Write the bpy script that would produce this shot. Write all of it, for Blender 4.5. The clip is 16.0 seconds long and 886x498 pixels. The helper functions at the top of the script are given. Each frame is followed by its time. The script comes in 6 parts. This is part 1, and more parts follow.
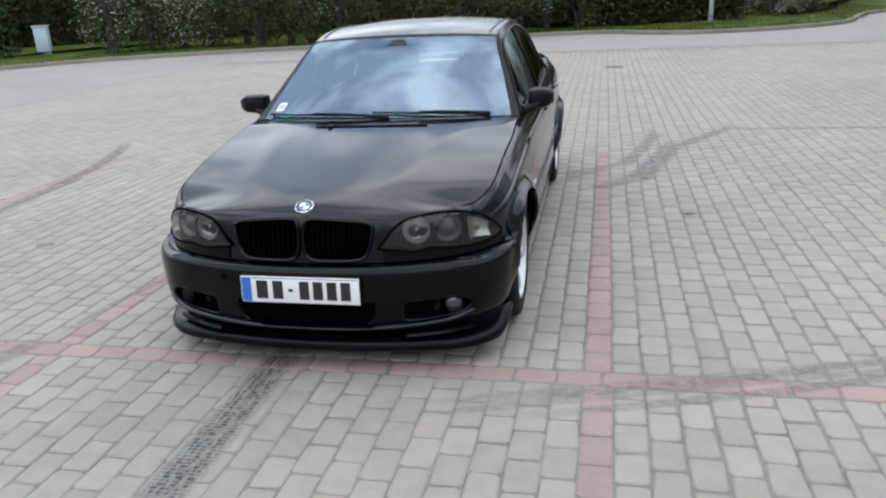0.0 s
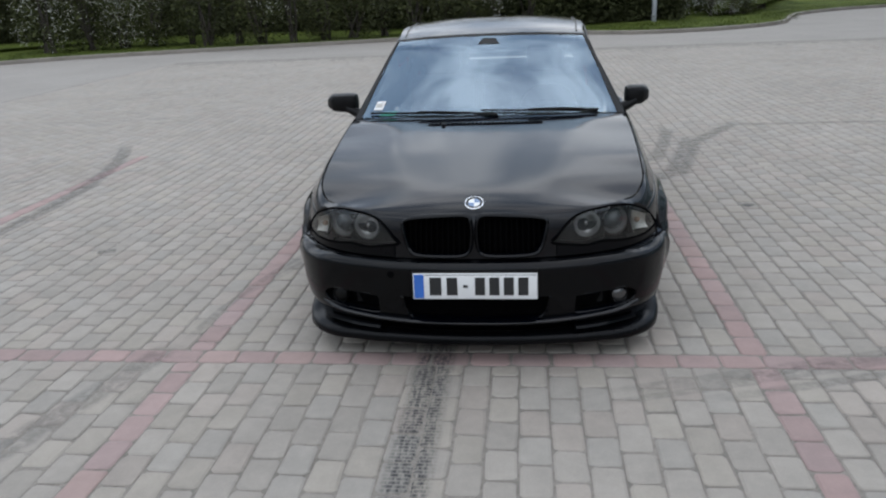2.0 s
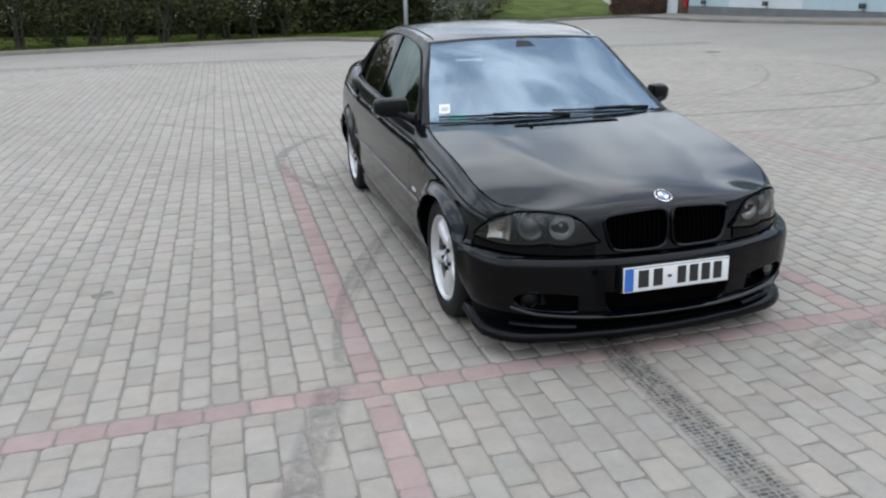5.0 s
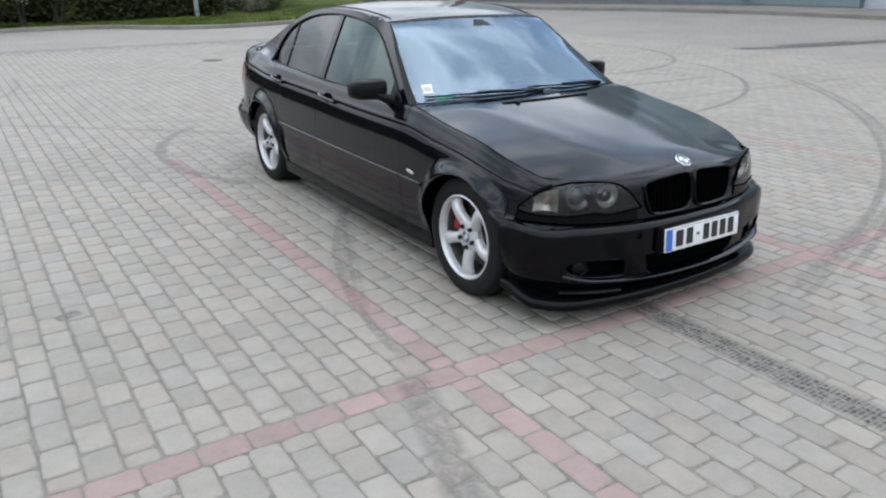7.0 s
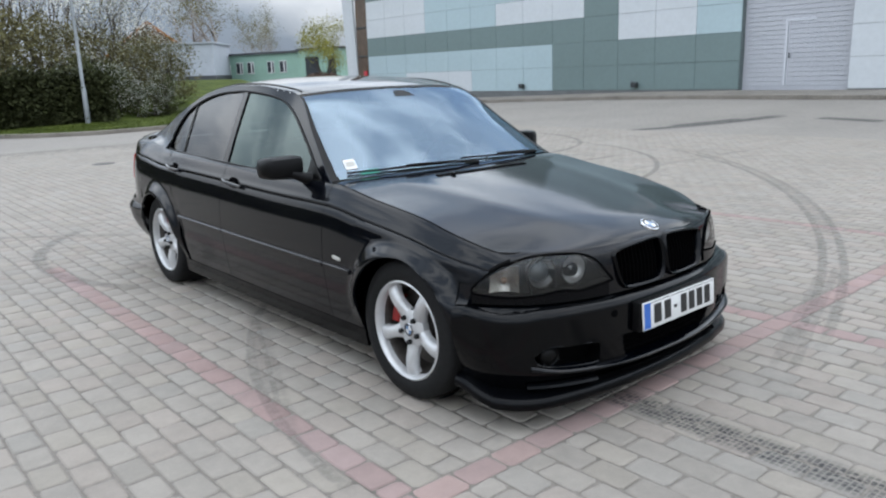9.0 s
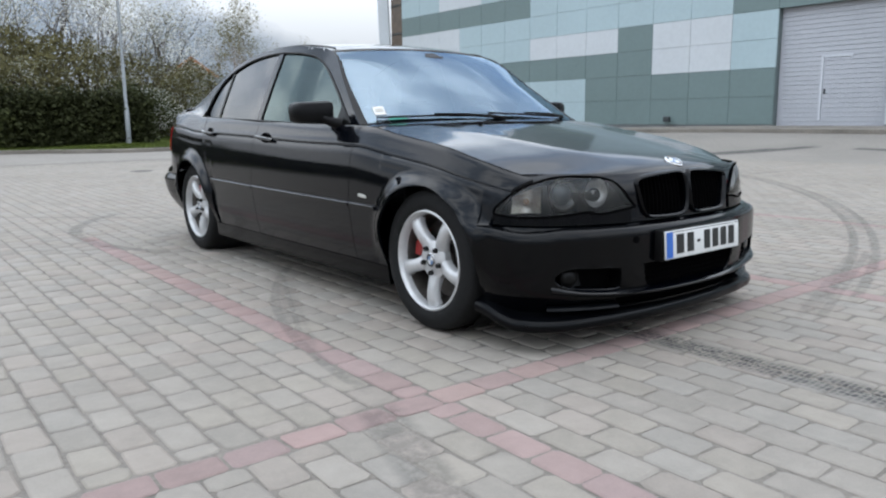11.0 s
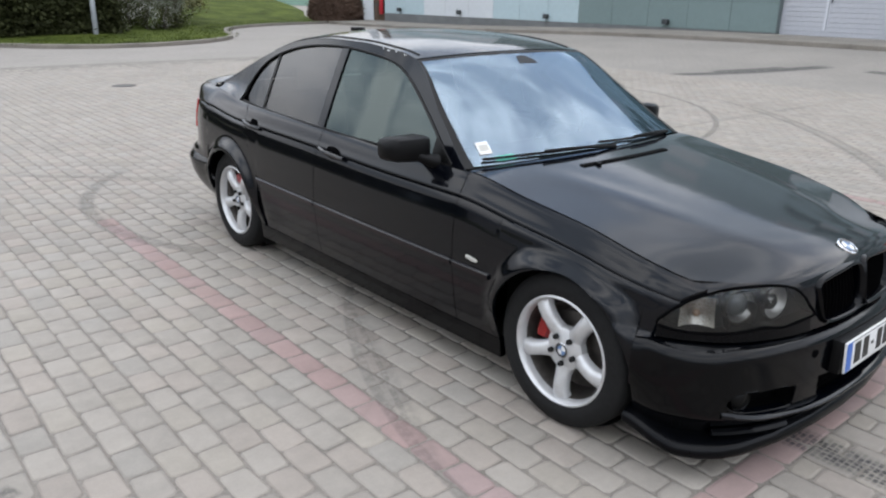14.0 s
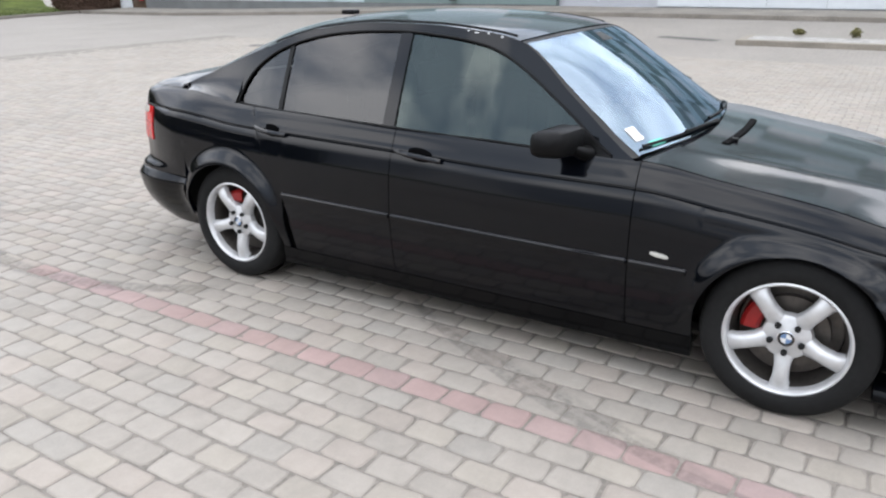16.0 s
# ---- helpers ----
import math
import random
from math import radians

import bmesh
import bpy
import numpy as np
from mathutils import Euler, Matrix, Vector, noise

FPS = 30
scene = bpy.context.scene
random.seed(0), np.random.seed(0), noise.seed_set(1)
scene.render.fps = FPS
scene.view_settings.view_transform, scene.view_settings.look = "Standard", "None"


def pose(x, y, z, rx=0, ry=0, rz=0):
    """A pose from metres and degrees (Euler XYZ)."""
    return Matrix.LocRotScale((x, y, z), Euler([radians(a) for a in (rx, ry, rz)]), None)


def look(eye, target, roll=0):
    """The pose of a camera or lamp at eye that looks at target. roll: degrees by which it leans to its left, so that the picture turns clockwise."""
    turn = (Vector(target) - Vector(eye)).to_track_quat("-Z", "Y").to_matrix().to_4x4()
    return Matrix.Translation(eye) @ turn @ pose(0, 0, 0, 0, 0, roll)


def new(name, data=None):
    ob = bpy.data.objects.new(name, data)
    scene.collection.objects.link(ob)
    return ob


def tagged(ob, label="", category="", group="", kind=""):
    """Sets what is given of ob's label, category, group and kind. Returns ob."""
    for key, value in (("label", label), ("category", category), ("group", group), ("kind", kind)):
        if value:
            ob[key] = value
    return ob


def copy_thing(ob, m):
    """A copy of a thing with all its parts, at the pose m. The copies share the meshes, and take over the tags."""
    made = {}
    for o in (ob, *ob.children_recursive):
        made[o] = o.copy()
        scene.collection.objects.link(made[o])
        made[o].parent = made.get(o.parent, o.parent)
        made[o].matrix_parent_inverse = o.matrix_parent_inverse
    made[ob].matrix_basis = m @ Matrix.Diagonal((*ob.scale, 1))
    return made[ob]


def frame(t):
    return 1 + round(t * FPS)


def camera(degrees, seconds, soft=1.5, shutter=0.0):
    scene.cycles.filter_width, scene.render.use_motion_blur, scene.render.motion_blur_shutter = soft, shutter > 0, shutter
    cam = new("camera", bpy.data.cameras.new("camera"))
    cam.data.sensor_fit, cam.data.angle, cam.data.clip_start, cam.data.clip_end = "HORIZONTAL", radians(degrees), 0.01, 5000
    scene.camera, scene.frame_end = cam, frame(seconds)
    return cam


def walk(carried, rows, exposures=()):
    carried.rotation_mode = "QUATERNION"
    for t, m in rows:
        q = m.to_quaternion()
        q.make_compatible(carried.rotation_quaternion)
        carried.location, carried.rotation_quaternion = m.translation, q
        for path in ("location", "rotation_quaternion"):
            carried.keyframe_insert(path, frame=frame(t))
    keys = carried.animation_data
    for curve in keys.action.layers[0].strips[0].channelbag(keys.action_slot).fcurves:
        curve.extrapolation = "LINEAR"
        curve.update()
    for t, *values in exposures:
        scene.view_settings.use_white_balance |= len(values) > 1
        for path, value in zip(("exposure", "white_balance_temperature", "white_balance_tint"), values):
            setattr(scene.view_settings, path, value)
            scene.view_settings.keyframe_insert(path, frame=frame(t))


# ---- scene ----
cam = camera(61.2, 16.0, 2.2)
PATH = [
    (0, (1.223, -4.838, 1.544), (0.81, -2.992, 0.894), -3.0),
    (0.5, (1.069, -4.956, 1.552), (0.698, -3.097, 0.912), -1.7),
    (1, (0.771, -5.064, 1.595), (0.545, -3.184, 0.951), -3.4),
    (1.5, (0.489, -5.073, 1.57), (0.213, -3.201, 0.922), -2.9),
    (2, (0.218, -5.044, 1.586), (-0.003, -3.169, 0.927), -2.6),
    (2.5, (-0.1, -5.111, 1.582), (-0.168, -3.228, 0.914), -3.3),
    (3, (-0.424, -5.092, 1.582), (-0.412, -3.21, 0.903), -1.7),
    (3.5, (-0.745, -5.023, 1.583), (-0.646, -3.14, 0.917), -1.6),
    (4, (-1.15, -5.028, 1.581), (-0.838, -3.186, 0.868), -1.1),
    (4.5, (-1.48, -4.954, 1.586), (-1.09, -3.109, 0.919), -1.3),
    (5, (-1.808, -4.809, 1.606), (-1.297, -2.993, 0.945), -0.9),
    (5.2, (-1.929, -4.776, 1.584), (-1.312, -2.991, 0.926), -0.0),
    (7.3, (-2.928, -4.215, 1.563), (-1.883, -2.66, 0.863), -1.0),
    (7.5, (-2.941, -4.162, 1.595), (-1.9, -2.605, 0.893), -2.0),
    (8, (-2.851, -4.047, 1.585), (-1.775, -2.488, 0.942), -0.6),
    (8.5, (-2.753, -3.891, 1.576), (-1.567, -2.411, 0.94), -1.3),
    (9, (-2.665, -3.788, 1.368), (-1.408, -2.301, 0.911), -2.0),
    (9.5, (-2.709, -3.824, 1.08), (-1.476, -2.292, 0.716), -0.8),
    (9.7, (-2.73, -3.869, 0.974), (-1.507, -2.321, 0.642), -0.5),
    (11.8, (-2.738, -3.897, 0.909), (-1.531, -2.348, 0.53), -0.5),
    (12, (-2.741, -3.837, 0.925), (-1.53, -2.297, 0.524), -0.2),
    (12.5, (-2.716, -3.69, 1.185), (-1.537, -2.184, 0.603), 0.7),
    (13, (-2.748, -3.522, 1.457), (-1.555, -2.063, 0.788), 0.7),
    (13.5, (-2.748, -3.318, 1.551), (-1.552, -1.884, 0.835), 0.9),
    (14, (-2.833, -3.012, 1.581), (-1.603, -1.575, 0.932), 0.9),
    (14.5, (-3.083, -2.676, 1.624), (-1.712, -1.405, 0.913), -0.9),
    (15, (-3.221, -2.286, 1.514), (-1.839, -1.003, 0.846), -1.0),
    (15.5, (-3.328, -1.957, 1.537), (-1.809, -0.827, 0.893), 1.0),
    (16, (-3.521, -1.566, 1.548), (-1.918, -0.59, 0.857), -0.5),
]
walk(cam, [(t, look(eye, target, roll)) for t, eye, target, roll in PATH], [(0.0, 0.0, 6600, 8), (1.0, -0.28, 6600, 8), (2.0, -0.42, 6600, 8), (3.5, -0.25, 6600, 7), (5.0, -0.11, 6600, 7), (7.5, -0.01, 6590, 7), (9.0, -0.03, 6590, 7), (12.5, -0.06, 6700, 8), (14.0, 0.02, 6850, 10), (14.5, -0.01, 6870, 10), (15.0, 0.26, 6900, 10), (16.0, 0.42, 6950, 11)])

# ---- world, sun and exposure ----
world = bpy.data.worlds.new("sky")
scene.world = world
world.use_nodes = True
wn, wl = world.node_tree.nodes, world.node_tree.links
wn.clear()
w_out = wn.new("ShaderNodeOutputWorld")
w_bg = wn.new("ShaderNodeBackground")
w_sky = wn.new("ShaderNodeTexSky")
w_sky.sky_type = "NISHITA"
w_sky.sun_disc = False
SUN = Vector((0.28, -0.38, 0.88)).normalized()
w_sky.sun_elevation, w_sky.sun_rotation = math.asin(SUN.z), math.atan2(SUN.x, SUN.y)
w_co = wn.new("ShaderNodeTexCoord")
w_map = wn.new("ShaderNodeMapping")
w_map.inputs["Scale"].default_value, w_map.inputs["Location"].default_value = (1.0, 1.0, 1.7), (0.55, 0.35, 0.2)
w_noise = wn.new("ShaderNodeTexNoise")
w_noise.inputs["Scale"].default_value, w_noise.inputs["Detail"].default_value, w_noise.inputs["Roughness"].default_value = 2.1, 7, 0.55
w_noise.inputs["Distortion"].default_value = 0.4
w_cover = wn.new("ShaderNodeMapRange")
w_cover.inputs["From Min"].default_value, w_cover.inputs["From Max"].default_value = 0.27, 0.53
w_shade = wn.new("ShaderNodeTexNoise")
w_shade.inputs["Scale"].default_value, w_shade.inputs["Detail"].default_value = 3.3, 6
w_ramp = wn.new("ShaderNodeValToRGB")
w_ramp.color_ramp.elements[0].position, w_ramp.color_ramp.elements[0].color = 0.41, (4.1, 4.9, 6.2, 1)
w_ramp.color_ramp.elements[1].position, w_ramp.color_ramp.elements[1].color = 0.585, (9.6, 10.2, 11.3, 1)
w_mix = wn.new("ShaderNodeMix")
w_mix.data_type = "RGBA"
wl.new(w_co.outputs["Generated"], w_map.inputs["Vector"])
wl.new(w_map.outputs["Vector"], w_noise.inputs["Vector"])
wl.new(w_map.outputs["Vector"], w_shade.inputs["Vector"])
# the cloud closes up towards the horizon
w_low = wn.new("ShaderNodeSeparateXYZ")
wl.new(w_co.outputs["Generated"], w_low.inputs[0])
w_haze = wn.new("ShaderNodeMapRange")
w_haze.inputs["From Min"].default_value, w_haze.inputs["From Max"].default_value = 0.35, 0.0
w_haze.inputs["To Min"].default_value, w_haze.inputs["To Max"].default_value = 0.0, 0.2
wl.new(w_low.outputs[2], w_haze.inputs["Value"])
w_sum = wn.new("ShaderNodeMath")
w_sum.operation = "ADD"
wl.new(w_noise.outputs["Fac"], w_sum.inputs[0])
wl.new(w_haze.outputs["Result"], w_sum.inputs[1])
wl.new(w_sum.outputs[0], w_cover.inputs["Value"])
wl.new(w_shade.outputs["Fac"], w_ramp.inputs["Fac"])
wl.new(w_cover.outputs["Result"], w_mix.inputs["Factor"])
wl.new(w_sky.outputs["Color"], w_mix.inputs[6])
wl.new(w_ramp.outputs["Color"], w_mix.inputs[7])
wl.new(w_mix.outputs[2], w_bg.inputs["Color"])
wl.new(w_bg.outputs["Background"], w_out.inputs["Surface"])
w_sep = wn.new("ShaderNodeSeparateXYZ")
wl.new(w_co.outputs["Generated"], w_sep.inputs[0])
w_grad = wn.new("ShaderNodeFloatCurve")
w_grad.mapping.curves[0].points[0].location, w_grad.mapping.curves[0].points[1].location = (0.0, 0.06), (1.0, 0.33)
for at, share in ((0.10, 0.088), (0.20, 0.15), (0.32, 0.255), (0.48, 0.30), (0.70, 0.295), (0.86, 0.315)):
    w_grad.mapping.curves[0].points.new(at, share)
w_grad.mapping.update()
wl.new(w_sep.outputs[2], w_grad.inputs["Value"])
wl.new(w_grad.outputs["Value"], w_bg.inputs["Strength"])

sun = new("sun", bpy.data.lights.new("sun", "SUN"))
sun.data.energy, sun.data.angle, sun.data.color = 0.6, radians(110), (1.0, 0.96, 0.9)
sun.matrix_world = look(SUN * 30, (0, 0, 0))

# ---- materials ----


def material(name, color, rough=0.6, metal=0.0, vary=0.25, scale=8.0, bump=0.0, bump_scale=60.0, coat=0.0, spec=0.5, coat_rough=0.02, coat_ior=1.5, island=0.0, tint=None, ripple=0.0):
    """A principled surface whose colour drifts at two scales, with an optional fine relief."""
    m = bpy.data.materials.new(name)
    m.use_nodes = True
    n, l = m.node_tree.nodes, m.node_tree.links
    b = n["Principled BSDF"]
    b.inputs["Metallic"].default_value, b.inputs["Roughness"].default_value = metal, rough
    b.inputs["Coat Weight"].default_value, b.inputs["Coat Roughness"].default_value = coat, coat_rough
    b.inputs["Specular IOR Level"].default_value, b.inputs["Coat IOR"].default_value = spec, coat_ior
    geo = n.new("ShaderNodeNewGeometry")
    big, fine = n.new("ShaderNodeTexNoise"), n.new("ShaderNodeTexNoise")
    big.inputs["Scale"].default_value, big.inputs["Detail"].default_value = scale * 0.2, 5
    fine.inputs["Scale"].default_value, fine.inputs["Detail"].default_value = scale * 4, 4
    for tex in (big, fine):
        l.new(geo.outputs["Position"], tex.inputs["Vector"])
    add = n.new("ShaderNodeMath")
    add.operation = "ADD"
    l.new(big.outputs["Fac"], add.inputs[0])
    l.new(fine.outputs["Fac"], add.inputs[1])
    last = add
    if island:
        isl = n.new("ShaderNodeMath")
        isl.operation = "MULTIPLY_ADD"
        isl.inputs[1].default_value = island
        l.new(geo.outputs["Random Per Island"], isl.inputs[0])
        l.new(add.outputs[0], isl.inputs[2])
        last = isl
    ramp = n.new("ShaderNodeValToRGB")
    lo, hi = 1 - vary, 1 + vary
    other = tint or color
    ramp.color_ramp.elements[0].color = (*[min(1, c * lo) for c in color], 1)
    ramp.color_ramp.elements[1].color = (*[min(1, c * hi) for c in other], 1)
    spread = n.new("ShaderNodeMapRange")
    spread.inputs["From Min"].default_value, spread.inputs["From Max"].default_value = 0.7, 1.3 + island
    l.new(last.outputs[0], spread.inputs["Value"])
    l.new(spread.outputs["Result"], ramp.inputs["Fac"])
    l.new(ramp.outputs["Color"], b.inputs["Base Color"])
    if bump:
        rel = n.new("ShaderNodeTexNoise")
        rel.inputs["Scale"].default_value, rel.inputs["Detail"].default_value = bump_scale, 6
        l.new(geo.outputs["Position"], rel.inputs["Vector"])
        bm_node = n.new("ShaderNodeBump")
        bm_node.inputs["Strength"].default_value, bm_node.inputs["Distance"].default_value = bump, 0.01
        l.new(rel.outputs["Fac"], bm_node.inputs["Height"])
        l.new(bm_node.outputs["Normal"], b.inputs["Normal"])
    if ripple:
        wave, tilt = n.new("ShaderNodeTexNoise"), n.new("ShaderNodeBump")
        wave.inputs["Scale"].default_value, wave.inputs["Detail"].default_value = 11, 5
        tilt.inputs["Strength"].default_value, tilt.inputs["Distance"].default_value = ripple, 0.01
        l.new(geo.outputs["Position"], wave.inputs["Vector"])
        l.new(wave.outputs["Fac"], tilt.inputs["Height"])
        l.new(tilt.outputs["Normal"], b.inputs["Coat Normal"])
    return m


def glass_material(name, tint, rough=0.0, through_share=0.5, shine=(1, 1, 1), haze=0.0):
    """Thin pane: a mirror-like coat by Fresnel over a tinted see-through sheet."""
    m = bpy.data.materials.new(name)
    m.use_nodes = True
    n, l = m.node_tree.nodes, m.node_tree.links
    n.clear()
    out, mix, fres = n.new("ShaderNodeOutputMaterial"), n.new("ShaderNodeMixShader"), n.new("ShaderNodeFresnel")
    clear, gloss = n.new("ShaderNodeBsdfTransparent"), n.new("ShaderNodeBsdfGlossy")
    fres.inputs["IOR"].default_value = 1.0 + through_share
    clear.inputs["Color"].default_value = (*tint, 1)
    gloss.inputs["Roughness"].default_value = rough
    gloss.inputs["Color"].default_value = (*shine, 1)
    l.new(fres.outputs[0], mix.inputs[0])
    l.new(clear.outputs[0], mix.inputs[1])
    l.new(gloss.outputs[0], mix.inputs[2])
    if haze:
        dull, veil = n.new("ShaderNodeBsdfDiffuse"), n.new("ShaderNodeMixShader")
        dull.inputs["Color"].default_value = (0.55, 0.55, 0.53, 1)
        grime, spread = n.new("ShaderNodeTexNoise"), n.new("ShaderNodeMapRange")
        grime.inputs["Scale"].default_value, grime.inputs["Detail"].default_value = 14, 4
        spread.inputs["To Min"].default_value, spread.inputs["To Max"].default_value = haze * 0.4, haze * 1.6
        l.new(grime.outputs["Fac"], spread.inputs["Value"])
        l.new(spread.outputs["Result"], veil.inputs[0])
        l.new(mix.outputs[0], veil.inputs[1])
        l.new(dull.outputs[0], veil.inputs[2])
        l.new(veil.outputs[0], out.inputs["Surface"])
    else:
        l.new(mix.outputs[0], out.inputs["Surface"])
    return m


M_PAINT = material("black_car_paint", (0.0006, 0.0010, 0.0022), 0.4, 0.0, 0.25, 3, coat=1.0, spec=0.01, coat_rough=0.085, coat_ior=1.365, ripple=0.03)
# lighter grey, for the highlight painted along the rub strip
M_STRIP = material("strip_highlight_grey", (0.028, 0.029, 0.033), 0.4, vary=0.5, scale=6, spec=0.4)
M_PLASTIC = material("black_plastic", (0.0028, 0.0028, 0.003), 0.42, vary=0.2, bump=0.1, bump_scale=900, spec=0.14)
M_BUMPER = material("satin_black_bumper", (0.0004, 0.0006, 0.0011), 0.4, vary=0.25, scale=4, coat=0.9, spec=0.01, coat_rough=0.10, coat_ior=1.29, ripple=0.03)
M_LIP = material("black_lip_plastic", (0.0012, 0.0014, 0.002), 0.4, vary=0.3, scale=9, coat=0.7, spec=0.02, coat_rough=0.16, coat_ior=1.25)
M_GRILLE = material("black_grille_plastic", (0.0022, 0.0022, 0.0024), 0.8, vary=0.2, spec=0.005)
M_VOID = material("unlit_black_lining", (0.003, 0.003, 0.0032), 0.95, vary=0.2, spec=0.0)
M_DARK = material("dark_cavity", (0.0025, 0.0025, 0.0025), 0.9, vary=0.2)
M_RUBBER = material("tyre_rubber", (0.008, 0.008, 0.008), 0.75, spec=0.2, vary=0.35, scale=14, bump=0.2, bump_scale=300)
M_ALLOY = material("silver_alloy", (0.52, 0.52, 0.52), 0.36, 0.45, 0.12, 6)
M_DISC = material("brake_steel", (0.10, 0.09, 0.082), 0.45, 0.8, 0.2, 12)
M_CALIPER = material("red_caliper_paint", (0.20, 0.006, 0.006), 0.35, vary=0.2)
M_FOG = material("fog_lamp_glass", (0.06, 0.06, 0.06), 0.15, 0.6, 0.3, 30, coat=0.8)
M_CHROME = material("chrome", (0.75, 0.75, 0.76), 0.08, 1.0, 0.05)
M_REFLECTOR = material("lamp_reflector", (0.58, 0.58, 0.57), 0.36, 1.0, 0.2, 40)
M_INDICATOR = material("indicator_reflector", (0.80, 0.71, 0.63), 0.3, 1.0, 0.5, 45)
M_HOUSING = material("smoked_lamp_housing", (0.018, 0.018, 0.018), 0.42, 0.0, 0.3, 10, spec=0.2)
M_LENS = material("projector_glass", (0.10, 0.11, 0.115), 0.06, 0.3, 0.2, 20, coat=1.0)
M_WHITE = material("white_paint", (0.60, 0.60, 0.59), 0.45, vary=0.04)
M_BLUE = material("blue_enamel", (0.025, 0.11, 0.40), 0.4, vary=0.1)
# badge blue mixed paler, with its sky reflection put into the colour
M_PALEBLUE = material("pale_sheen_enamel", (0.10, 0.175, 0.31), 0.3, vary=0.25, scale=60, coat=0.8)
M_BLACKINK = material("black_ink", (0.01, 0.01, 0.01), 0.5, vary=0.1)
M_TAIL = material("red_tail_lens", (0.45, 0.006, 0.008), 0.2, vary=0.15, coat=0.4, spec=0.3)
M_AMBER = material("orange_lens", (0.40, 0.27, 0.19), 0.2, vary=0.2)
M_CLEARLENS = material("milky_marker_lens", (0.40, 0.39, 0.35), 0.25, vary=0.1)
M_TRIM = material("satin_black_trim", (0.0025, 0.0025, 0.0025), 0.35, vary=0.15, spec=0.15)
M_CABIN = material("dark_grey_upholstery", (0.03, 0.03, 0.033), 0.85, vary=0.3, bump=0.2, bump_scale=400)
M_GLASS = glass_material("windscreen_glass", (0.60, 0.68, 0.68), 0.0, 1.64, (0.66, 0.83, 1.0))
M_SIDEGLASS = glass_material("side_glass", (0.05, 0.082, 0.077), 0.0, 0.62, (0.84, 1.0, 0.97))
M_TINT = glass_material("tinted_rear_glass", (0.05, 0.06, 0.065), 0.0, 0.57)
M_COVER = glass_material("lamp_cover", (0.56, 0.56, 0.55), 0.04, 0.42, haze=0.008)

# ---- helpers for meshes ----


def curve_through(points):
    """A smooth single-valued curve through (a, b) pairs, which overshoots nowhere."""
    xs, ys = np.array([p[0] for p in points], float), np.array([p[1] for p in points], float)
    d = np.diff(ys) / np.diff(xs)
    m = np.r_[d[0], [0 if a * b <= 0 else 2 * a * b / (a + b) for a, b in zip(d[:-1], d[1:])], d[-1]]

    def at(x):
        x = min(max(x, xs[0]), xs[-1])
        i = min(int(np.searchsorted(xs, x, side="right")) - 1, len(xs) - 2)
        h = xs[i + 1] - xs[i]
        s = (x - xs[i]) / h
        return float((1 + 2 * s) * (1 - s) ** 2 * ys[i] + s * (1 - s) ** 2 * h * m[i] + s * s * (3 - 2 * s) * ys[i + 1] + s * s * (s - 1) * h * m[i + 1])

    return at


def steps(a, b, n):
    return [a + (b - a) * i / (n - 1) for i in range(n)]


def smooth(a, b, x):
    s = min(max((x - a) / (b - a), 0), 1)
    return s * s * (3 - 2 * s)


def mesh_of(name, verts, faces, mats, smooth_angle=40, indices=None):
    me = bpy.data.meshes.new(name)
    me.from_pydata([tuple(v) for v in verts], [], faces)
    for m in mats if isinstance(mats, (list, tuple)) else [mats]:
        me.materials.append(m)
    if indices is not None:
        me.polygons.foreach_set("material_index", indices)
    if smooth_angle:
        me.polygons.foreach_set("use_smooth", [True] * len(me.polygons))
        me.set_sharp_from_angle(angle=radians(smooth_angle))
    me.update()
    return me


def part(name, me, parent=None, label=""):
    """Links a mesh (or a bmesh with its material) as one object under a thing or part."""
    ob = new(name, me)
    ob.parent = parent
    if label:
        ob["label"] = label
    return ob


def bm_part(name, bm, mat, parent=None, label="", smooth_angle=40):
    me = bpy.data.meshes.new(name)
    bmesh.ops.recalc_face_normals(bm, faces=bm.faces)
    bm.to_mesh(me)
    bm.free()
    for m in mat if isinstance(mat, (list, tuple)) else [mat]:
        me.materials.append(m)
    if smooth_angle:
        me.polygons.foreach_set("use_smooth", [True] * len(me.polygons))
        me.set_sharp_from_angle(angle=radians(smooth_angle))
    return part(name, me, parent, label)


def empty(name, m=None):
    ob = new(name)
    ob.empty_display_size = 0.2
    if m is not None:
        ob.matrix_world = m
    return ob


def add_box(bm, x0, x1, y0, y1, z0, z1, bevel=0.0, m=None):
    made = bmesh.ops.create_cube(bm, size=1.0)["verts"]
    mat = Matrix.Translation(((x0 + x1) / 2, (y0 + y1) / 2, (z0 + z1) / 2)) @ Matrix.Diagonal((x1 - x0, y1 - y0, z1 - z0, 1))
    bmesh.ops.transform(bm, matrix=(m @ mat) if m is not None else mat, verts=made)
    if bevel:
        edges = list({e for v in made for e in v.link_edges})
        bmesh.ops.bevel(bm, geom=edges, offset=bevel, segments=2, affect="EDGES", profile=0.5)


def box_mesh(x0, x1, y0, y1, z0, z1, bevel=0.0):
    bm = bmesh.new()
    add_box(bm, x0, x1, y0, y1, z0, z1, bevel)
    return bm


def grid_faces(nu, nv, off=0, flip=False, skip=None):
    out = []
    for i in range(nu - 1):
        for j in range(nv - 1):
            if skip and skip(i, j):
                continue
            q = (off + i * nv + j, off + (i + 1) * nv + j, off + (i + 1) * nv + j + 1, off + i * nv + j + 1)
            out.append(q[::-1] if flip else q)
    return out


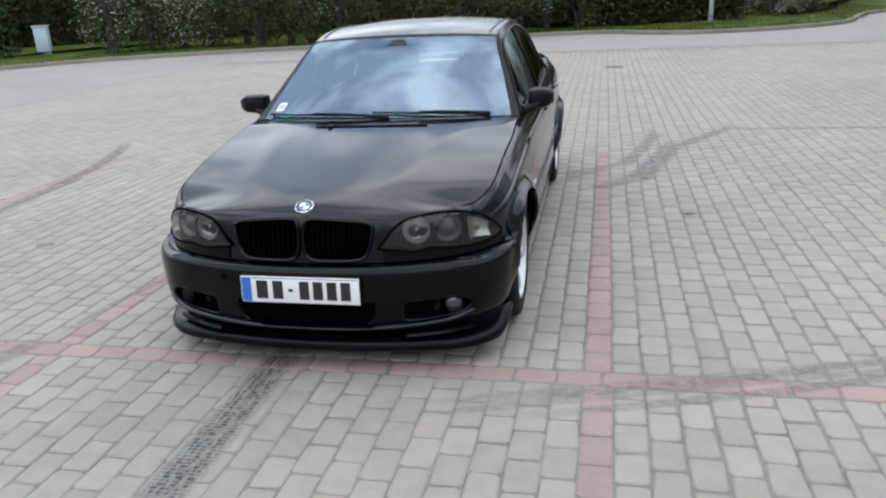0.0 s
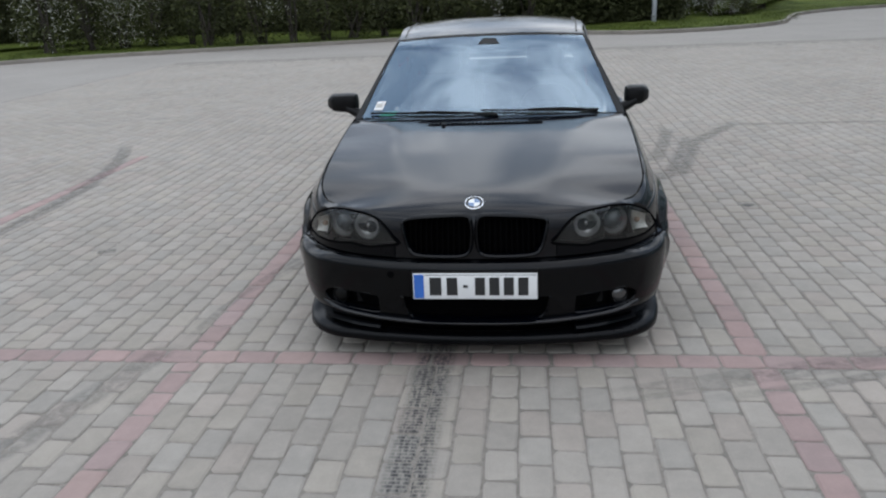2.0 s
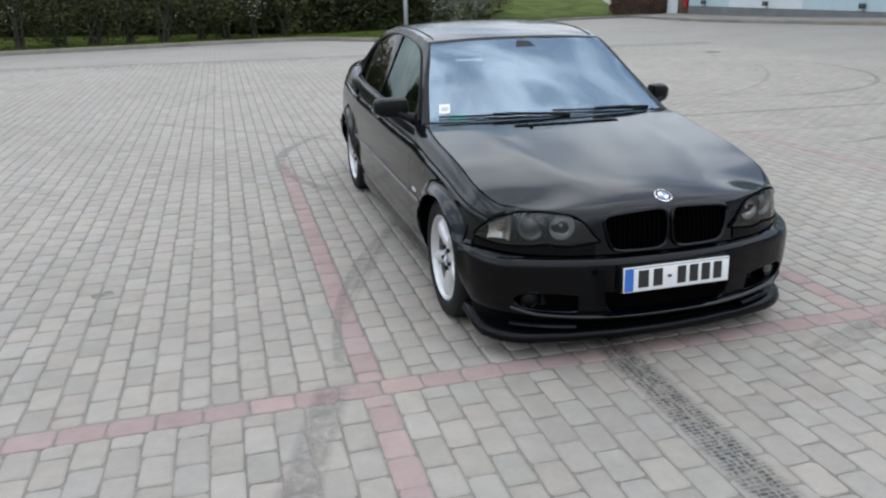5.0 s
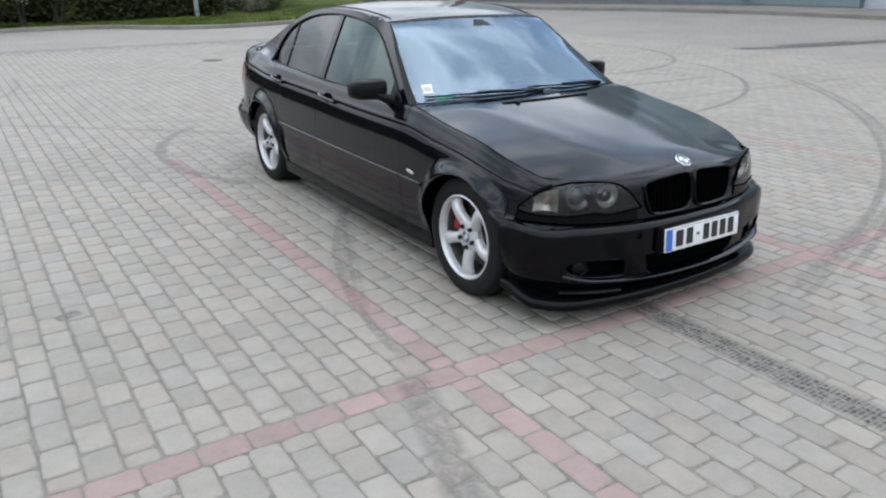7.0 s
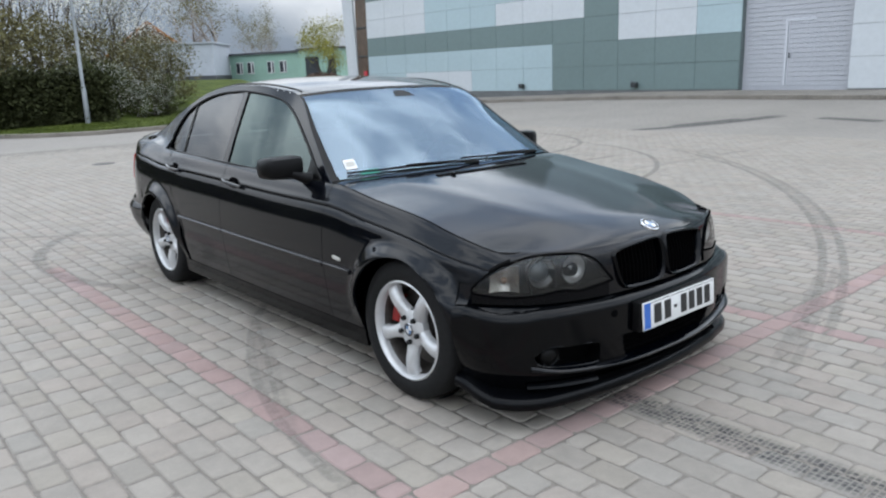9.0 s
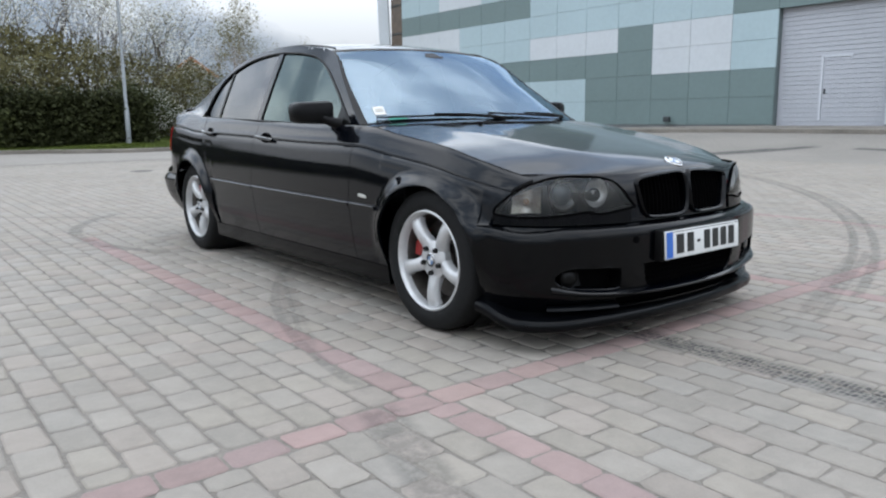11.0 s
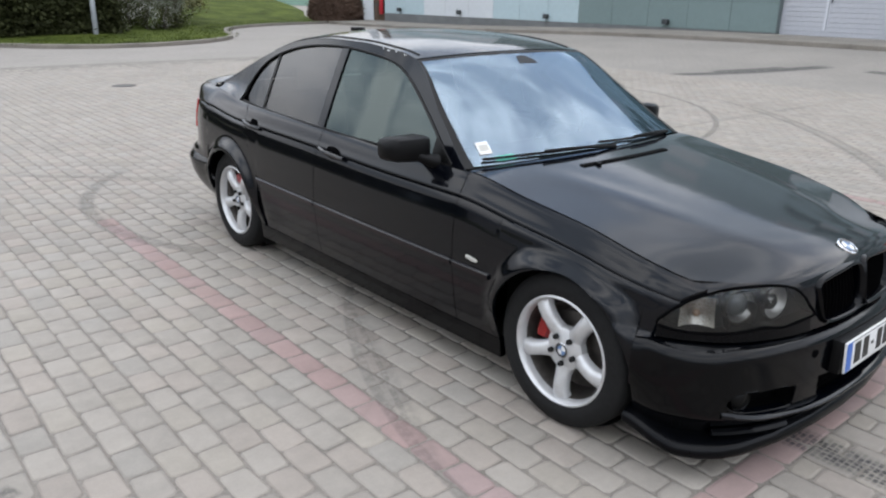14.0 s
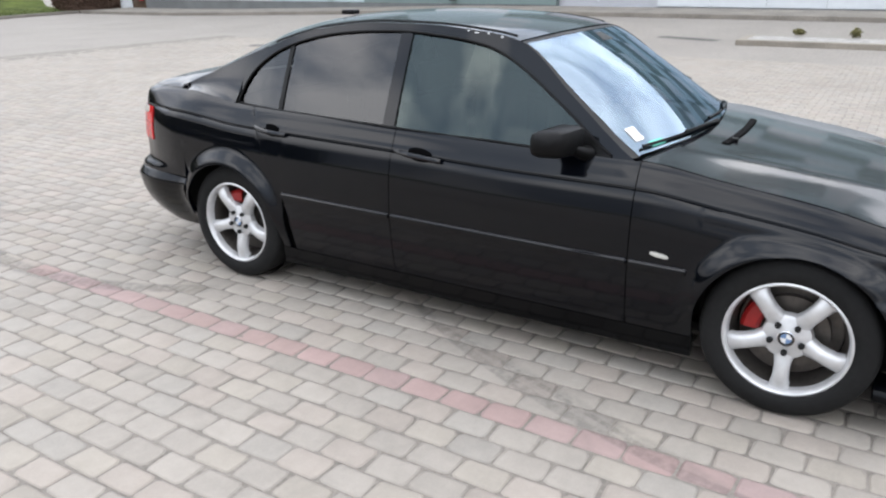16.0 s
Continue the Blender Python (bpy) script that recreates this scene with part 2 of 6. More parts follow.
def sheet(name, rows, mat, parent, label="", flange=0.0, inward=None, flip=False, skip=None, smooth_angle=35):
    """A curved panel from rows of points, with its border turned inward by flange."""
    nu, nv = len(rows), len(rows[0])
    verts = [Vector(p) for row in rows for p in row]
    faces = grid_faces(nu, nv, 0, flip, skip)
    if flange:
        loop = [(i, 0) for i in range(nu)] + [(nu - 1, j) for j in range(1, nv)] + [(i, nv - 1) for i in range(nu - 2, -1, -1)] + [(0, j) for j in range(nv - 2, 0, -1)]
        base = len(verts)
        for i, j in loop:
            a = verts[min(i + 1, nu - 1) * nv + j] - verts[max(i - 1, 0) * nv + j]
            b = verts[i * nv + min(j + 1, nv - 1)] - verts[i * nv + max(j - 1, 0)]
            nrm = a.cross(b)
            nrm = nrm.normalized() if nrm.length > 1e-9 else Vector((0, 0, 1))
            if inward is not None and nrm.dot(inward(verts[i * nv + j])) < 0:
                nrm = -nrm
            verts.append(verts[i * nv + j] + nrm * flange)
        k = len(loop)
        for a in range(k):
            b = (a + 1) % k
            faces.append((loop[a][0] * nv + loop[a][1], loop[b][0] * nv + loop[b][1], base + b, base + a))
    return part(name, mesh_of(name, verts, faces, mat, smooth_angle), parent, label)


def lathe(profile, steps, axis="X"):
    """Rings of (along, radius) round the X axis."""
    verts, faces = [], []
    n = len(profile)
    for k in range(steps):
        a = 2 * math.pi * k / steps
        for s, r in profile:
            verts.append((s, r * math.cos(a), r * math.sin(a)))
    for k in range(steps):
        for j in range(n - 1):
            a, b = k * n + j, ((k + 1) % steps) * n + j
            faces.append((a, b, b + 1, a + 1))
    return verts, faces


def tube(points, radius, sides=8, taper=None):
    """A round bar along points; taper: the radius at each point."""
    verts, faces = [], []
    pts = [Vector(p) for p in points]
    for i, p in enumerate(pts):
        d = (pts[min(i + 1, len(pts) - 1)] - pts[max(i - 1, 0)]).normalized()
        a = d.cross(Vector((0, 0, 1)) if abs(d.z) < 0.9 else Vector((1, 0, 0))).normalized()
        b = d.cross(a)
        r = taper[i] if taper else radius
        for k in range(sides):
            t = 2 * math.pi * k / sides
            verts.append(p + (a * math.cos(t) + b * math.sin(t)) * r)
    for i in range(len(pts) - 1):
        for k in range(sides):
            q = (k + 1) % sides
            faces.append((i * sides + k, i * sides + q, (i + 1) * sides + q, (i + 1) * sides + k))
    faces.append(tuple(range(sides))[::-1])
    faces.append(tuple(range((len(pts) - 1) * sides, len(pts) * sides)))
    return verts, faces


def merge(*pieces):
    verts, faces = [], []
    for v, f in pieces:
        o = len(verts)
        verts += [tuple(p) for p in v]
        faces += [tuple(i + o for i in q) for q in f]
    return verts, faces

# ---- paving and ground ----
PW, PLEN = 0.1217, 0.1815
RED_X0, ROW_Y = -1.397, -2.021
WALL_X = 20.0


def wall_foot(y):
    return 0.50 - 0.34 * smooth(8, 27, y)


def ground_z(x, y):
    return smooth(11.5, 18.0, x) * (wall_foot(y) - 0.14)


def arc_mask(n, l, pos, cx, cy, r, half, a0, a1, strength):
    """How dark a rubber arc is: a ring round (cx, cy), between two angles in degrees."""
    def mth(op, a, b=None, c=None):
        k = n.new("ShaderNodeMath")
        k.operation = op
        for i, v in enumerate((a, b, c)):
            if v is None:
                continue
            if isinstance(v, (int, float)):
                k.inputs[i].default_value = v
            else:
                l.new(v, k.inputs[i])
        return k.outputs[0]
    dx, dy = mth("SUBTRACT", pos[0], cx), mth("SUBTRACT", pos[1], cy)
    rad = mth("SQRT", mth("ADD", mth("MULTIPLY", dx, dx), mth("MULTIPLY", dy, dy)))
    ring = n.new("ShaderNodeMapRange")
    ring.interpolation_type = "SMOOTHSTEP"
    ring.inputs["From Min"].default_value, ring.inputs["From Max"].default_value = half, half * 0.45
    l.new(mth("ABSOLUTE", mth("SUBTRACT", rad, r)), ring.inputs["Value"])
    mid, span = math.radians((a0 + a1) / 2), math.radians(abs(a1 - a0) / 2)
    ca, sa = math.cos(mid), math.sin(mid)
    along = mth("ADD", mth("MULTIPLY", dx, ca), mth("MULTIPLY", dy, sa))
    cross = mth("ABSOLUTE", mth("SUBTRACT", mth("MULTIPLY", dy, ca), mth("MULTIPLY", dx, sa)))
    ang = mth("ARCTAN2", cross, along)
    ends = n.new("ShaderNodeMapRange")
    ends.inputs["From Min"].default_value, ends.inputs["From Max"].default_value = span, span * 0.86
    l.new(ang, ends.inputs["Value"])
    return mth("MULTIPLY", mth("MULTIPLY", ring.outputs["Result"], ends.outputs["Result"]), strength)


def strip_mask(n, l, pos, x0, y0, x1, y1, half, strength):
    """A straight worn strip from one point to another."""
    def mth(op, a, b=None):
        k = n.new("ShaderNodeMath")
        k.operation = op
        for i, v in enumerate((a, b)):
            if v is None:
                continue
            if isinstance(v, (int, float)):
                k.inputs[i].default_value = v
            else:
                l.new(v, k.inputs[i])
        return k.outputs[0]
    L = math.hypot(x1 - x0, y1 - y0)
    ca, sa = (x1 - x0) / L, (y1 - y0) / L
    dx, dy = mth("SUBTRACT", pos[0], (x0 + x1) / 2), mth("SUBTRACT", pos[1], (y0 + y1) / 2)
    along = mth("ABSOLUTE", mth("ADD", mth("MULTIPLY", dx, ca), mth("MULTIPLY", dy, sa)))
    across = mth("ABSOLUTE", mth("SUBTRACT", mth("MULTIPLY", dy, ca), mth("MULTIPLY", dx, sa)))
    a, b = n.new("ShaderNodeMapRange"), n.new("ShaderNodeMapRange")
    a.inputs["From Min"].default_value, a.inputs["From Max"].default_value = L / 2, L / 2 * 0.82
    b.inputs["From Min"].default_value, b.inputs["From Max"].default_value = half, half * 0.55
    l.new(along, a.inputs["Value"])
    l.new(across, b.inputs["Value"])
    return mth("MULTIPLY", mth("MULTIPLY", a.outputs["Result"], b.outputs["Result"]), strength)


ARCS = [(-2.3, 10.06, 12.69, 0.04, -77, -30, 0.46), (-2.3, 10.06, 12.82, 0.04, -76, -33, 0.4), (-2.3, 10.06, 12.755, 0.09, -64, -36, 0.2), (3.8, 6.42, 4.93, 0.05, -85, -5, 0.5), (6.41, 8.16, 3.52, 0.06, -100, 10, 0.45),
        (-10.7, 0.1, 7.0, 0.10, -15, 27, 0.55), (0.61, 2.47, 1.99, 0.07, 130, 215, 0.42), (-1.38, 3.47, 3.11, 0.06, -45, 5, 0.36), (2.4, -2.0, 3.85, 0.035, 140, 178, 0.36),
        (4.8, 2.6, 2.6, 0.05, 20, 120, 0.3), (1.5, 12.0, 8.0, 0.05, -70, -20, 0.25), (-6.0, 9.0, 4.0, 0.05, -100, 10, 0.22)]
STRIPS = [(-0.19, -1.6, -0.20, -3.7, 0.10, 0.95), (-1.48, -1.9, -1.9, -3.2, 0.09, 0.4), (0.5, -2.40, 2.6, -1.75, 0.03, 0.28), (0.5, -2.31, 2.6, -1.66, 0.025, 0.24), (11.3, 6.3, 14.6, 4.3, 0.26, 0.95), (12.4, 5.9, 13.9, 4.9, 0.34, 0.9), (14.3, 3.5, 14.0, 2.0, 0.2, 0.9),
          (-0.70, 0.40, -1.42, -1.36, 0.06, 0.2), (-0.74, 0.28, -1.32, -1.1, 0.02, 0.42), (-2.05, -2.55, -2.35, -3.15, 0.16, 0.45), (-2.66, -0.55, -2.54, -0.51, 0.05, 0.6), (1.78, 0.36, 1.86, 0.44, 0.05, 0.8),
          (-0.3, 3.2, -2.9, 5.6, 0.06, 0.3), (2.2, 3.64, 7.5, 3.5, 0.07, 0.42), (1.15, 1.05, 1.64, 1.6, 0.11, 0.5), (1.46, 1.25, 1.95, 2.95, 0.13, 0.55), (1.80, 2.5, 2.62, 3.80, 0.09, 0.5), (0.9, 1.55, 1.56, 2.1, 0.07, 0.45), (1.40, 1.85, 1.78, 3.4, 0.08, 0.45), (3.0, 2.4, 9.5, 2.2, 0.05, 0.22)]


def paving_material(name, color, deep, joints):
    """Worn concrete: blotches, grit, rubber marks; joints: drawn only where the blocks are too far off to be built."""
    m = bpy.data.materials.new(name)
    m.use_nodes = True
    n, l = m.node_tree.nodes, m.node_tree.links
    b = n["Principled BSDF"]
    b.inputs["Roughness"].default_value = 0.86
    b.inputs["Specular IOR Level"].default_value = 0.3
    geo, sep = n.new("ShaderNodeNewGeometry"), n.new("ShaderNodeSeparateXYZ")
    l.new(geo.outputs["Position"], sep.inputs[0])
    pos = (sep.outputs[0], sep.outputs[1])

    def tex(scale, detail, rough=0.55):
        t = n.new("ShaderNodeTexNoise")
        t.inputs["Scale"].default_value, t.inputs["Detail"].default_value, t.inputs["Roughness"].default_value = scale, detail, rough
        l.new(geo.outputs["Position"], t.inputs["Vector"])
        return t.outputs["Fac"]

    def mth(op, a, bb, c=None):
        k = n.new("ShaderNodeMath")
        k.operation = op
        for i, v in enumerate((a, bb, c)):
            if v is None:
                continue
            if isinstance(v, (int, float)):
                k.inputs[i].default_value = v
            else:
                l.new(v, k.inputs[i])
        return k.outputs[0]

    blot, mid, grit = tex(0.55, 5), tex(9, 7, 0.7), tex(190, 4, 0.7)
    one = mth("ADD", mth("MULTIPLY", blot, 0.9), mth("ADD", mth("MULTIPLY", mid, 1.0), mth("MULTIPLY", grit, 0.62)))
    if not joints:
        obj = n.new("ShaderNodeObjectInfo")
        rnd = mth("MULTIPLY", mth("FRACT", mth("ADD", geo.outputs["Random Per Island"], obj.outputs["Random"]), 0), 0.3)
        one = mth("ADD", one, mth("SUBTRACT", rnd, 0.15))
        hue = n.new("ShaderNodeValToRGB")
        hue.color_ramp.interpolation = "CONSTANT"
        for k, (at, tone) in enumerate(((0.0, (0.965, 0.98, 0.99)), (0.14, (1.0, 1.0, 1.0)), (0.5, (1.02, 0.992, 0.985)), (0.68, (1.01, 1.003, 0.98)), (0.88, (0.94, 0.942, 0.938)))):
            e = hue.color_ramp.elements[k] if k < 2 else hue.color_ramp.elements.new(at)
            e.position, e.color = at, (*tone, 1)
        l.new(mth("FRACT", mth("MULTIPLY", mth("ADD", geo.outputs["Random Per Island"], obj.outputs["Random"]), 7.31), 0), hue.inputs["Fac"])
    ramp = n.new("ShaderNodeValToRGB")
    ramp.color_ramp.elements[0].position, ramp.color_ramp.elements[0].color = 0.0, (*[c * 0.78 for c in color], 1)
    ramp.color_ramp.elements[1].position, ramp.color_ramp.elements[1].color = 1.0, (*[c * 1.16 for c in color], 1)
    sp = n.new("ShaderNodeMapRange")
    sp.inputs["From Min"].default_value, sp.inputs["From Max"].default_value = 0.83, 1.70
    l.new(one, sp.inputs["Value"])
    l.new(sp.outputs["Result"], ramp.inputs["Fac"])
    col = ramp.outputs["Color"]
    if not joints:
        toned = n.new("ShaderNodeMix")
        toned.data_type, toned.blend_type = "RGBA", "MULTIPLY"
        toned.inputs["Factor"].default_value = 1.0
        l.new(col, toned.inputs[6])
        l.new(hue.outputs["Color"], toned.inputs[7])
        col = toned.outputs[2]
    if joints:
        turn = n.new("ShaderNodeCombineXYZ")
        l.new(pos[1], turn.inputs[0])
        l.new(mth("SUBTRACT", pos[0], RED_X0), turn.inputs[1])
        br = n.new("ShaderNodeTexBrick")
        br.inputs["Scale"].default_value, br.inputs["Mortar Size"].default_value = 1.0, 0.006
        br.inputs["Brick Width"].default_value, br.inputs["Row Height"].default_value = PLEN, PW
        br.inputs["Mortar Smooth"].default_value = 0.3
        l.new(turn.outputs[0], br.inputs["Vector"])
        mx = n.new("ShaderNodeMix")
        mx.data_type = "RGBA"
        l.new(br.outputs["Fac"], mx.inputs["Factor"])
        l.new(col, mx.inputs[6])
        mx.inputs[7].default_value = (*deep, 1)
        col = mx.outputs[2]
    total = None
    masks = [arc_mask(n, l, pos, *a) for a in ARCS] + [strip_mask(n, l, pos, *s) for s in STRIPS[1:]]
    for k in masks:
        total = k if total is None else mth("MAXIMUM", total, k)
    patchy = n.new("ShaderNodeMapRange")
    patchy.inputs["From Min"].default_value, patchy.inputs["From Max"].default_value = 0.30, 0.56
    l.new(tex(22, 5, 0.7), patchy.inputs["Value"])
    spots = n.new("ShaderNodeMapRange")
    spots.inputs["From Min"].default_value, spots.inputs["From Max"].default_value = 0.69, 0.76
    l.new(tex(2.3, 3), spots.inputs["Value"])
    grain = n.new("ShaderNodeMapping")
    grain.inputs["Scale"].default_value = (60, 14, 1)
    l.new(geo.outputs["Position"], grain.inputs["Vector"])
    streak = n.new("ShaderNodeTexNoise")
    streak.inputs["Scale"].default_value, streak.inputs["Detail"].default_value = 1.0, 4
    l.new(grain.outputs["Vector"], streak.inputs["Vector"])
    tread = n.new("ShaderNodeMapRange")
    tread.inputs["From Min"].default_value, tread.inputs["From Max"].default_value = 0.36, 0.60
    l.new(streak.outputs["Fac"], tread.inputs["Value"])
    # tyre print: rows of blocks between two grooves
    turned = n.new("ShaderNodeCombineXYZ")
    l.new(pos[0], turned.inputs[0])
    l.new(pos[1], turned.inputs[1])
    blocks = n.new("ShaderNodeTexBrick")
    blocks.inputs["Scale"].default_value, blocks.inputs["Mortar Size"].default_value = 1.0, 0.0045
    blocks.inputs["Brick Width"].default_value, blocks.inputs["Row Height"].default_value = 0.047, 0.021
    blocks.inputs["Mortar Smooth"].default_value = 0.4
    l.new(turned.outputs[0], blocks.inputs["Vector"])
    print_ = mth("SUBTRACT", 1.0, mth("MULTIPLY", blocks.outputs["Fac"], 0.5))
    track = mth("MULTIPLY", mth("MULTIPLY", strip_mask(n, l, pos, *STRIPS[0]), print_), mth("ADD", mth("MULTIPLY", tread.outputs["Result"], 0.6), 0.4))
    dark = mth("MAXIMUM", track, mth("MAXIMUM", mth("MULTIPLY", total, patchy.outputs["Result"]), mth("MULTIPLY", spots.outputs["Result"], 0.16)))
    mx = n.new("ShaderNodeMix")
    mx.data_type = "RGBA"
    l.new(dark, mx.inputs["Factor"])
    l.new(col, mx.inputs[6])
    mx.inputs[7].default_value = (0.03, 0.03, 0.031, 1)
    l.new(mx.outputs[2], b.inputs["Base Color"])
    bump = n.new("ShaderNodeBump")
    bump.inputs["Strength"].default_value, bump.inputs["Distance"].default_value = 0.35, 0.004
    l.new(mth("ADD", tex(90, 5, 0.7), mth("MULTIPLY", mid, 0.5)), bump.inputs["Height"])
    l.new(bump.outputs["Normal"], b.inputs["Normal"])
    return m


M_GREY = paving_material("grey_paver", (0.259, 0.234, 0.205), (0.084, 0.084, 0.084), False)
M_RED = paving_material("faded_red_paver", (0.266, 0.196, 0.182), (0.084, 0.084, 0.084), False)
M_FAR = paving_material("far_paving", (0.236, 0.215, 0.191), (0.172, 0.160, 0.148), True)
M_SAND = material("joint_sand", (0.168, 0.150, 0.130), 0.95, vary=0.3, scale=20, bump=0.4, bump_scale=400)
M_KERB = material("concrete_kerb", (0.18, 0.162, 0.138), 0.9, vary=0.3, scale=6, bump=0.4, bump_scale=80)
M_GRASS = material("grass", (0.030, 0.046, 0.009), 0.9, vary=0.5, scale=5, tint=(0.060, 0.076, 0.016), bump=0.6, bump_scale=60, spec=0.05)

X0, X1, Y0, Y1 = RED_X0 - 62 * PW, RED_X0 + 108 * PW, -5.6, 14.5
# one sheet to the horizon, close-meshed near by
xs = [-400, -200, -100, -60, -40, -30, -24, -18, X0 - 0.001, X0] + [X0 + (11.5 - X0) * k / 8 for k in range(1, 9)] + [11.5 + 0.5 * k for k in range(1, 15)] + [19.2, 20, 24, 40, 100, 200, 400]
ys_ = [-400, -200, -100, -40, -20, -10, Y0 - 0.001, Y0] + [Y0 + (Y1 - Y0) * k / 10 for k in range(1, 11)] + [Y1 + 0.001, 16, 18, 20, 22, 24, 27, 30, 36, 50, 80, 150, 400]
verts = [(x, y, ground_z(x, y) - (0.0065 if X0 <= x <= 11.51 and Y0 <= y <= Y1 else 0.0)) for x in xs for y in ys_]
faces, idx = [], []
for i in range(len(xs) - 1):
    for j in range(len(ys_) - 1):
        faces.append((i * len(ys_) + j, (i + 1) * len(ys_) + j, (i + 1) * len(ys_) + j + 1, i * len(ys_) + j + 1))
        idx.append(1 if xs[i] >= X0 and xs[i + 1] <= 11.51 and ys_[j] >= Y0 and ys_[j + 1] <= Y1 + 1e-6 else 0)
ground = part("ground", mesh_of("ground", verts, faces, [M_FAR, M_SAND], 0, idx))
tagged(ground, "worn grey concrete block paving with faded red bay lines", "paving", kind="structure")

# ---- kerb and grass ----
KERB = [(-60, -14), (-40, -3), (-26, 7), (-19, 11.4), (-16.2, 14.2), (-14.2, 16.3), (-11.5, 17.5), (-8, 18.5), (-4, 19.6), (-0.4, 20.6), (1.4, 20.4), (2.3, 19.5), (3.6, 18.8), (5.4, 18.9), (7.2, 19.8), (8.6, 21.3), (9.6, 23.8), (10.9, 26.4), (13.2, 28.6), (16.0, 29.6), (19.0, 30.2)]


def spline(points, per=8):
    pts = [Vector((*p, 0)) for p in points]
    pts = [pts[0] * 2 - pts[1]] + pts + [pts[-1] * 2 - pts[-2]]
    out = []
    for i in range(1, len(pts) - 2):
        p0, p1, p2, p3 = pts[i - 1 : i + 3]
        for k in range(per):
            t = k / per
            out.append(0.5 * (2 * p1 + (p2 - p0) * t + (2 * p0 - 5 * p1 + 4 * p2 - p3) * t * t + (3 * p1 - p0 - 3 * p2 + p3) * t**3))
    return out + [pts[-2]]


edge = spline(KERB)
sides = []
for i, p in enumerate(edge):
    d = (edge[min(i + 1, len(edge) - 1)] - edge[max(i - 1, 0)]).normalized()
    sides.append(Vector((-d.y, d.x, 0)))
rows = []
for p, s in zip(edge, sides):
    g = ground_z(p.x, p.y)
    rows.append([p + s * o + Vector((0, 0, g + z)) for o, z in ((0, -0.05), (0.003, 0.10), (0.02, 0.115), (0.12, 0.115), (0.13, 0.05))])
kerb = sheet("kerb", rows, M_KERB, None, "")
tagged(kerb, "weathered concrete kerb along the grass edge", "kerb", kind="structure")


def bank_z(x, y, d):
    """Height of the grass d metres behind the kerb."""
    rise = 1.15 * smooth(2.0, 26.0, d) * smooth(3.0, 9.0, x) + 0.25 * smooth(1, 10, d)
    return 0.10 + rise


outs = [0.12, 0.6, 1.4, 2.6, 4.5, 7, 10, 15, 22, 32, 50, 90, 160]
rows = []
for p, s in zip(edge, sides):
    far = Vector((0.25, 1, 0)).normalized()
    row = []
    for o in outs:
        mixv = s.lerp(far, smooth(0.5, 8, o)).normalized()
        q = p + s * 0.12 + mixv * (o - 0.12)
        row.append(Vector((q.x, q.y, ground_z(min(p.x, 19), p.y) * 0 + bank_z(q.x, q.y, o) + 0.02 * noise.noise(q * 0.8))))
    rows.append(row)
grass = sheet("grass_bank", rows, M_GRASS, None)
tagged(grass, "mown spring grass on a low bank", "grass", kind="structure")

# ---- foliage ----


def leaf_material(name, a, b_, rough=0.7):
    m = material(name, a, rough, vary=0.35, scale=3, island=0.8, tint=b_, spec=0.12)
    return m


M_LEAF = leaf_material("dark_spring_leaf", (0.0221, 0.0323, 0.0102), (0.0553, 0.0595, 0.0221))
M_HEDGE = leaf_material("hedge_leaf", (0.018, 0.021, 0.009), (0.040, 0.045, 0.018))
M_BLOSSOM = leaf_material("white_blossom", (0.24, 0.24, 0.21), (0.46, 0.46, 0.42))
# blossom copy with extra light mixed into its white, for backlit crowns
M_PETAL = leaf_material("brightened_petal", (0.42, 0.42, 0.38), (0.72, 0.72, 0.68))
M_BUD = leaf_material("pale_bud_leaf", (0.10, 0.095, 0.045), (0.19, 0.18, 0.09))
M_BARK = material("bark", (0.034, 0.028, 0.022), 0.95, vary=0.4, scale=10, bump=0.6, bump_scale=60)
M_PALEBARK = material("birch_bark", (0.26, 0.24, 0.22), 0.9, vary=0.45, scale=10, bump=0.4, bump_scale=50)
M_TWIG = material("brown_twigs", (0.075, 0.058, 0.042), 0.95, vary=0.3, scale=6)
M_YOUNG = leaf_material("young_leaf", (0.15, 0.15, 0.03), (0.26, 0.25, 0.06))
M_COPPER = leaf_material("copper_leaf", (0.075, 0.048, 0.036), (0.135, 0.088, 0.066))
BROWN = (18.5, 30.4, -20)
M_OLIVE = leaf_material("olive_bud_leaf", (0.062, 0.056, 0.024), (0.14, 0.128, 0.058))
M_FIR = leaf_material("fir_needle", (0.012, 0.026, 0.012), (0.03, 0.05, 0.022))


def leaves(rng, centres, size, count, spread, squash=1.0):
    """Small bent leaf pairs scattered round centres."""
    verts, faces = [], []
    for c in centres:
        for _ in range(count):
            p = Vector(c) + Vector((rng.gauss(0, spread), rng.gauss(0, spread), rng.gauss(0, spread * squash)))
            a = Vector((rng.uniform(-1, 1), rng.uniform(-1, 1), rng.uniform(-0.6, 0.6))).normalized()
            b = a.orthogonal().normalized()
            b.rotate(Matrix.Rotation(rng.uniform(0, 6.28), 3, a))
            s = size * rng.uniform(0.6, 1.4)
            k = len(verts)
            verts += [p - a * s, p + b * s * 0.5, p + a * s, p - b * s * 0.5 + Vector((0, 0, -0.1 * s))]
            faces.append((k, k + 1, k + 2, k + 3))
    return verts, faces


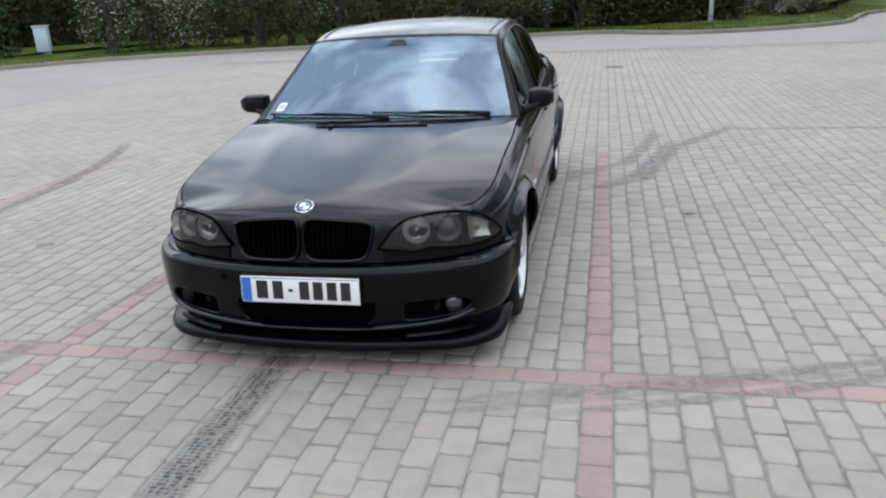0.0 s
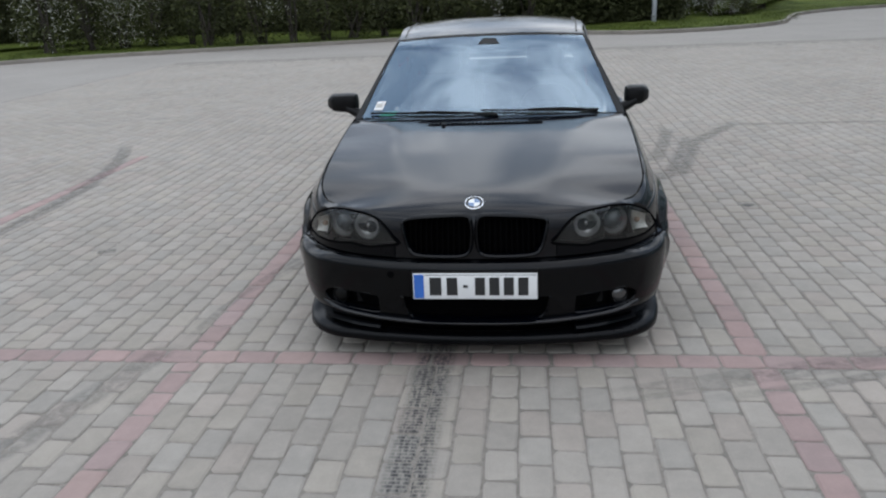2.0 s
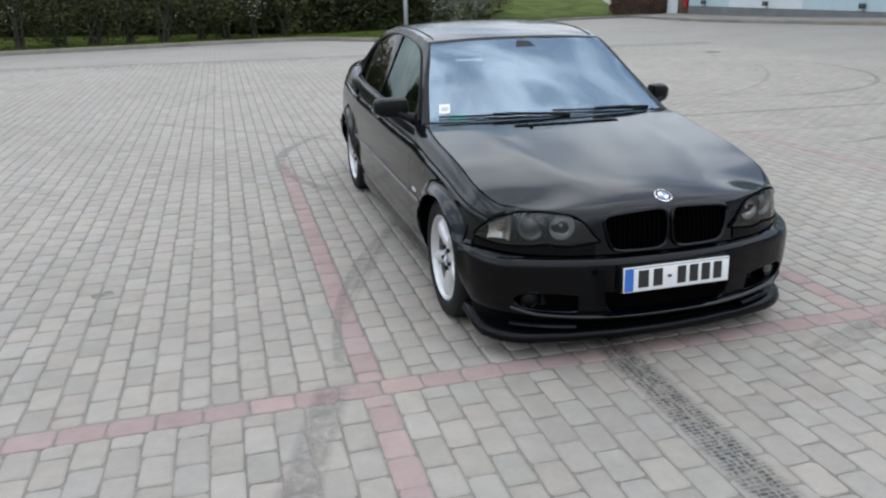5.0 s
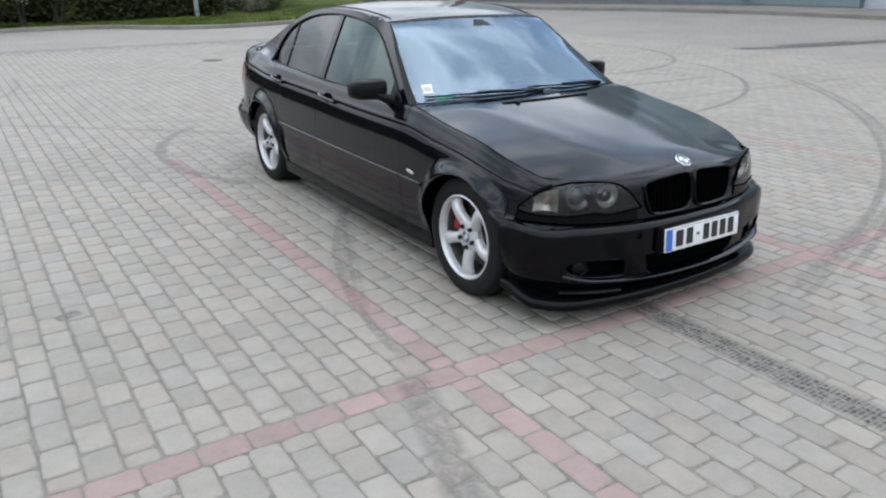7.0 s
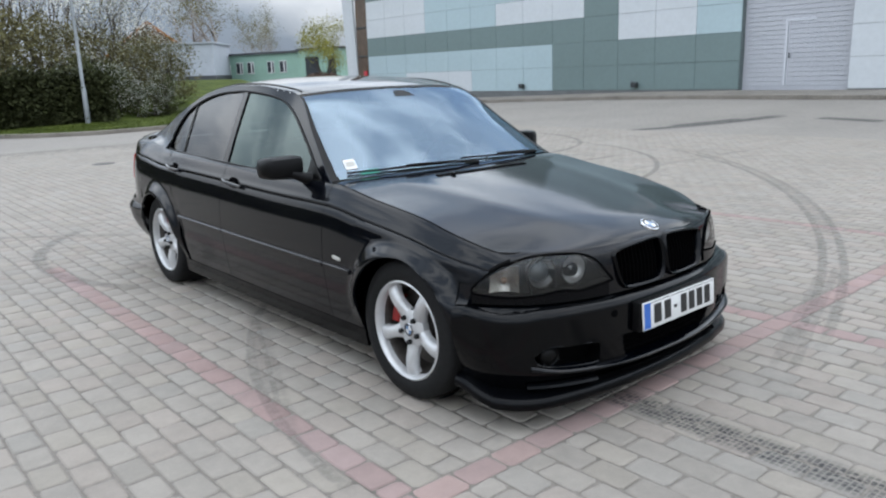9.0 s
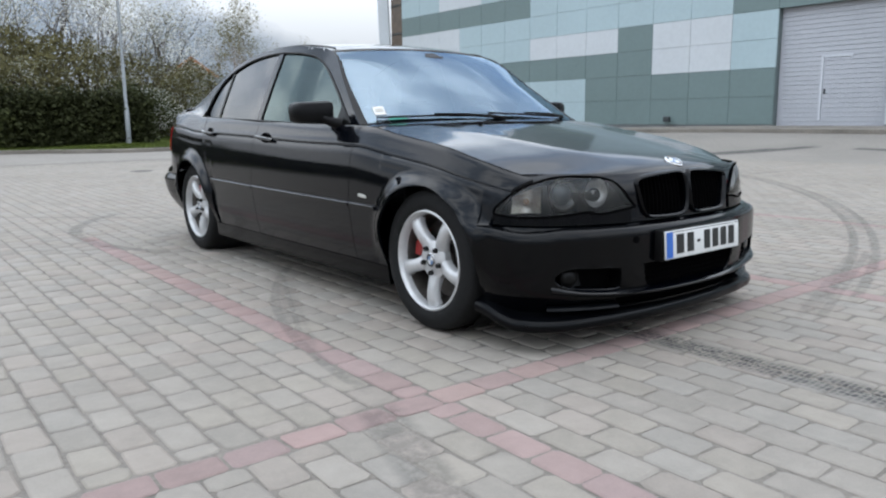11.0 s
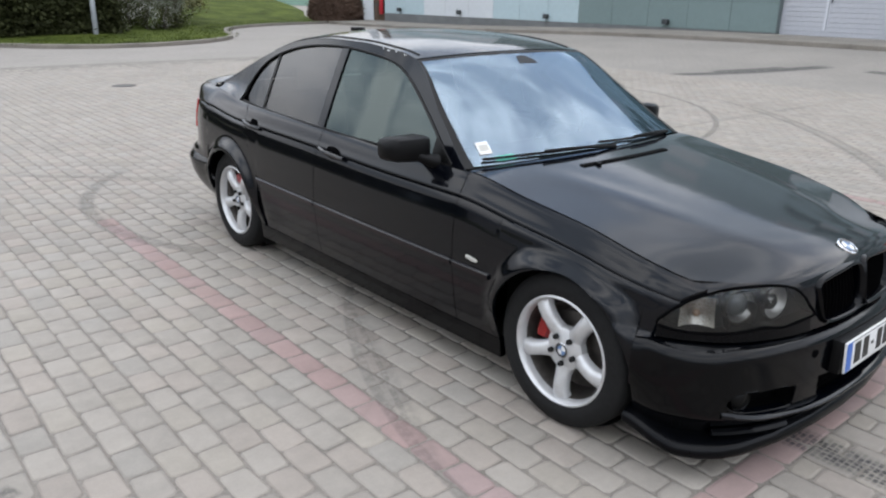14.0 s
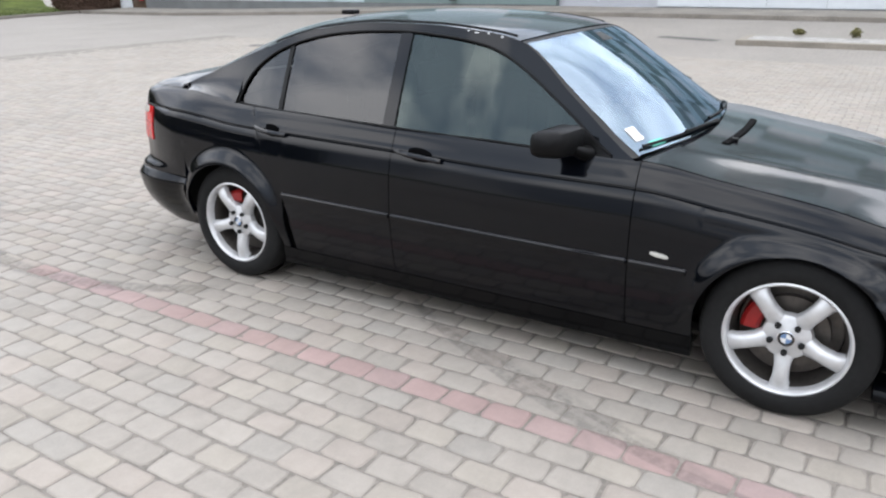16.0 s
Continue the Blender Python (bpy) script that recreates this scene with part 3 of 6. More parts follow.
def limb(rng, base, heading, length, radius, depth, out, tips, up=0.25, wiggle=0.25):
    """Branches that fork and thin out; tips get the ends."""
    pts, rad = [Vector(base)], [radius]
    d = heading.normalized()
    for k in range(4):
        d = (d + Vector((rng.uniform(-wiggle, wiggle), rng.uniform(-wiggle, wiggle), rng.uniform(-wiggle, wiggle) + up * 0.3))).normalized()
        pts.append(pts[-1] + d * length / 4)
        rad.append(radius * (1 - 0.16 * (k + 1)))
    out.append(tube(pts, radius, 6 if radius > 0.03 else 4, rad))
    if depth == 0:
        tips.append(pts[-1])
        tips.append(pts[2])
        return
    for _ in range(rng.choice((2, 3, 3))):
        k = rng.choice((2, 3, 4))
        h = (d + Vector((rng.uniform(-0.9, 0.9), rng.uniform(-0.9, 0.9), rng.uniform(-0.1, 0.7)))).normalized()
        limb(rng, pts[k], h, length * rng.uniform(0.55, 0.8), rad[k] * 0.65, depth - 1, out, tips, up, wiggle)


def make_tree(seed, name, height, leaf, bark, per_tip, size, label, spread=0.25, depth=3, stems=1, lean=0.25, extra=None):
    rng = random.Random(seed)
    out, tips = [], []
    for s in range(stems):
        h = Vector((rng.uniform(-lean, lean), rng.uniform(-lean, lean), 1))
        limb(rng, (rng.uniform(-0.15, 0.15) * (stems > 1), rng.uniform(-0.15, 0.15) * (stems > 1), -0.1), h, height * 0.42, 0.022 * height / (1 + 0.25 * (stems - 1)), depth, out, tips)
    t = empty(name)
    part("trunk", mesh_of("trunk", *merge(*out), bark, 60), t)
    rng2 = random.Random(seed + 1)
    some = tips if len(tips) < 170 else rng2.sample(tips, 170)
    part("crown", mesh_of("crown", *leaves(rng2, some, size, per_tip, spread), leaf, 0), t)
    if extra:
        part("blossom", mesh_of("blossom", *leaves(rng2, rng2.sample(some, max(1, len(some) // 2)), size * 0.8, max(1, per_tip // 2), spread), extra, 0), t)
    tagged(t, label, "tree")
    return t


def make_shrub(seed, height, width, leaf, label, blossom=0.0, low=0.35, name="shrub", clumps=34, per=52, size=0.055, petal=None):
    """Several stems under an uneven crown of leaf clumps."""
    rng = random.Random(seed)
    out, centres = [], []
    for _ in range(5):
        a = rng.uniform(0, 6.28)
        top = Vector((math.cos(a) * width * 0.32 * rng.random(), math.sin(a) * width * 0.32 * rng.random(), height * 0.8))
        foot = Vector((rng.uniform(-0.16, 0.16), rng.uniform(-0.16, 0.16), -0.1))
        mid = foot.lerp(top, 0.5) + Vector((rng.uniform(-0.12, 0.12), rng.uniform(-0.12, 0.12), 0))
        out.append(tube([foot, foot.lerp(mid, 0.5), mid, mid.lerp(top, 0.5), top], 0.05, 6, [0.045, 0.04, 0.034, 0.024, 0.012]))
    for _ in range(clumps):
        a, r = rng.uniform(0, 6.28), width * 0.5 * math.sqrt(rng.random())
        z = rng.uniform(low, 1.0)
        r *= 0.55 + 0.6 * math.sin(math.pi * min(max(z * 0.9, 0.1), 0.95))
        centres.append((math.cos(a) * r, math.sin(a) * r, z * height))
    t = empty(name)
    part("trunk", mesh_of("trunk", *merge(*out), M_BARK, 60), t)
    part("crown", mesh_of("crown", *leaves(rng, centres, size, per, 0.19), leaf, 0), t)
    if blossom:
        pick = rng.sample(centres, max(1, int(len(centres) * blossom)))
        part("blossom", mesh_of("blossom", *leaves(rng, pick, size * 0.65, int(per * 0.7), 0.2), petal or M_BLOSSOM, 0), t)
    tagged(t, label, "shrub", "row of shrubs behind the kerb")
    return t


def along_kerb(x):
    """The kerb's y at x, on its long straight part."""
    for a, b in zip(edge[:-1], edge[1:]):
        if a.x <= x <= b.x:
            return a.y + (b.y - a.y) * (x - a.x) / max(b.x - a.x, 1e-6)
    return 20.0


kinds = [make_shrub(1, 2.6, 1.6, M_LEAF, "dark leafy shrub with bare stems beside the kerb", 0.0, 0.1, clumps=40), make_shrub(2, 2.4, 1.6, M_LEAF, "shrub with dark leaves and white blossom", 0.35, 0.06, clumps=42),
         make_shrub(3, 2.8, 1.5, M_HEDGE, "tall dark shrub with several stems", 0.12, 0.1, clumps=40), make_shrub(4, 2.3, 1.7, M_LEAF, "low shrub covered in white blossom", 0.6, 0.04, clumps=46)]
rng = random.Random(7)
first = set()
x = -15.0
k = 0
plan_kinds = [3, 1, 3, 1, 2, 0, 2, 0, 2, 0, 0, 2, 0, 2, 0, 2, 0, 2]
while x < 1.0:
    kind = plan_kinds[k % len(plan_kinds)]
    y = along_kerb(x) + 1.3 + rng.uniform(-0.15, 0.3) + (1.6 if x < -11 else 0)
    m = pose(x, y, 0.12, 0, 0, rng.uniform(0, 360))
    if kind in first:
        copy_thing(kinds[kind], m @ Matrix.Diagonal((1, 1, rng.uniform(0.72, 0.9), 1)))
    else:
        kinds[kind].matrix_basis = m
        first.add(kind)
    x += rng.uniform(0.8, 1.1)
    k += 1

# clipped hedge behind, built of leaf clumps


def hedge_y(x):
    return 24.3 - 0.9 * smooth(-3, 2, x) - 4.2 * smooth(-10, -22, x)


def hedge_top(x):
    return 1.65 + 1.5 * smooth(-2, -9, x)


rng = random.Random(11)
cs = []
for _ in range(3600):
    x = -24 + 29.6 * rng.random()
    front = rng.random() < 0.75
    cs.append((x, hedge_y(x) + (rng.uniform(-0.55, -0.35) if front else rng.uniform(-0.5, 0.6)), 0.15 + hedge_top(x) * rng.random() ** 0.85))
hedge = part("hedge", mesh_of("hedge", *leaves(rng, cs, 0.07, 24, 0.13), M_HEDGE, 0))
tagged(hedge, "long dense dark green hedge behind the shrubs", "hedge", kind="stuff")
rows = [[Vector((x, hedge_y(x) + dy, z)) for dy, z in ((-0.3, -0.1), (-0.3, hedge_top(x) - 0.05), (0.4, hedge_top(x) - 0.05), (0.4, -0.1))] for x in steps(-24, 5.4, 40)]
sheet("hedge_core", rows, M_HEDGE, hedge, flange=0.0)

# flowering shrubs round the grass corner
corner_shrub = make_shrub(5, 2.3, 1.8, M_LEAF, "rounded shrub thick with white blossom on the grass", 0.85, 0.05, clumps=48, petal=M_PETAL)
corner_shrub.matrix_basis = pose(5.9, 24.4, 0.2) @ Matrix.Scale(0.72, 4)
for sx, sy, sc, src in ((7.0, 24.8, 0.68, corner_shrub), (8.0, 25.6, 0.64, corner_shrub), (6.4, 26.4, 0.8, kinds[3]), (5.2, 25.0, 0.8, kinds[0]), (9.0, 27.0, 0.62, corner_shrub), (7.6, 27.2, 0.78, corner_shrub), (6.7, 25.4, 0.72, kinds[1]), (8.6, 26.2, 0.6, kinds[1])):
    copy_thing(src, pose(sx, sy, 0.2, 0, 0, sx * 70) @ Matrix.Diagonal((sc, sc, sc, 1)))

# tall bushes coming into bud behind the hedge
bud_bush = make_shrub(51, 3.4, 3.0, M_OLIVE, "tall olive-brown bush coming into bud", 0.0, 0.2, "bush", 90, 60, 0.06)
bloom_bush = make_shrub(52, 3.4, 2.8, M_OLIVE, "tall budding bush with thin white blossom", 0.45, 0.2, "bush", 80, 50, 0.055)
bud_bush.matrix_basis, bloom_bush.matrix_basis = pose(-1.6, 26.4, 0.15), pose(5.0, 27.4, 0.2)
for src, px, py, sc, rz in ((bud_bush, 0.6, 26.8, 1.0, 50), (bud_bush, -3.8, 26.6, 1.05, 100), (bloom_bush, 2.6, 26.2, 0.85, 160), (bloom_bush, 6.9, 28.8, 0.95, 210), (bud_bush, 3.9, 29.2, 1.15, 260), (bloom_bush, 8.8, 29.8, 0.85, 20), (bud_bush, 1.9, 28.8, 1.2, 310),
                        (bloom_bush, 10.6, 31.8, 0.8, 75), (bud_bush, -0.4, 29.0, 1.2, 15), (bud_bush, -5.6, 27.2, 1.0, 200), (bloom_bush, 10.4, 30.2, 0.9, 120), (bloom_bush, 9.6, 32.4, 0.95, 250)):
    copy_thing(src, pose(px, py, 0.2, 0, 0, rz) @ Matrix.Diagonal((sc, sc, sc, 1)))

# trees behind the hedge
t1 = make_tree(21, "tree", 8.0, M_BUD, M_BARK, 4, 0.055, "bare spring tree with pale buds", 0.3, 4, 2, extra=M_PETAL)
t2 = make_tree(22, "tree", 7.2, M_PETAL, M_TWIG, 8, 0.055, "tree with thin white blossom", 0.3, 4, 3)
t4 = make_tree(24, "birch_tree", 11.0, M_BUD, M_PALEBARK, 10, 0.075, "tall thin birch tree coming into leaf", 0.35, 5, 1, 0.1)
t5 = make_tree(25, "tree", 8.6, M_BUD, M_TWIG, 4, 0.045, "bare brown tree full of fine twigs", 0.22, 5, 2)
t6 = make_tree(26, "tree", 5.2, M_YOUNG, M_BARK, 16, 0.07, "young tree in fresh yellow-green leaf", 0.3, 4, 3)
t1.matrix_basis, t2.matrix_basis, t4.matrix_basis = pose(0.5, 28.5, 0.2), pose(5.5, 30.0, 0.3), pose(41.0, 96.5, 1.0) @ Matrix.Diagonal((1.2, 1.2, 1.45, 1))
t5.matrix_basis, t6.matrix_basis = pose(3.4, 31.0, 0.3), pose(29.2, 47.5, 0.8)
for src, px, py, s, rz in ((t1, -3.5, 29.0, 1.0, 80), (t2, 2.6, 29.5, 1.1, 140), (t1, 7.6, 31.5, 0.95, 200), (t2, 9.2, 31.5, 0.8, 33), (t2, 12.5, 38.0, 0.75, 60),
                       (t4, 43.2, 96.0, 1.35, 90), (t4, 39.8, 97.5, 1.2, 200), (t4, 52.0, 103.0, 0.85, 30), (t4, 54.2, 102.0, 0.9, 120), (t4, 53.0, 104.0, 0.8, 260),
                       (t5, -1.5, 30.5, 1.0, 40), (t5, 6.3, 33.0, 1.05, 110), (t5, 0.8, 33.5, 1.15, 200), (t5, 8.6, 36.0, 0.95, 300), (t5, 5.0, 37.0, 1.1, 20), (t5, 11.5, 41.0, 0.9, 75), (t5, 13.8, 46.0, 0.95, 330),
                       (t5, 10.2, 38.5, 1.0, 170), (t5, 12.6, 43.0, 1.1, 230), (t2, 7.4, 34.0, 1.15, 20), (t6, 31.5, 50.5, 0.9, 140), (t1, 3.5, 40.0, 1.2, 260)):
    copy_thing(src, pose(px, py, 0.25, 0, 0, rz) @ Matrix.Diagonal((s, s, s, 1)))

# brown clipped hedge beside the hall
rng = random.Random(61)
cs = []
for _ in range(900):
    a, e = rng.uniform(0, 6.28), rng.uniform(0.0, 1.0)
    r = (1 - e**4) ** 0.5
    cs.append((1.3 * r * math.cos(a), 0.75 * r * math.sin(a), 0.05 + 1.15 * e))
brown = part("brown_hedge", mesh_of("brown_hedge", *leaves(rng, cs, 0.05, 22, 0.07), M_COPPER, 0))
rows = [[Vector((1.25 * (1 - e**4) ** 0.5 * math.cos(a), 0.7 * (1 - e**4) ** 0.5 * math.sin(a), 1.12 * e - 0.1)) for e in (0.0, 0.35, 0.6, 0.8, 0.92, 0.98, 1.0)] for a in steps(0, 2 * math.pi, 25)]
sheet("hedge_core", rows, M_COPPER, brown, flange=0.0)
brown.matrix_basis = pose(BROWN[0], BROWN[1], 0.25, 0, 0, BROWN[2])
tagged(brown, "clipped copper-brown hedge on the grass", "hedge")

# fir at the grass corner
rng = random.Random(31)
fir = empty("fir_tree", pose(-19.3, 17.6, 0.1))
part("trunk", mesh_of("trunk", *tube([(0, 0, -0.1), (0, 0, 2), (0.03, 0, 4.4)], 0.1, 8, [0.11, 0.07, 0.01]), M_BARK), fir)
cs = []
for _ in range(420):
    z = rng.random() ** 1.2 * 4.2 + 0.15
    r = 1.35 * (1 - z / 4.6) * math.sqrt(rng.random()) * (0.8 + 0.35 * math.sin(z * 9))
    a = rng.uniform(0, 6.28)
    cs.append((r * math.cos(a), r * math.sin(a), z))
part("crown", mesh_of("crown", *leaves(rng, cs, 0.07, 24, 0.13, 0.6), M_FIR, 0), fir)
tagged(fir, "dark green fir tree on the grass", "tree")

# grass tufts near the kerb
rng = random.Random(41)
verts, faces = [], []
for _ in range(9000):
    i = rng.randrange(20, len(edge))
    o = 0.14 + rng.random() ** 1.5 * 3.2
    p = edge[i] + sides[i] * o + Vector((rng.uniform(-0.6, 0.6), rng.uniform(-0.05, 0.3), 0))
    h = rng.uniform(0.03, 0.09)
    a = rng.uniform(0, 6.28)
    d = Vector((math.cos(a), math.sin(a), 0)) * 0.012
    z = bank_z(p.x, p.y, o) - 0.01
    k = len(verts)
    verts += [p + d + Vector((0, 0, z)), p - d + Vector((0, 0, z)), p + Vector((rng.uniform(-0.03, 0.03), rng.uniform(-0.03, 0.03), z + h))]
    faces.append((k, k + 1, k + 2))
tufts = part("grass_tufts", mesh_of("grass_tufts", verts, faces, M_GRASS, 0))
tagged(tufts, "short blades of spring grass", "grass", kind="stuff")

# ---- street lamp, cabinet ----
M_STEEL = material("galvanised_steel", (0.24, 0.255, 0.265), 0.5, 0.5, 0.15, 6)
lamp_post = empty("street_lamp", pose(4.65, 22.6, 0.1))
part("pole", mesh_of("pole", *tube([(0, 0, -0.1), (0, 0, 1.2), (0, 0, 1.25), (0, 0, 5.2)], 0.06, 12, [0.085, 0.085, 0.06, 0.045]), M_STEEL), lamp_post)
bm_part("base_plate", box_mesh(-0.13, 0.13, -0.13, 0.13, -0.02, 0.03, 0.006), M_STEEL, lamp_post)
part("arm", mesh_of("arm", *tube([(0, 0, 5.15), (0, -0.25, 5.3), (0, -0.5, 5.34)], 0.03, 8), M_STEEL), lamp_post)
bm_part("lamp_head", box_mesh(-0.11, 0.11, -0.85, -0.4, 5.3, 5.4, 0.03), M_STEEL, lamp_post)
tagged(lamp_post, "grey galvanised street lamp on the grass", "street lamp")
M_BOX = material("grey_blue_cabinet", (0.36, 0.42, 0.47), 0.6, vary=0.12)
cabinet = empty("utility_cabinet", pose(-17.6, 18.4, 0.12, 0, 0, 25))
bm_part("body", box_mesh(-0.22, 0.22, -0.16, 0.16, 0, 0.95, 0.012), M_BOX, cabinet)
bm_part("cap", box_mesh(-0.25, 0.25, -0.19, 0.19, 0.95, 1.0, 0.01), M_BOX, cabinet)
bm_part("door", box_mesh(-0.19, 0.19, -0.172, -0.162, 0.08, 0.9, 0.003), M_BOX, cabinet)
tagged(cabinet, "small grey utility cabinet on the grass", "cabinet")

# ---- big clad building ----
M_CLAD = [material("teal_grey_cladding", (0.145, 0.198, 0.195), 0.5, vary=0.05, scale=2), material("pale_blue_cladding", (0.37, 0.466, 0.493), 0.5, vary=0.05, scale=2), material("white_cladding", (0.528, 0.554, 0.572), 0.5, vary=0.05, scale=2)]
M_GATE = material("grey_gate_sheet", (0.418, 0.427, 0.456), 0.5, vary=0.06, scale=3)
M_GATEFRAME = material("gate_frame_white", (0.528, 0.544, 0.576), 0.5, vary=0.05)
M_PLINTH = material("dark_plinth", (0.035, 0.04, 0.042), 0.7, vary=0.2)
M_BACKWALL = material("grey_wall_core", (0.13, 0.16, 0.16), 0.7, vary=0.1)
M_FOOT = material("grey_plinth", (0.13, 0.135, 0.135), 0.8, vary=0.2)
M_GLAZ = material("brown_glazing", (0.10, 0.07, 0.05), 0.15, vary=0.3, scale=1)
M_REDP = material("red_panel", (0.42, 0.02, 0.03), 0.5, vary=0.1)
hall = empty("warehouse", pose(WALL_X, 0, 0))
tagged(hall, "large hall clad in teal, pale blue and white panels", "building")
COLW, ROWH, BASE, GATE_L, GATE_R, NROW = 1.53, 0.87, 0.56, 8.4, 5.15, 11
GATE_TOP = BASE + 4 * ROWH + 0.02


def clad_colour(c, r):
    """Colour of the panel c columns from the gate and r rows up."""
    if c >= 0:
        if c == 0:
            return 0 if r < 2 or r in (4, 5) else (1 if r < 4 else 1 + (r % 2))
        if c in (1, 2):
            return 0 if r < 2 else (2 if r < 4 else 1)
        if c == 3:
            return 0 if r < 4 else 1
        if c in (4, 5, 6):
            return (1 if c > 4 and r < 2 else 0) if r < 3 else (2 if r == 3 else (1 if r < 6 else 0))
        if r == 0:
            return 2 if c in (8, 9, 10) else 1
        if r == 1:
            return 1
        if r == 2:
            return 0
        if r in (3, 4):
            return 2 if c in (10, 11, 12) else 1
        if r == 5:
            return 0
        return 2 if (c + r) % 5 < 2 else 1
    if r < 3:
        return 2 if c > -7 else (1 if c > -10 else 2)
    return (0, 1, 2, 0, 1)[(c * 3 + r) % 5]


shared = {}
for c in range(-22, 13):
    ya = GATE_L + c * COLW if c >= 0 else GATE_R + (c + 1) * COLW
    for r in range(NROW):
        key = clad_colour(c, r)
        if key not in shared:
            bm = box_mesh(-0.05, 0.0, -COLW + 0.006, -0.006, 0.005, ROWH - 0.005, 0.004)
            o = bm_part("panel", bm, M_CLAD[key], hall, smooth_angle=0)
            shared[key] = o.data
        else:
            o = part("panel", shared[key], hall)
        o.location = (0, ya + COLW if c >= 0 else ya, BASE + r * ROWH)
for k in range(2):
    for r in range(4, NROW):
        o = part("panel", shared[0 if r < 6 else 1], hall)
        o.location = (0, GATE_L - k * (GATE_L - GATE_R) / 2, BASE + r * ROWH)
        o.scale = (1, (GATE_L - GATE_R) / 2 / COLW, 1)
Y_L, Y_R = GATE_L + 13 * COLW, GATE_R - 22 * COLW
bm = bmesh.new()
add_box(bm, 0.0, 0.25, GATE_L, Y_L, -0.5, BASE + NROW * ROWH)
add_box(bm, 0.0, 0.25, Y_R, GATE_R, -0.5, BASE + NROW * ROWH)
add_box(bm, 0.0, 0.25, GATE_R, GATE_L, GATE_TOP, BASE + NROW * ROWH)
add_box(bm, 0.25, 30, Y_R, Y_L, BASE + NROW * ROWH - 0.3, BASE + NROW * ROWH)
add_box(bm, 0.25, 30, Y_L - 0.25, Y_L, -0.5, BASE + NROW * ROWH - 0.3)
bm_part("wall", bm, M_BACKWALL, hall, smooth_angle=0)
bm = bmesh.new()
add_box(bm, -0.06, 0.0, GATE_L, Y_L, -0.3, BASE - 0.004, 0.004)
add_box(bm, -0.06, 0.0, Y_R, GATE_R, -0.3, BASE - 0.004, 0.004)
bm_part("plinth", bm, M_FOOT, hall, smooth_angle=0)
gate = bm_part("gate", box_mesh(0.2, 0.26, GATE_R, GATE_L, BASE - 0.06, GATE_TOP, 0.0), M_GATE, hall, "pale grey sectional gate with a pass door", 0)
for k in range(26):
    z0 = BASE - 0.05 + (GATE_TOP - BASE + 0.04) * k / 26
    bm_part("slat", box_mesh(0.17, 0.2, GATE_R + 0.02, GATE_L - 0.02, z0 + 0.004, z0 + (GATE_TOP - BASE) / 26 - 0.004, 0.004), M_GATE, gate, smooth_angle=0)
bm = bmesh.new()
add_box(bm, 0.15, 0.17, 7.03, 7.11, BASE + 0.12, BASE + 1.95)
add_box(bm, 0.15, 0.17, 6.2, 7.11, BASE + 1.95, BASE + 2.02)
bm_part("pass_door_frame", bm, M_GATEFRAME, gate, smooth_angle=0)
bm_part("door_handle", box_mesh(0.12, 0.15, 6.93, 6.97, BASE + 0.9, BASE + 1.05, 0.004), M_PLINTH, gate)
for y in (12.2, 17.6, 22.7, 27.0, -2.0, -7.2):
    b = bm_part("wall_lamp", box_mesh(-0.22, -0.08, y - 0.11, y + 0.11, BASE + 0.10, BASE + 0.27, 0.02), M_PLINTH, hall)
    part("bracket", mesh_of("bracket", *tube([(-0.05, y + 0.14, BASE + 0.32), (-0.15, y + 0.14, BASE + 0.3), (-0.15, y + 0.1, BASE + 0.18)], 0.012, 6), M_STEEL), b)
# end of the facade: glazed strip, white leaning column
bm_part("glazing", box_mesh(0.06, 0.4, Y_L + 0.004, Y_L + 1.1, 0, 10.2), M_GLAZ, hall, "brown glazed strip", 0)
for k in range(7):
    bm_part("mullion", box_mesh(0.02, 0.06, Y_L + 0.004, Y_L + 1.1, 0.9 + 1.4 * k, 0.97 + 1.4 * k), M_PLINTH, hall, smooth_angle=0)
part("column", mesh_of("column", *tube([(0.0, Y_L + 1.35, -0.2), (0.0, Y_L + 1.9, 10.2)], 0.3, 4, [0.36, 0.36]), M_CLAD[2], 0), hall, "white leaning column")
bm_part("red_sign", box_mesh(-0.1, -0.03, Y_L + 0.15, Y_L + 0.38, 0.5, 1.6, 0.004), M_REDP, hall)
bm_part("red_sign", box_mesh(-0.12, -0.05, -9.5, -4.4, BASE + 0.05, BASE + 1.1, 0.004), M_REDP, hall)
# pavement along the hall
rows = []
for y in steps(Y_R, Y_L + 2, 40):
    zf = wall_foot(y)
    rows.append([Vector((a, y, z)) for a, z in ((17.75, zf - 0.3), (17.755, zf - 0.03), (17.78, zf - 0.015), (17.9, zf - 0.01), (20.0, zf + 0.03))])
apron = sheet("pavement", rows, M_KERB, None)
tagged(apron, "narrow concrete pavement along the hall", "pavement", kind="structure")

# ---- planter island ----
M_STONE = material("pale_kerb_stone", (0.214, 0.189, 0.155), 0.85, vary=0.25, scale=8, bump=0.3, bump_scale=90)
M_GRAVEL = material("white_gravel", (0.302, 0.29, 0.269), 0.9, vary=0.4, scale=30, bump=0.8, bump_scale=120)
planter = empty("planter_island", pose(13.6, 0, ground_z(13.6, 0)))
tagged(planter, "low kerbed planting island with white gravel", "planter")
bm = bmesh.new()
add_box(bm, -0.1, 0.08, -7.0, 1.6, -0.1, 0.11, 0.02)
add_box(bm, 2.0, 2.16, -7.0, 1.6, -0.1, 0.11, 0.02)
add_box(bm, 0.08, 2.0, 1.44, 1.6, -0.1, 0.11, 0.02)
bm_part("kerb_stone", bm, M_STONE, planter, smooth_angle=0)
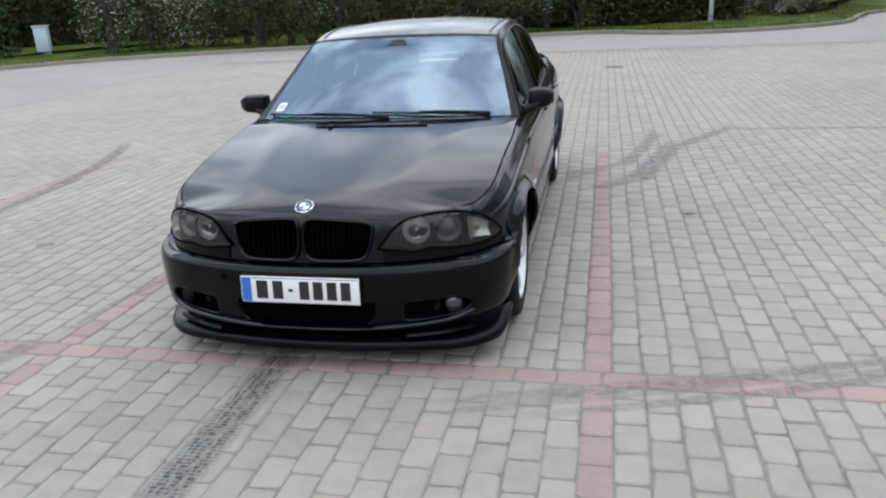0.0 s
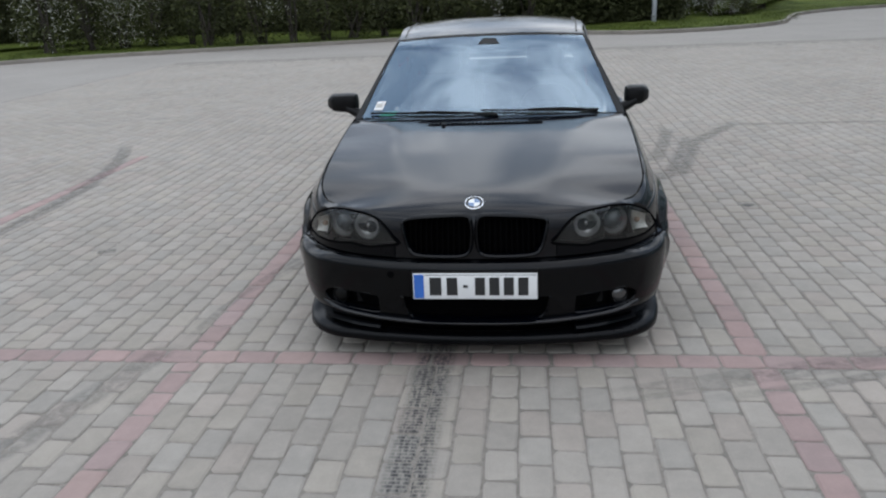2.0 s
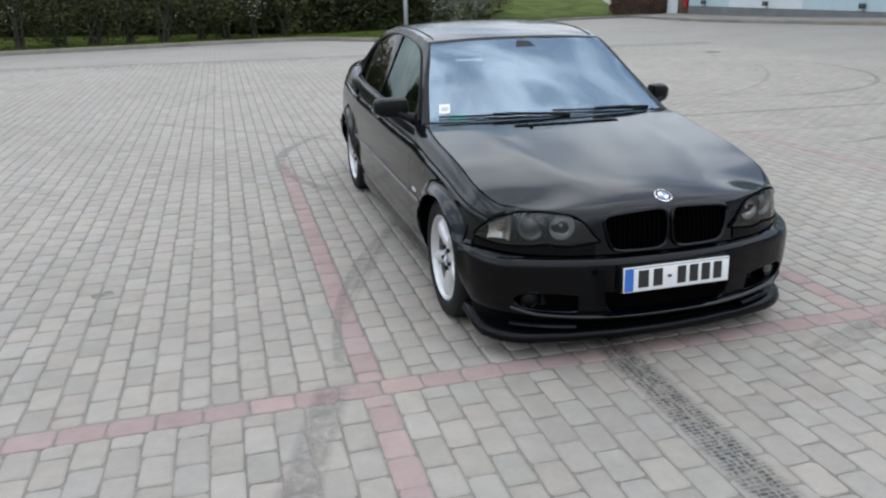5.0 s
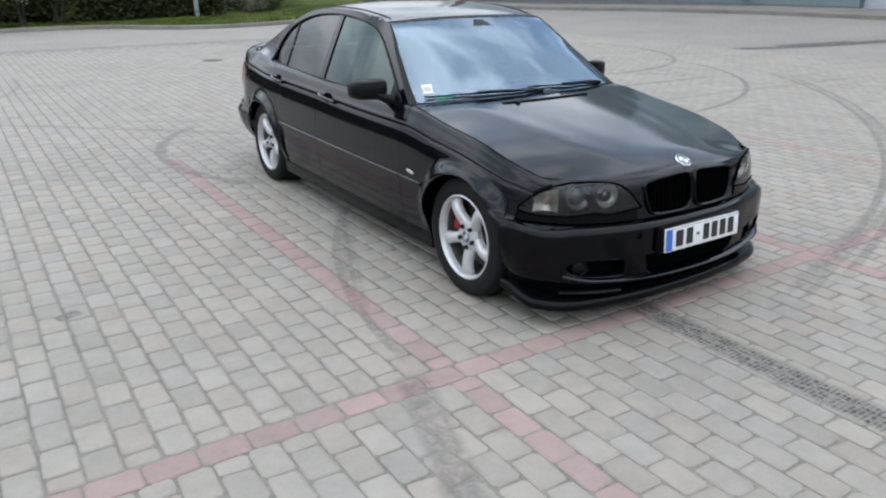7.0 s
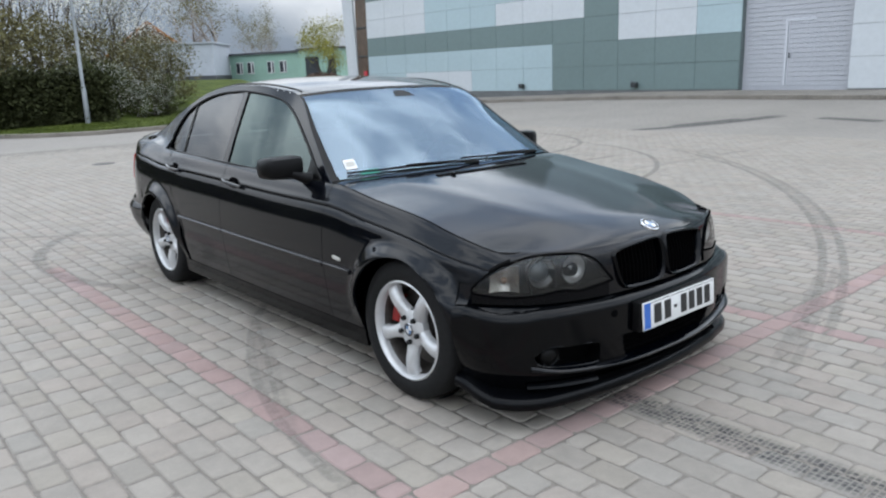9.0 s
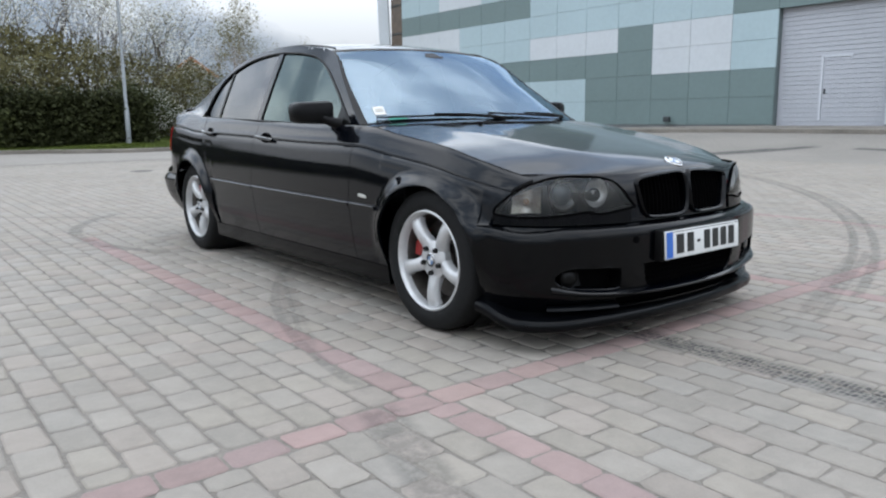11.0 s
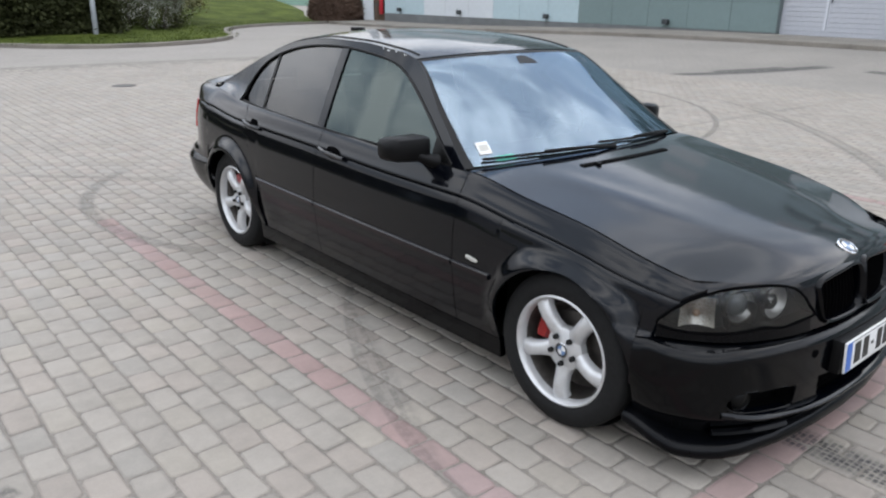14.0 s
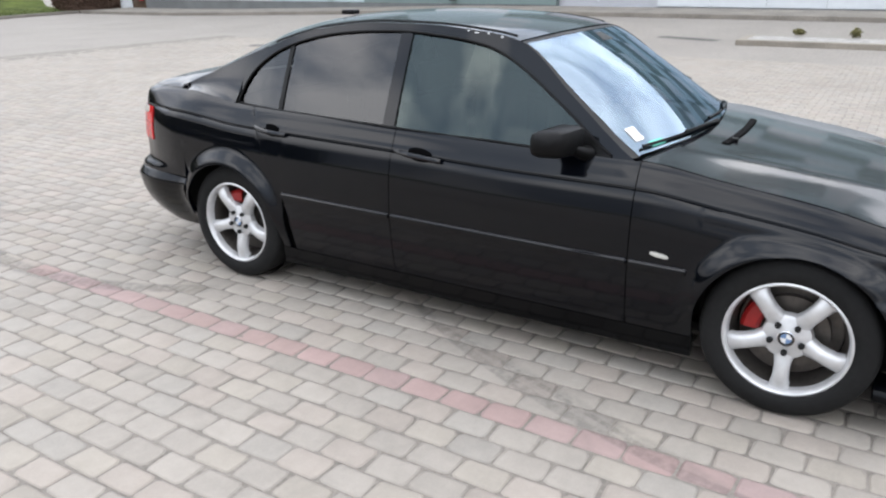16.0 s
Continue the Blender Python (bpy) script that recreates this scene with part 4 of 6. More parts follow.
bm_part("gravel_bed", box_mesh(0.08, 2.0, -7.0, 1.44, -0.1, 0.10), M_GRAVEL, planter, smooth_angle=0)
for sx, sy, sz, kind in ((14.7, 0.55, 0.045, 0), (14.7, -0.55, 0.058, 2)):
    o = empty("bush", pose(sx, sy, ground_z(14.7, 0) + 0.09))
    rb_ = random.Random(int(sz * 1000))
    cs = [(sz * 1.6 * rb_.gauss(0, 0.5), sz * 1.6 * rb_.gauss(0, 0.5), sz * 1.8 * rb_.random()) for _ in range(60)]
    part("crown", mesh_of("crown", *leaves(rb_, cs, 0.022, 14, sz * 0.35), M_OLIVE, 0), o)
    part("trunk", mesh_of("trunk", *tube([(0, 0, -0.03), (0, 0, sz)], 0.012, 6), M_BARK), o)
    tagged(o, "tiny round green bush on white gravel", "bush", "bushes in the planter")

# ---- low green building and shed far behind ----
M_GREEN = material("pale_green_render", (0.24, 0.376, 0.304), 0.8, vary=0.08, scale=1)
M_DARKROOF = material("dark_roof_edge", (0.05, 0.055, 0.06), 0.7, vary=0.2)
M_PANE = material("dark_window_pane", (0.03, 0.035, 0.04), 0.1, vary=0.2)
M_SHED = material("grey_shed_sheet", (0.36, 0.387, 0.423), 0.6, vary=0.08)
office = empty("green_office", pose(35.5, 81.05, 1.2, 0, 0, -70.9))
tagged(office, "low pale green office with white-framed windows", "building")
bm_part("wall", box_mesh(0, 13.0, 0, 9, -1.5, 2.85), M_GREEN, office, smooth_angle=0)
bm_part("roof", box_mesh(-0.25, 13.0, -0.25, 9.2, 2.85, 3.08), M_DARKROOF, office, smooth_angle=0)
porch = bm_part("porch", box_mesh(13.0, 18.6, -0.5, 9, -1.5, 3.0), M_GREEN, office, "green porch with a dark doorway", 0)
bm_part("porch_roof", box_mesh(12.9, 18.8, -0.7, 9.2, 3.0, 3.2), M_DARKROOF, porch, smooth_angle=0)
bm_part("doorway", box_mesh(14.0, 15.8, -0.56, -0.5, -0.3, 2.3), M_PANE, porch, smooth_angle=0)
bm_part("doorway", box_mesh(17.0, 18.0, -0.56, -0.5, -0.3, 2.3), M_PANE, porch, smooth_angle=0)
for wx in (3.4, 5.1, 8.1, 9.9):
    w = bm_part("window", box_mesh(wx, wx + 1.0, -0.06, 0.0, 0.8, 2.1, 0.01), M_WHITE, office, smooth_angle=0)
    bm_part("pane", box_mesh(wx + 0.06, wx + 0.56, -0.075, -0.06, 0.88, 2.02), M_PANE, w, smooth_angle=0)
    bm_part("pane", box_mesh(wx + 0.76, wx + 0.94, -0.075, -0.06, 0.88, 2.02), M_PANE, w, smooth_angle=0)
bm_part("door", box_mesh(1.7, 2.5, -0.06, 0.0, -0.3, 1.9, 0.01), M_WHITE, office, smooth_angle=0)
shed = empty("grey_shed", pose(24.5, 78.5, 1.2, 0, 0, -37.5))
tagged(shed, "plain pale sheet metal shed with a dark base", "building")
bm_part("wall", box_mesh(-1, 9.2, 0, 8, 0.75, 4.0), M_SHED, shed, smooth_angle=0)
bm_part("base", box_mesh(-1.1, 9.3, -0.1, 8, -1.5, 0.75), M_DARKROOF, shed, smooth_angle=0)
bm_part("roof", box_mesh(-1.2, 9.4, -0.2, 8.2, 4.0, 4.15), M_SHED, shed, smooth_angle=0)

# ---- house behind the trees ----
M_TILE = material("orange_roof_tile", (0.36, 0.13, 0.03), 0.8, vary=0.25, scale=3)
M_PLANK = material("brown_gable_boards", (0.16, 0.09, 0.04), 0.8, vary=0.3, scale=4)
house = empty("house", pose(32.6, 93.0, 0.0, 0, 0, -20) @ Matrix.Scale(1.5, 4))
tagged(house, "house with an orange roof and brown boarded gable", "house")
bm_part("wall", box_mesh(-2.9, 2.9, 0, 7, -1.0, 3.4), M_SHED, house, smooth_angle=0)
gable = [(-2.9, 0.0, 3.4), (2.9, 0.0, 3.4), (0.0, 0.0, 5.6), (-2.9, 0.2, 3.4), (2.9, 0.2, 3.4), (0.0, 0.2, 5.6)]
part("gable", mesh_of("gable", gable, [(0, 1, 2), (5, 4, 3), (0, 2, 5, 3), (1, 4, 5, 2), (0, 3, 4, 1)], M_PLANK, 0), house)
for side in (-1, 1):
    slope = [(side * x, y, z) for x, y, z in ((0, -0.5, 5.9), (3.4, -0.5, 3.3), (3.4, 7.5, 3.3), (0, 7.5, 5.9), (0, -0.5, 5.68), (3.4, -0.5, 3.08), (3.4, 7.5, 3.08), (0, 7.5, 5.68))]
    part("roof", mesh_of("roof", slope, [(0, 1, 2, 3), (7, 6, 5, 4), (0, 4, 5, 1), (1, 5, 6, 2), (2, 6, 7, 3)], M_TILE, 0), house)

# ---- drain covers ----
M_IRON = material("cast_iron", (0.06, 0.055, 0.05), 0.6, 0.6, 0.3, 20)
for x, y in ((1.4, 10.3), (9.7, 11.5)):
    v, f = lathe([(0.0, 0.2), (0.004, 0.195), (0.005, 0.17), (0.003, 0.165), (0.004, 0.0)], 28)
    cover = part("drain_cover", mesh_of("drain_cover", [(a[1], a[2], a[0]) for a in v], f, M_IRON, 30))
    cover.location = (x, y, 0.0)
    tagged(cover, "round dark iron drain cover in the paving", "drain cover", "drain covers")

# ---- the car: its outer shell as one surface, from which each panel is taken ----
PLAN = [(0.0, -2.118), (0.27, -2.103), (0.50, -2.05), (0.675, -1.958), (0.775, -1.85), (0.828, -1.72), (0.848, -1.56), (0.857, -1.36), (0.868, -0.85), (0.873, -0.2), (0.873, 0.5), (0.87, 1.1), (0.858, 1.5),
        (0.84, 1.82), (0.80, 2.06), (0.70, 2.22), (0.42, 2.325), (0.0, 2.35)]
AXLE_F, AXLE_R, HUB_Z = -1.3625, 1.3625, 0.305


def dense_plan():
    pts = [Vector((-PLAN[1][0], PLAN[1][1]))] + [Vector(p) for p in PLAN] + [Vector((-PLAN[-2][0], PLAN[-2][1]))]
    out = []
    for i in range(1, len(pts) - 2):
        p0, p1, p2, p3 = pts[i - 1 : i + 3]
        for k in range(60):
            t = k / 60
            out.append(0.5 * (2 * p1 + (p2 - p0) * t + (2 * p0 - 5 * p1 + 4 * p2 - p3) * t * t + (3 * p1 - p0 - 3 * p2 + p3) * t**3))
    return out + [pts[-2]]


PL = dense_plan()
PU = np.concatenate([[0], np.cumsum([(b - a).length for a, b in zip(PL[:-1], PL[1:])])])
PX, PY = np.array([p.x for p in PL]), np.array([p.y for p in PL])
LENGTH = float(PU[-1])


def u_of_y(y):
    return float(np.interp(y, PY, PU))


def u_of_x(x):
    k = int(np.argmax(PX > 0.868)) if (PX > 0.868).any() else len(PX) // 2
    return float(np.interp(abs(x), PX[:k], PU[:k]))


top_z = curve_through([(-2.2, 0.70), (-1.98, 0.70), (-1.92, 0.686), (-1.87, 0.681), (-1.80, 0.694), (-1.72, 0.715), (-1.58, 0.748), (-1.41, 0.787), (-1.1, 0.832), (-0.78, 0.876), (-0.3, 0.882), (0.4, 0.905), (1.3, 0.930), (1.75, 0.972), (2.1, 0.972), (2.33, 0.958)])
top_in = curve_through([(-2.2, 0.10), (-1.7, 0.085), (-1.45, 0.09), (-1.1, 0.088), (-0.80, 0.095), (-0.72, 0.085), (0.9, 0.085), (1.4, 0.10), (1.9, 0.12), (2.33, 0.10)])
prof_front = curve_through([(0.0, -0.05), (0.08, -0.03), (0.2, -0.008), (0.38, 0.0), (0.536, 0.0), (0.575, -0.003), (0.596, -0.009), (0.61, -0.018), (0.62, -0.03), (0.626, -0.042), (0.67, -0.045), (0.80, -0.052), (0.92, -0.066), (0.97, -0.080), (1.0, -0.105)])
prof_side = curve_through([(0.0, -0.05), (0.06, -0.045), (0.12, -0.040), (0.2, -0.026), (0.36, -0.009), (0.46, -0.002), (0.54, 0.0), (0.62, -0.001), (0.70, -0.004), (0.76, -0.010), (0.81, -0.020), (0.85, -0.033), (0.866, -0.041), (0.871, -0.050), (0.8755, -0.051), (0.880, -0.045), (0.91, -0.0575), (0.94, -0.071), (0.97, -0.087), (0.986, -0.098), (1.0, -0.112)])
prof_rear = curve_through([(0.0, -0.10), (0.1, -0.05), (0.3, -0.005), (0.46, 0.0), (0.485, -0.01), (0.52, -0.04), (0.7, -0.045), (0.9, -0.07), (0.97, -0.09), (1.0, -0.13)])
FLOOR_Z = 0.14


def shell(u, t, lift=0.0):
    """A point of the shell: u metres round the plan from the nose (minus: the car's right side), t from 0 at the sill to 1 at the shoulder."""
    side, a = (-1 if u < 0 else 1), abs(u)
    x, y = float(np.interp(a, PU, PX)), float(np.interp(a, PU, PY))
    e = 0.01
    dx, dy = float(np.interp(min(a + e, LENGTH), PU, PX) - np.interp(max(a - e, 0), PU, PX)), float(np.interp(min(a + e, LENGTH), PU, PY) - np.interp(max(a - e, 0), PU, PY))
    k = math.hypot(dx, dy)
    nx, ny = dy / k, -dx / k
    front, back = 1 - smooth(-1.98, -1.55, y), smooth(1.75, 2.15, y)
    zt = top_z(y)
    z = FLOOR_Z + t * (zt - FLOOR_Z)
    mid = prof_side(t)
    mid *= 1 if t < 0.86 else 1 + (top_in(y) / 0.112 - 1) * smooth(0.86, 1.0, t)
    high = smooth(0.60, 0.64, t) * (1 - smooth(0.86, 1.0, t))
    fore = front + (1 - smooth(-1.92, -1.50, y) - front) * high
    off = fore * prof_front(t) + back * prof_rear(t) + (1 - fore - back) * mid
    for axle in (AXLE_F, AXLE_R):
        r = math.hypot(y - axle, z - HUB_Z)
        if z > 0.2 and (1 - front) > 0.3:
            rr = r - 0.335
            bulge = smooth(0.082, -0.008, rr)
            off += 0.039 * bulge * smooth(0.22, 0.45, z) * (1 - front) * (1 - smooth(0.72, 0.85, t))
    off += 0.009 * smooth(0.78, 0.87, t) * (1 - smooth(0.87, 1.0, t)) * smooth(-1.85, -1.6, y) * (1 - smooth(1.7, 2.0, y)) + lift
    return Vector((side * (x + nx * off), y + ny * off, z))


def t_of(z, y):
    return (z - FLOOR_Z) / (top_z(y) - FLOOR_Z)


def inward_y(p):
    return Vector((-p.x, -0.25 * p.y, 0.35 - p.z * 0.5))


def panel(name, side, ys, lo, hi, nt, mat, parent, label="", flange=0.014, lift=0.0):
    """A flank panel: columns at ys from height lo(y) to hi(y) (None: the shoulder)."""
    rows = []
    for y in ys:
        u = side * u_of_y(y)
        a, b = t_of(lo(y), y), 1.0 if hi is None else t_of(hi(y), y)
        a, b = min(max(a, 0.0), 1.0), min(max(b, 0.0), 1.0)
        if hi is None or nt > 20:
            low, high = min(max(a, 0.866), b), max(min(b, 0.884), a)
            ts = [a + (low - a) * j / 27 for j in range(28)] + [min(max(t, a), b) for t in (0.871, 0.8755, 0.880)] + [high + (b - high) * j / 9 for j in range(10)]
        else:
            ts = [a + (b - a) * j / (nt - 1) for j in range(nt)]
        rows.append([shell(u, t, lift) for t in ts])
    return sheet(name, rows, mat, parent, label, flange, inward_y)


ARCH_R = 0.327


def arch(y, axle, base):
    d = abs(y - axle)
    return max(base, HUB_Z + math.sqrt(max(ARCH_R**2 - d * d, 0))) if d < ARCH_R else base


def arch_steps(a, b, axle, n=30):
    """Columns from a to b, close together where they meet the rim of the arch."""
    inner = [axle + ARCH_R * math.sin(math.pi / 2 * k / n) for k in range(-n, n + 1)]
    pts = [p for p in inner if a <= p <= b]
    lo, hi = axle - ARCH_R - 0.0005, axle + ARCH_R + 0.0005
    if a < lo:
        pts = steps(a, lo, max(3, int((lo - a) / 0.02) + 2)) + pts
    if b > hi:
        pts = pts + steps(hi, b, max(3, int((b - hi) / 0.025) + 2))
    if pts[0] > a + 1e-6:
        pts = [a] + pts
    if pts[-1] < b - 1e-6:
        pts = pts + [b]
    return pts


car = empty("sedan_car")
tagged(car, "black four-door saloon car with silver alloy wheels, parked on block paving", "car")

GAP = 0.002
DOOR_F, DOOR_B, DOOR_R = -0.775, 0.332, 0.985
SILL = 0.232


def rear_cut(y):
    return 0.50 + (y - DOOR_R) * 1.9


# bumper in front, with its openings cut through
bump_u = u_of_y(-1.693)
us = steps(-bump_u, bump_u, 201)
zs = steps(0.155, 0.462, 40) + [0.468, 0.474, 0.478, 0.482, 0.485, 0.487, 0.489, 0.4905]
bump_edge = curve_through([(0.20, 0.0), (0.34, 0.010), (0.455, 0.012), (0.47, 0.010), (0.48, 0.006), (0.487, 0.0), (0.4905, -0.006)])


def ut(u, z, lift=0.0):
    y = float(np.interp(abs(u), PU, PY))
    return shell(u, t_of(z, y), lift)


def bump_pt(u, z, lift=0.0):
    """A point of the bumper, which is squarer at its corners than the wings behind it."""
    x, y = float(np.interp(abs(u), PU, PX)), float(np.interp(abs(u), PU, PY))
    corner = 0.024 * smooth(0.45, 0.72, x) * smooth(-1.62, -1.80, y) * smooth(0.15, 0.26, z)
    return ut(u, z, lift + corner + bump_edge(z) * smooth(-1.98, -1.60, y))


def round_loop(points, per=6):
    """A closed smooth outline through (x, z) corners."""
    out = []
    n = len(points)
    for i in range(n):
        p0, p1, p2, p3 = (Vector(points[(i + k) % n]) for k in (-1, 0, 1, 2))
        for k in range(per):
            t = k / per
            out.append(0.5 * (2 * p1 + (p2 - p0) * t + (2 * p0 - 5 * p1 + 4 * p2 - p3) * t * t + (3 * p1 - p0 - 3 * p2 + p3) * t**3))
    return out


def inside(loop, x, z):
    hit = False
    for a, b in zip(loop, loop[1:] + loop[:1]):
        if (a.y > z) != (b.y > z) and x < a.x + (b.x - a.x) * (z - a.y) / (b.y - a.y):
            hit = not hit
    return hit


INTAKE = round_loop([(-0.315, 0.325), (-0.30, 0.338), (0.0, 0.340), (0.30, 0.338), (0.315, 0.325), (0.305, 0.27), (0.28, 0.236), (0.24, 0.227), (0.0, 0.224), (-0.24, 0.227), (-0.28, 0.236), (-0.305, 0.27)])
FOG_HOLE = round_loop([(0.425, 0.318), (0.445, 0.330), (0.56, 0.338), (0.63, 0.341), (0.672, 0.322), (0.682, 0.295), (0.660, 0.268), (0.60, 0.252), (0.50, 0.243), (0.44, 0.243), (0.422, 0.256)])
LOW_SLOT = round_loop([(-0.43, 0.196), (-0.40, 0.204), (0.0, 0.199), (0.40, 0.204), (0.43, 0.196), (0.43, 0.17), (0.41, 0.163), (0.0, 0.161), (-0.41, 0.163), (-0.43, 0.17)])


def in_opening(u, z):
    x = math.copysign(float(np.interp(abs(u), PU, PX)), u)
    return inside(INTAKE, x, z) or inside(FOG_HOLE, abs(x), z) or inside(LOW_SLOT, x, z)


rows = [[bump_pt(u, z) for z in zs] for u in us]
bumper = sheet("front_bumper", rows, M_BUMPER, car, "scuffed satin black front bumper", 0.02, inward_y,
               skip=lambda i, j: in_opening((us[i] + us[i + 1]) / 2, (zs[j] + zs[j + 1]) / 2))


def signed_u(x):
    return math.copysign(u_of_x(x), x)


def cavity(name, loop, mirror, deep, parent, rim=0.005):
    """Rounded rim, walls and back of an opening in the bumper."""
    pts = [(signed_u(mirror * p.x), p.y) for p in loop]
    n = len(pts)
    cu, cz = sum(p[0] for p in pts) / n, sum(p[1] for p in pts) / n
    verts = [bump_pt(u + (u - cu) * 0.02, z + (z - cz) * 0.04, -0.003) for u, z in pts] + [bump_pt(u, z, -deep) for u, z in pts]
    faces = [(k, (k + 1) % n, n + (k + 1) % n, n + k) for k in range(n)] + [tuple(range(n, 2 * n))]
    hole = part(name, mesh_of(name, verts, faces, M_VOID, 30), parent)
    if rim:
        ring = [bump_pt(u, z, -rim * 1.1) for u, z in pts]
        part("opening_rim", mesh_of("opening_rim", *tube(ring + ring[:1], rim, 6), M_BUMPER), hole)
    return hole


cavity("intake", INTAKE, 1, 0.06, bumper)
cavity("lower_intake", LOW_SLOT, 1, 0.05, bumper, 0.0)
mesh_lines = []
for k in range(1, 5):
    z = 0.228 + 0.108 * k / 5
    mesh_lines.append(tube([ut(u, z, -0.035) for u in steps(-u_of_x(0.28), u_of_x(0.28), 15)], 0.003, 4))
for k in range(1, 20):
    u = -u_of_x(0.28) + 2 * u_of_x(0.28) * k / 20
    mesh_lines.append(tube([ut(u, 0.230, -0.035), ut(u, 0.334, -0.035)], 0.002, 4))
part("intake_mesh", mesh_of("intake_mesh", *merge(*mesh_lines), M_GRILLE), bumper)
for side in (-1, 1):
    cavity("fog_recess", FOG_HOLE, side, 0.08, bumper)
    c = bump_pt(side * u_of_x(0.628), 0.297, -0.034)
    d = (bump_pt(side * u_of_x(0.628), 0.297, 0.05) - c).normalized()
    d = (d + Vector((0, -0.6, 0.05))).normalized()
    turn = d.to_track_quat("X", "Z").to_matrix().to_4x4()
    v, f = lathe([(-0.02, 0.0), (-0.02, 0.034), (0.0, 0.041), (0.008, 0.039), (0.006, 0.036)], 24)
    fog = part("fog_lamp", mesh_of("fog_lamp", v, f, M_TRIM), car)
    fog.matrix_basis = Matrix.Translation(c) @ turn
    v, f = lathe([(0.003, 0.036), (0.012, 0.027), (0.016, 0.013), (0.017, 0.0)], 24)
    part("lens", mesh_of("lens", v, f, M_FOG if side > 0 else M_TRIM), fog)
    # flat blade under the fog lamp
    slot = [[bump_pt(side * u, z, 0.018 + o) for z, o in ((0.160, -0.01), (0.164, 0.010), (0.170, 0.014), (0.180, 0.004), (0.187, -0.012))] for u in steps(u_of_x(0.43), u_of_x(0.70), 14)]
    sheet("lower_slot", slot, M_LIP, bumper, "", 0.010, inward_y)

# small round cover over the towing eye
at = bump_pt(-u_of_x(0.362), 0.432, 0.001)
way = (bump_pt(-u_of_x(0.362), 0.432, 0.05) - at).normalized()
v, f = lathe([(-0.002, 0.015), (0.001, 0.015), (0.0012, 0.0)], 20)
tow = part("towing_eye_cover", mesh_of("towing_eye_cover", v, f, M_VOID), bumper)
tow.matrix_basis = Matrix.Translation(at) @ way.to_track_quat("X", "Z").to_matrix().to_4x4()

# ridge along the bumper's lower edge, and the add-on lip
ridge_sec = [(-0.03, 0.230), (0.0, 0.226), (0.018, 0.221), (0.026, 0.215), (0.027, 0.208), (0.020, 0.201), (-0.01, 0.196)]
rows = [[bump_pt(u, z + 0.004 + 0.042 * (abs(u) / 0.74) ** 3, o * (1 - 0.75 * smooth(0.58, 0.74, abs(u)))) for o, z in ridge_sec] for u in steps(-u_of_x(0.69), u_of_x(0.69), 81)]
sheet("bumper_ridge", rows, M_PAINT, bumper, "", 0.0)
# plan of the lip's outer edge: nearly straight in front, with a marked corner, rising behind it
lip_plan = [Vector((x, y)) for x, y in ((0.0, -2.088), (0.22, -2.080), (0.45, -2.052), (0.62, -2.010), (0.695, -1.975), (0.755, -1.925), (0.80, -1.86), (0.822, -1.78), (0.828, -1.66))]
lip_len = np.concatenate([[0], np.cumsum([(b - a).length for a, b in zip(lip_plan[:-1], lip_plan[1:])])])
LIP_X, LIP_Y = [p.x for p in lip_plan], [p.y for p in lip_plan]
lip_sec = [(-0.10, 0.168), (-0.035, 0.150), (-0.012, 0.140), (-0.002, 0.132), (0.002, 0.120), (0.002, 0.106), (-0.003, 0.096), (-0.014, 0.092), (-0.07, 0.098), (-0.14, 0.104)]


def lip_point(v, o, z):
    """v metres along the lip's edge from the middle, o outward of the edge, at height z."""
    a = abs(v)
    x, y = float(np.interp(a, lip_len, LIP_X)), float(np.interp(a, lip_len, LIP_Y))
    dx, dy = float(np.interp(min(a + 0.05, lip_len[-1]), lip_len, LIP_X) - np.interp(max(a - 0.05, 0), lip_len, LIP_X)), float(np.interp(min(a + 0.05, lip_len[-1]), lip_len, LIP_Y) - np.interp(max(a - 0.05, 0), lip_len, LIP_Y))
    if a < 0.05:
        dx, dy = 1.0, 0.0
    k = math.hypot(dx, dy)
    rise = 0.045 * smooth(0.86, lip_len[-1], a) - 0.004 * smooth(0.45, 0.75, a) * smooth(1.0, 0.8, a)
    return Vector((math.copysign(x + dy / k * o, v), y - dx / k * o, z + rise))


rows = [[lip_point(v, o, z) for o, z in lip_sec] for v in steps(-float(lip_len[-1]), float(lip_len[-1]), 81)]
sheet("front_lip", rows, M_LIP, car, "glossy black add-on front lip", 0.0, smooth_angle=50)

# number plate: bars in place of its characters
plate_bm = box_mesh(-0.26, 0.26, -0.004, 0.004, -0.056, 0.056, 0.0015)
number_plate = bm_part("number_plate", plate_bm, M_WHITE, car, "white number plate with a blue band and plain dark bars")
number_plate.matrix_basis = pose(0.003, -2.146, 0.402, -4, 0, 0)
bm_part("blue_band", box_mesh(-0.256, -0.214, -0.0055, -0.0042, -0.052, 0.052), M_BLUE, number_plate)
bm_part("rim_line", box_mesh(-0.212, 0.256, -0.0047, -0.0042, 0.0485, 0.0515), M_BLACKINK, number_plate)
for cx, w, h in ((-0.165, 0.05, 0.078), (-0.095, 0.045, 0.078), (-0.038, 0.02, 0.012), (0.022, 0.042, 0.078), (0.082, 0.042, 0.078), (0.142, 0.042, 0.078), (0.202, 0.042, 0.078)):
    bm_part("character_bar", box_mesh(cx - w / 2, cx + w / 2, -0.0058, -0.0042, -h / 2, h / 2), M_BLACKINK, number_plate)
bm_part("plate_holder", box_mesh(-0.266, 0.266, -2.138, -2.09, 0.338, 0.462, 0.004), M_PLASTIC, car)

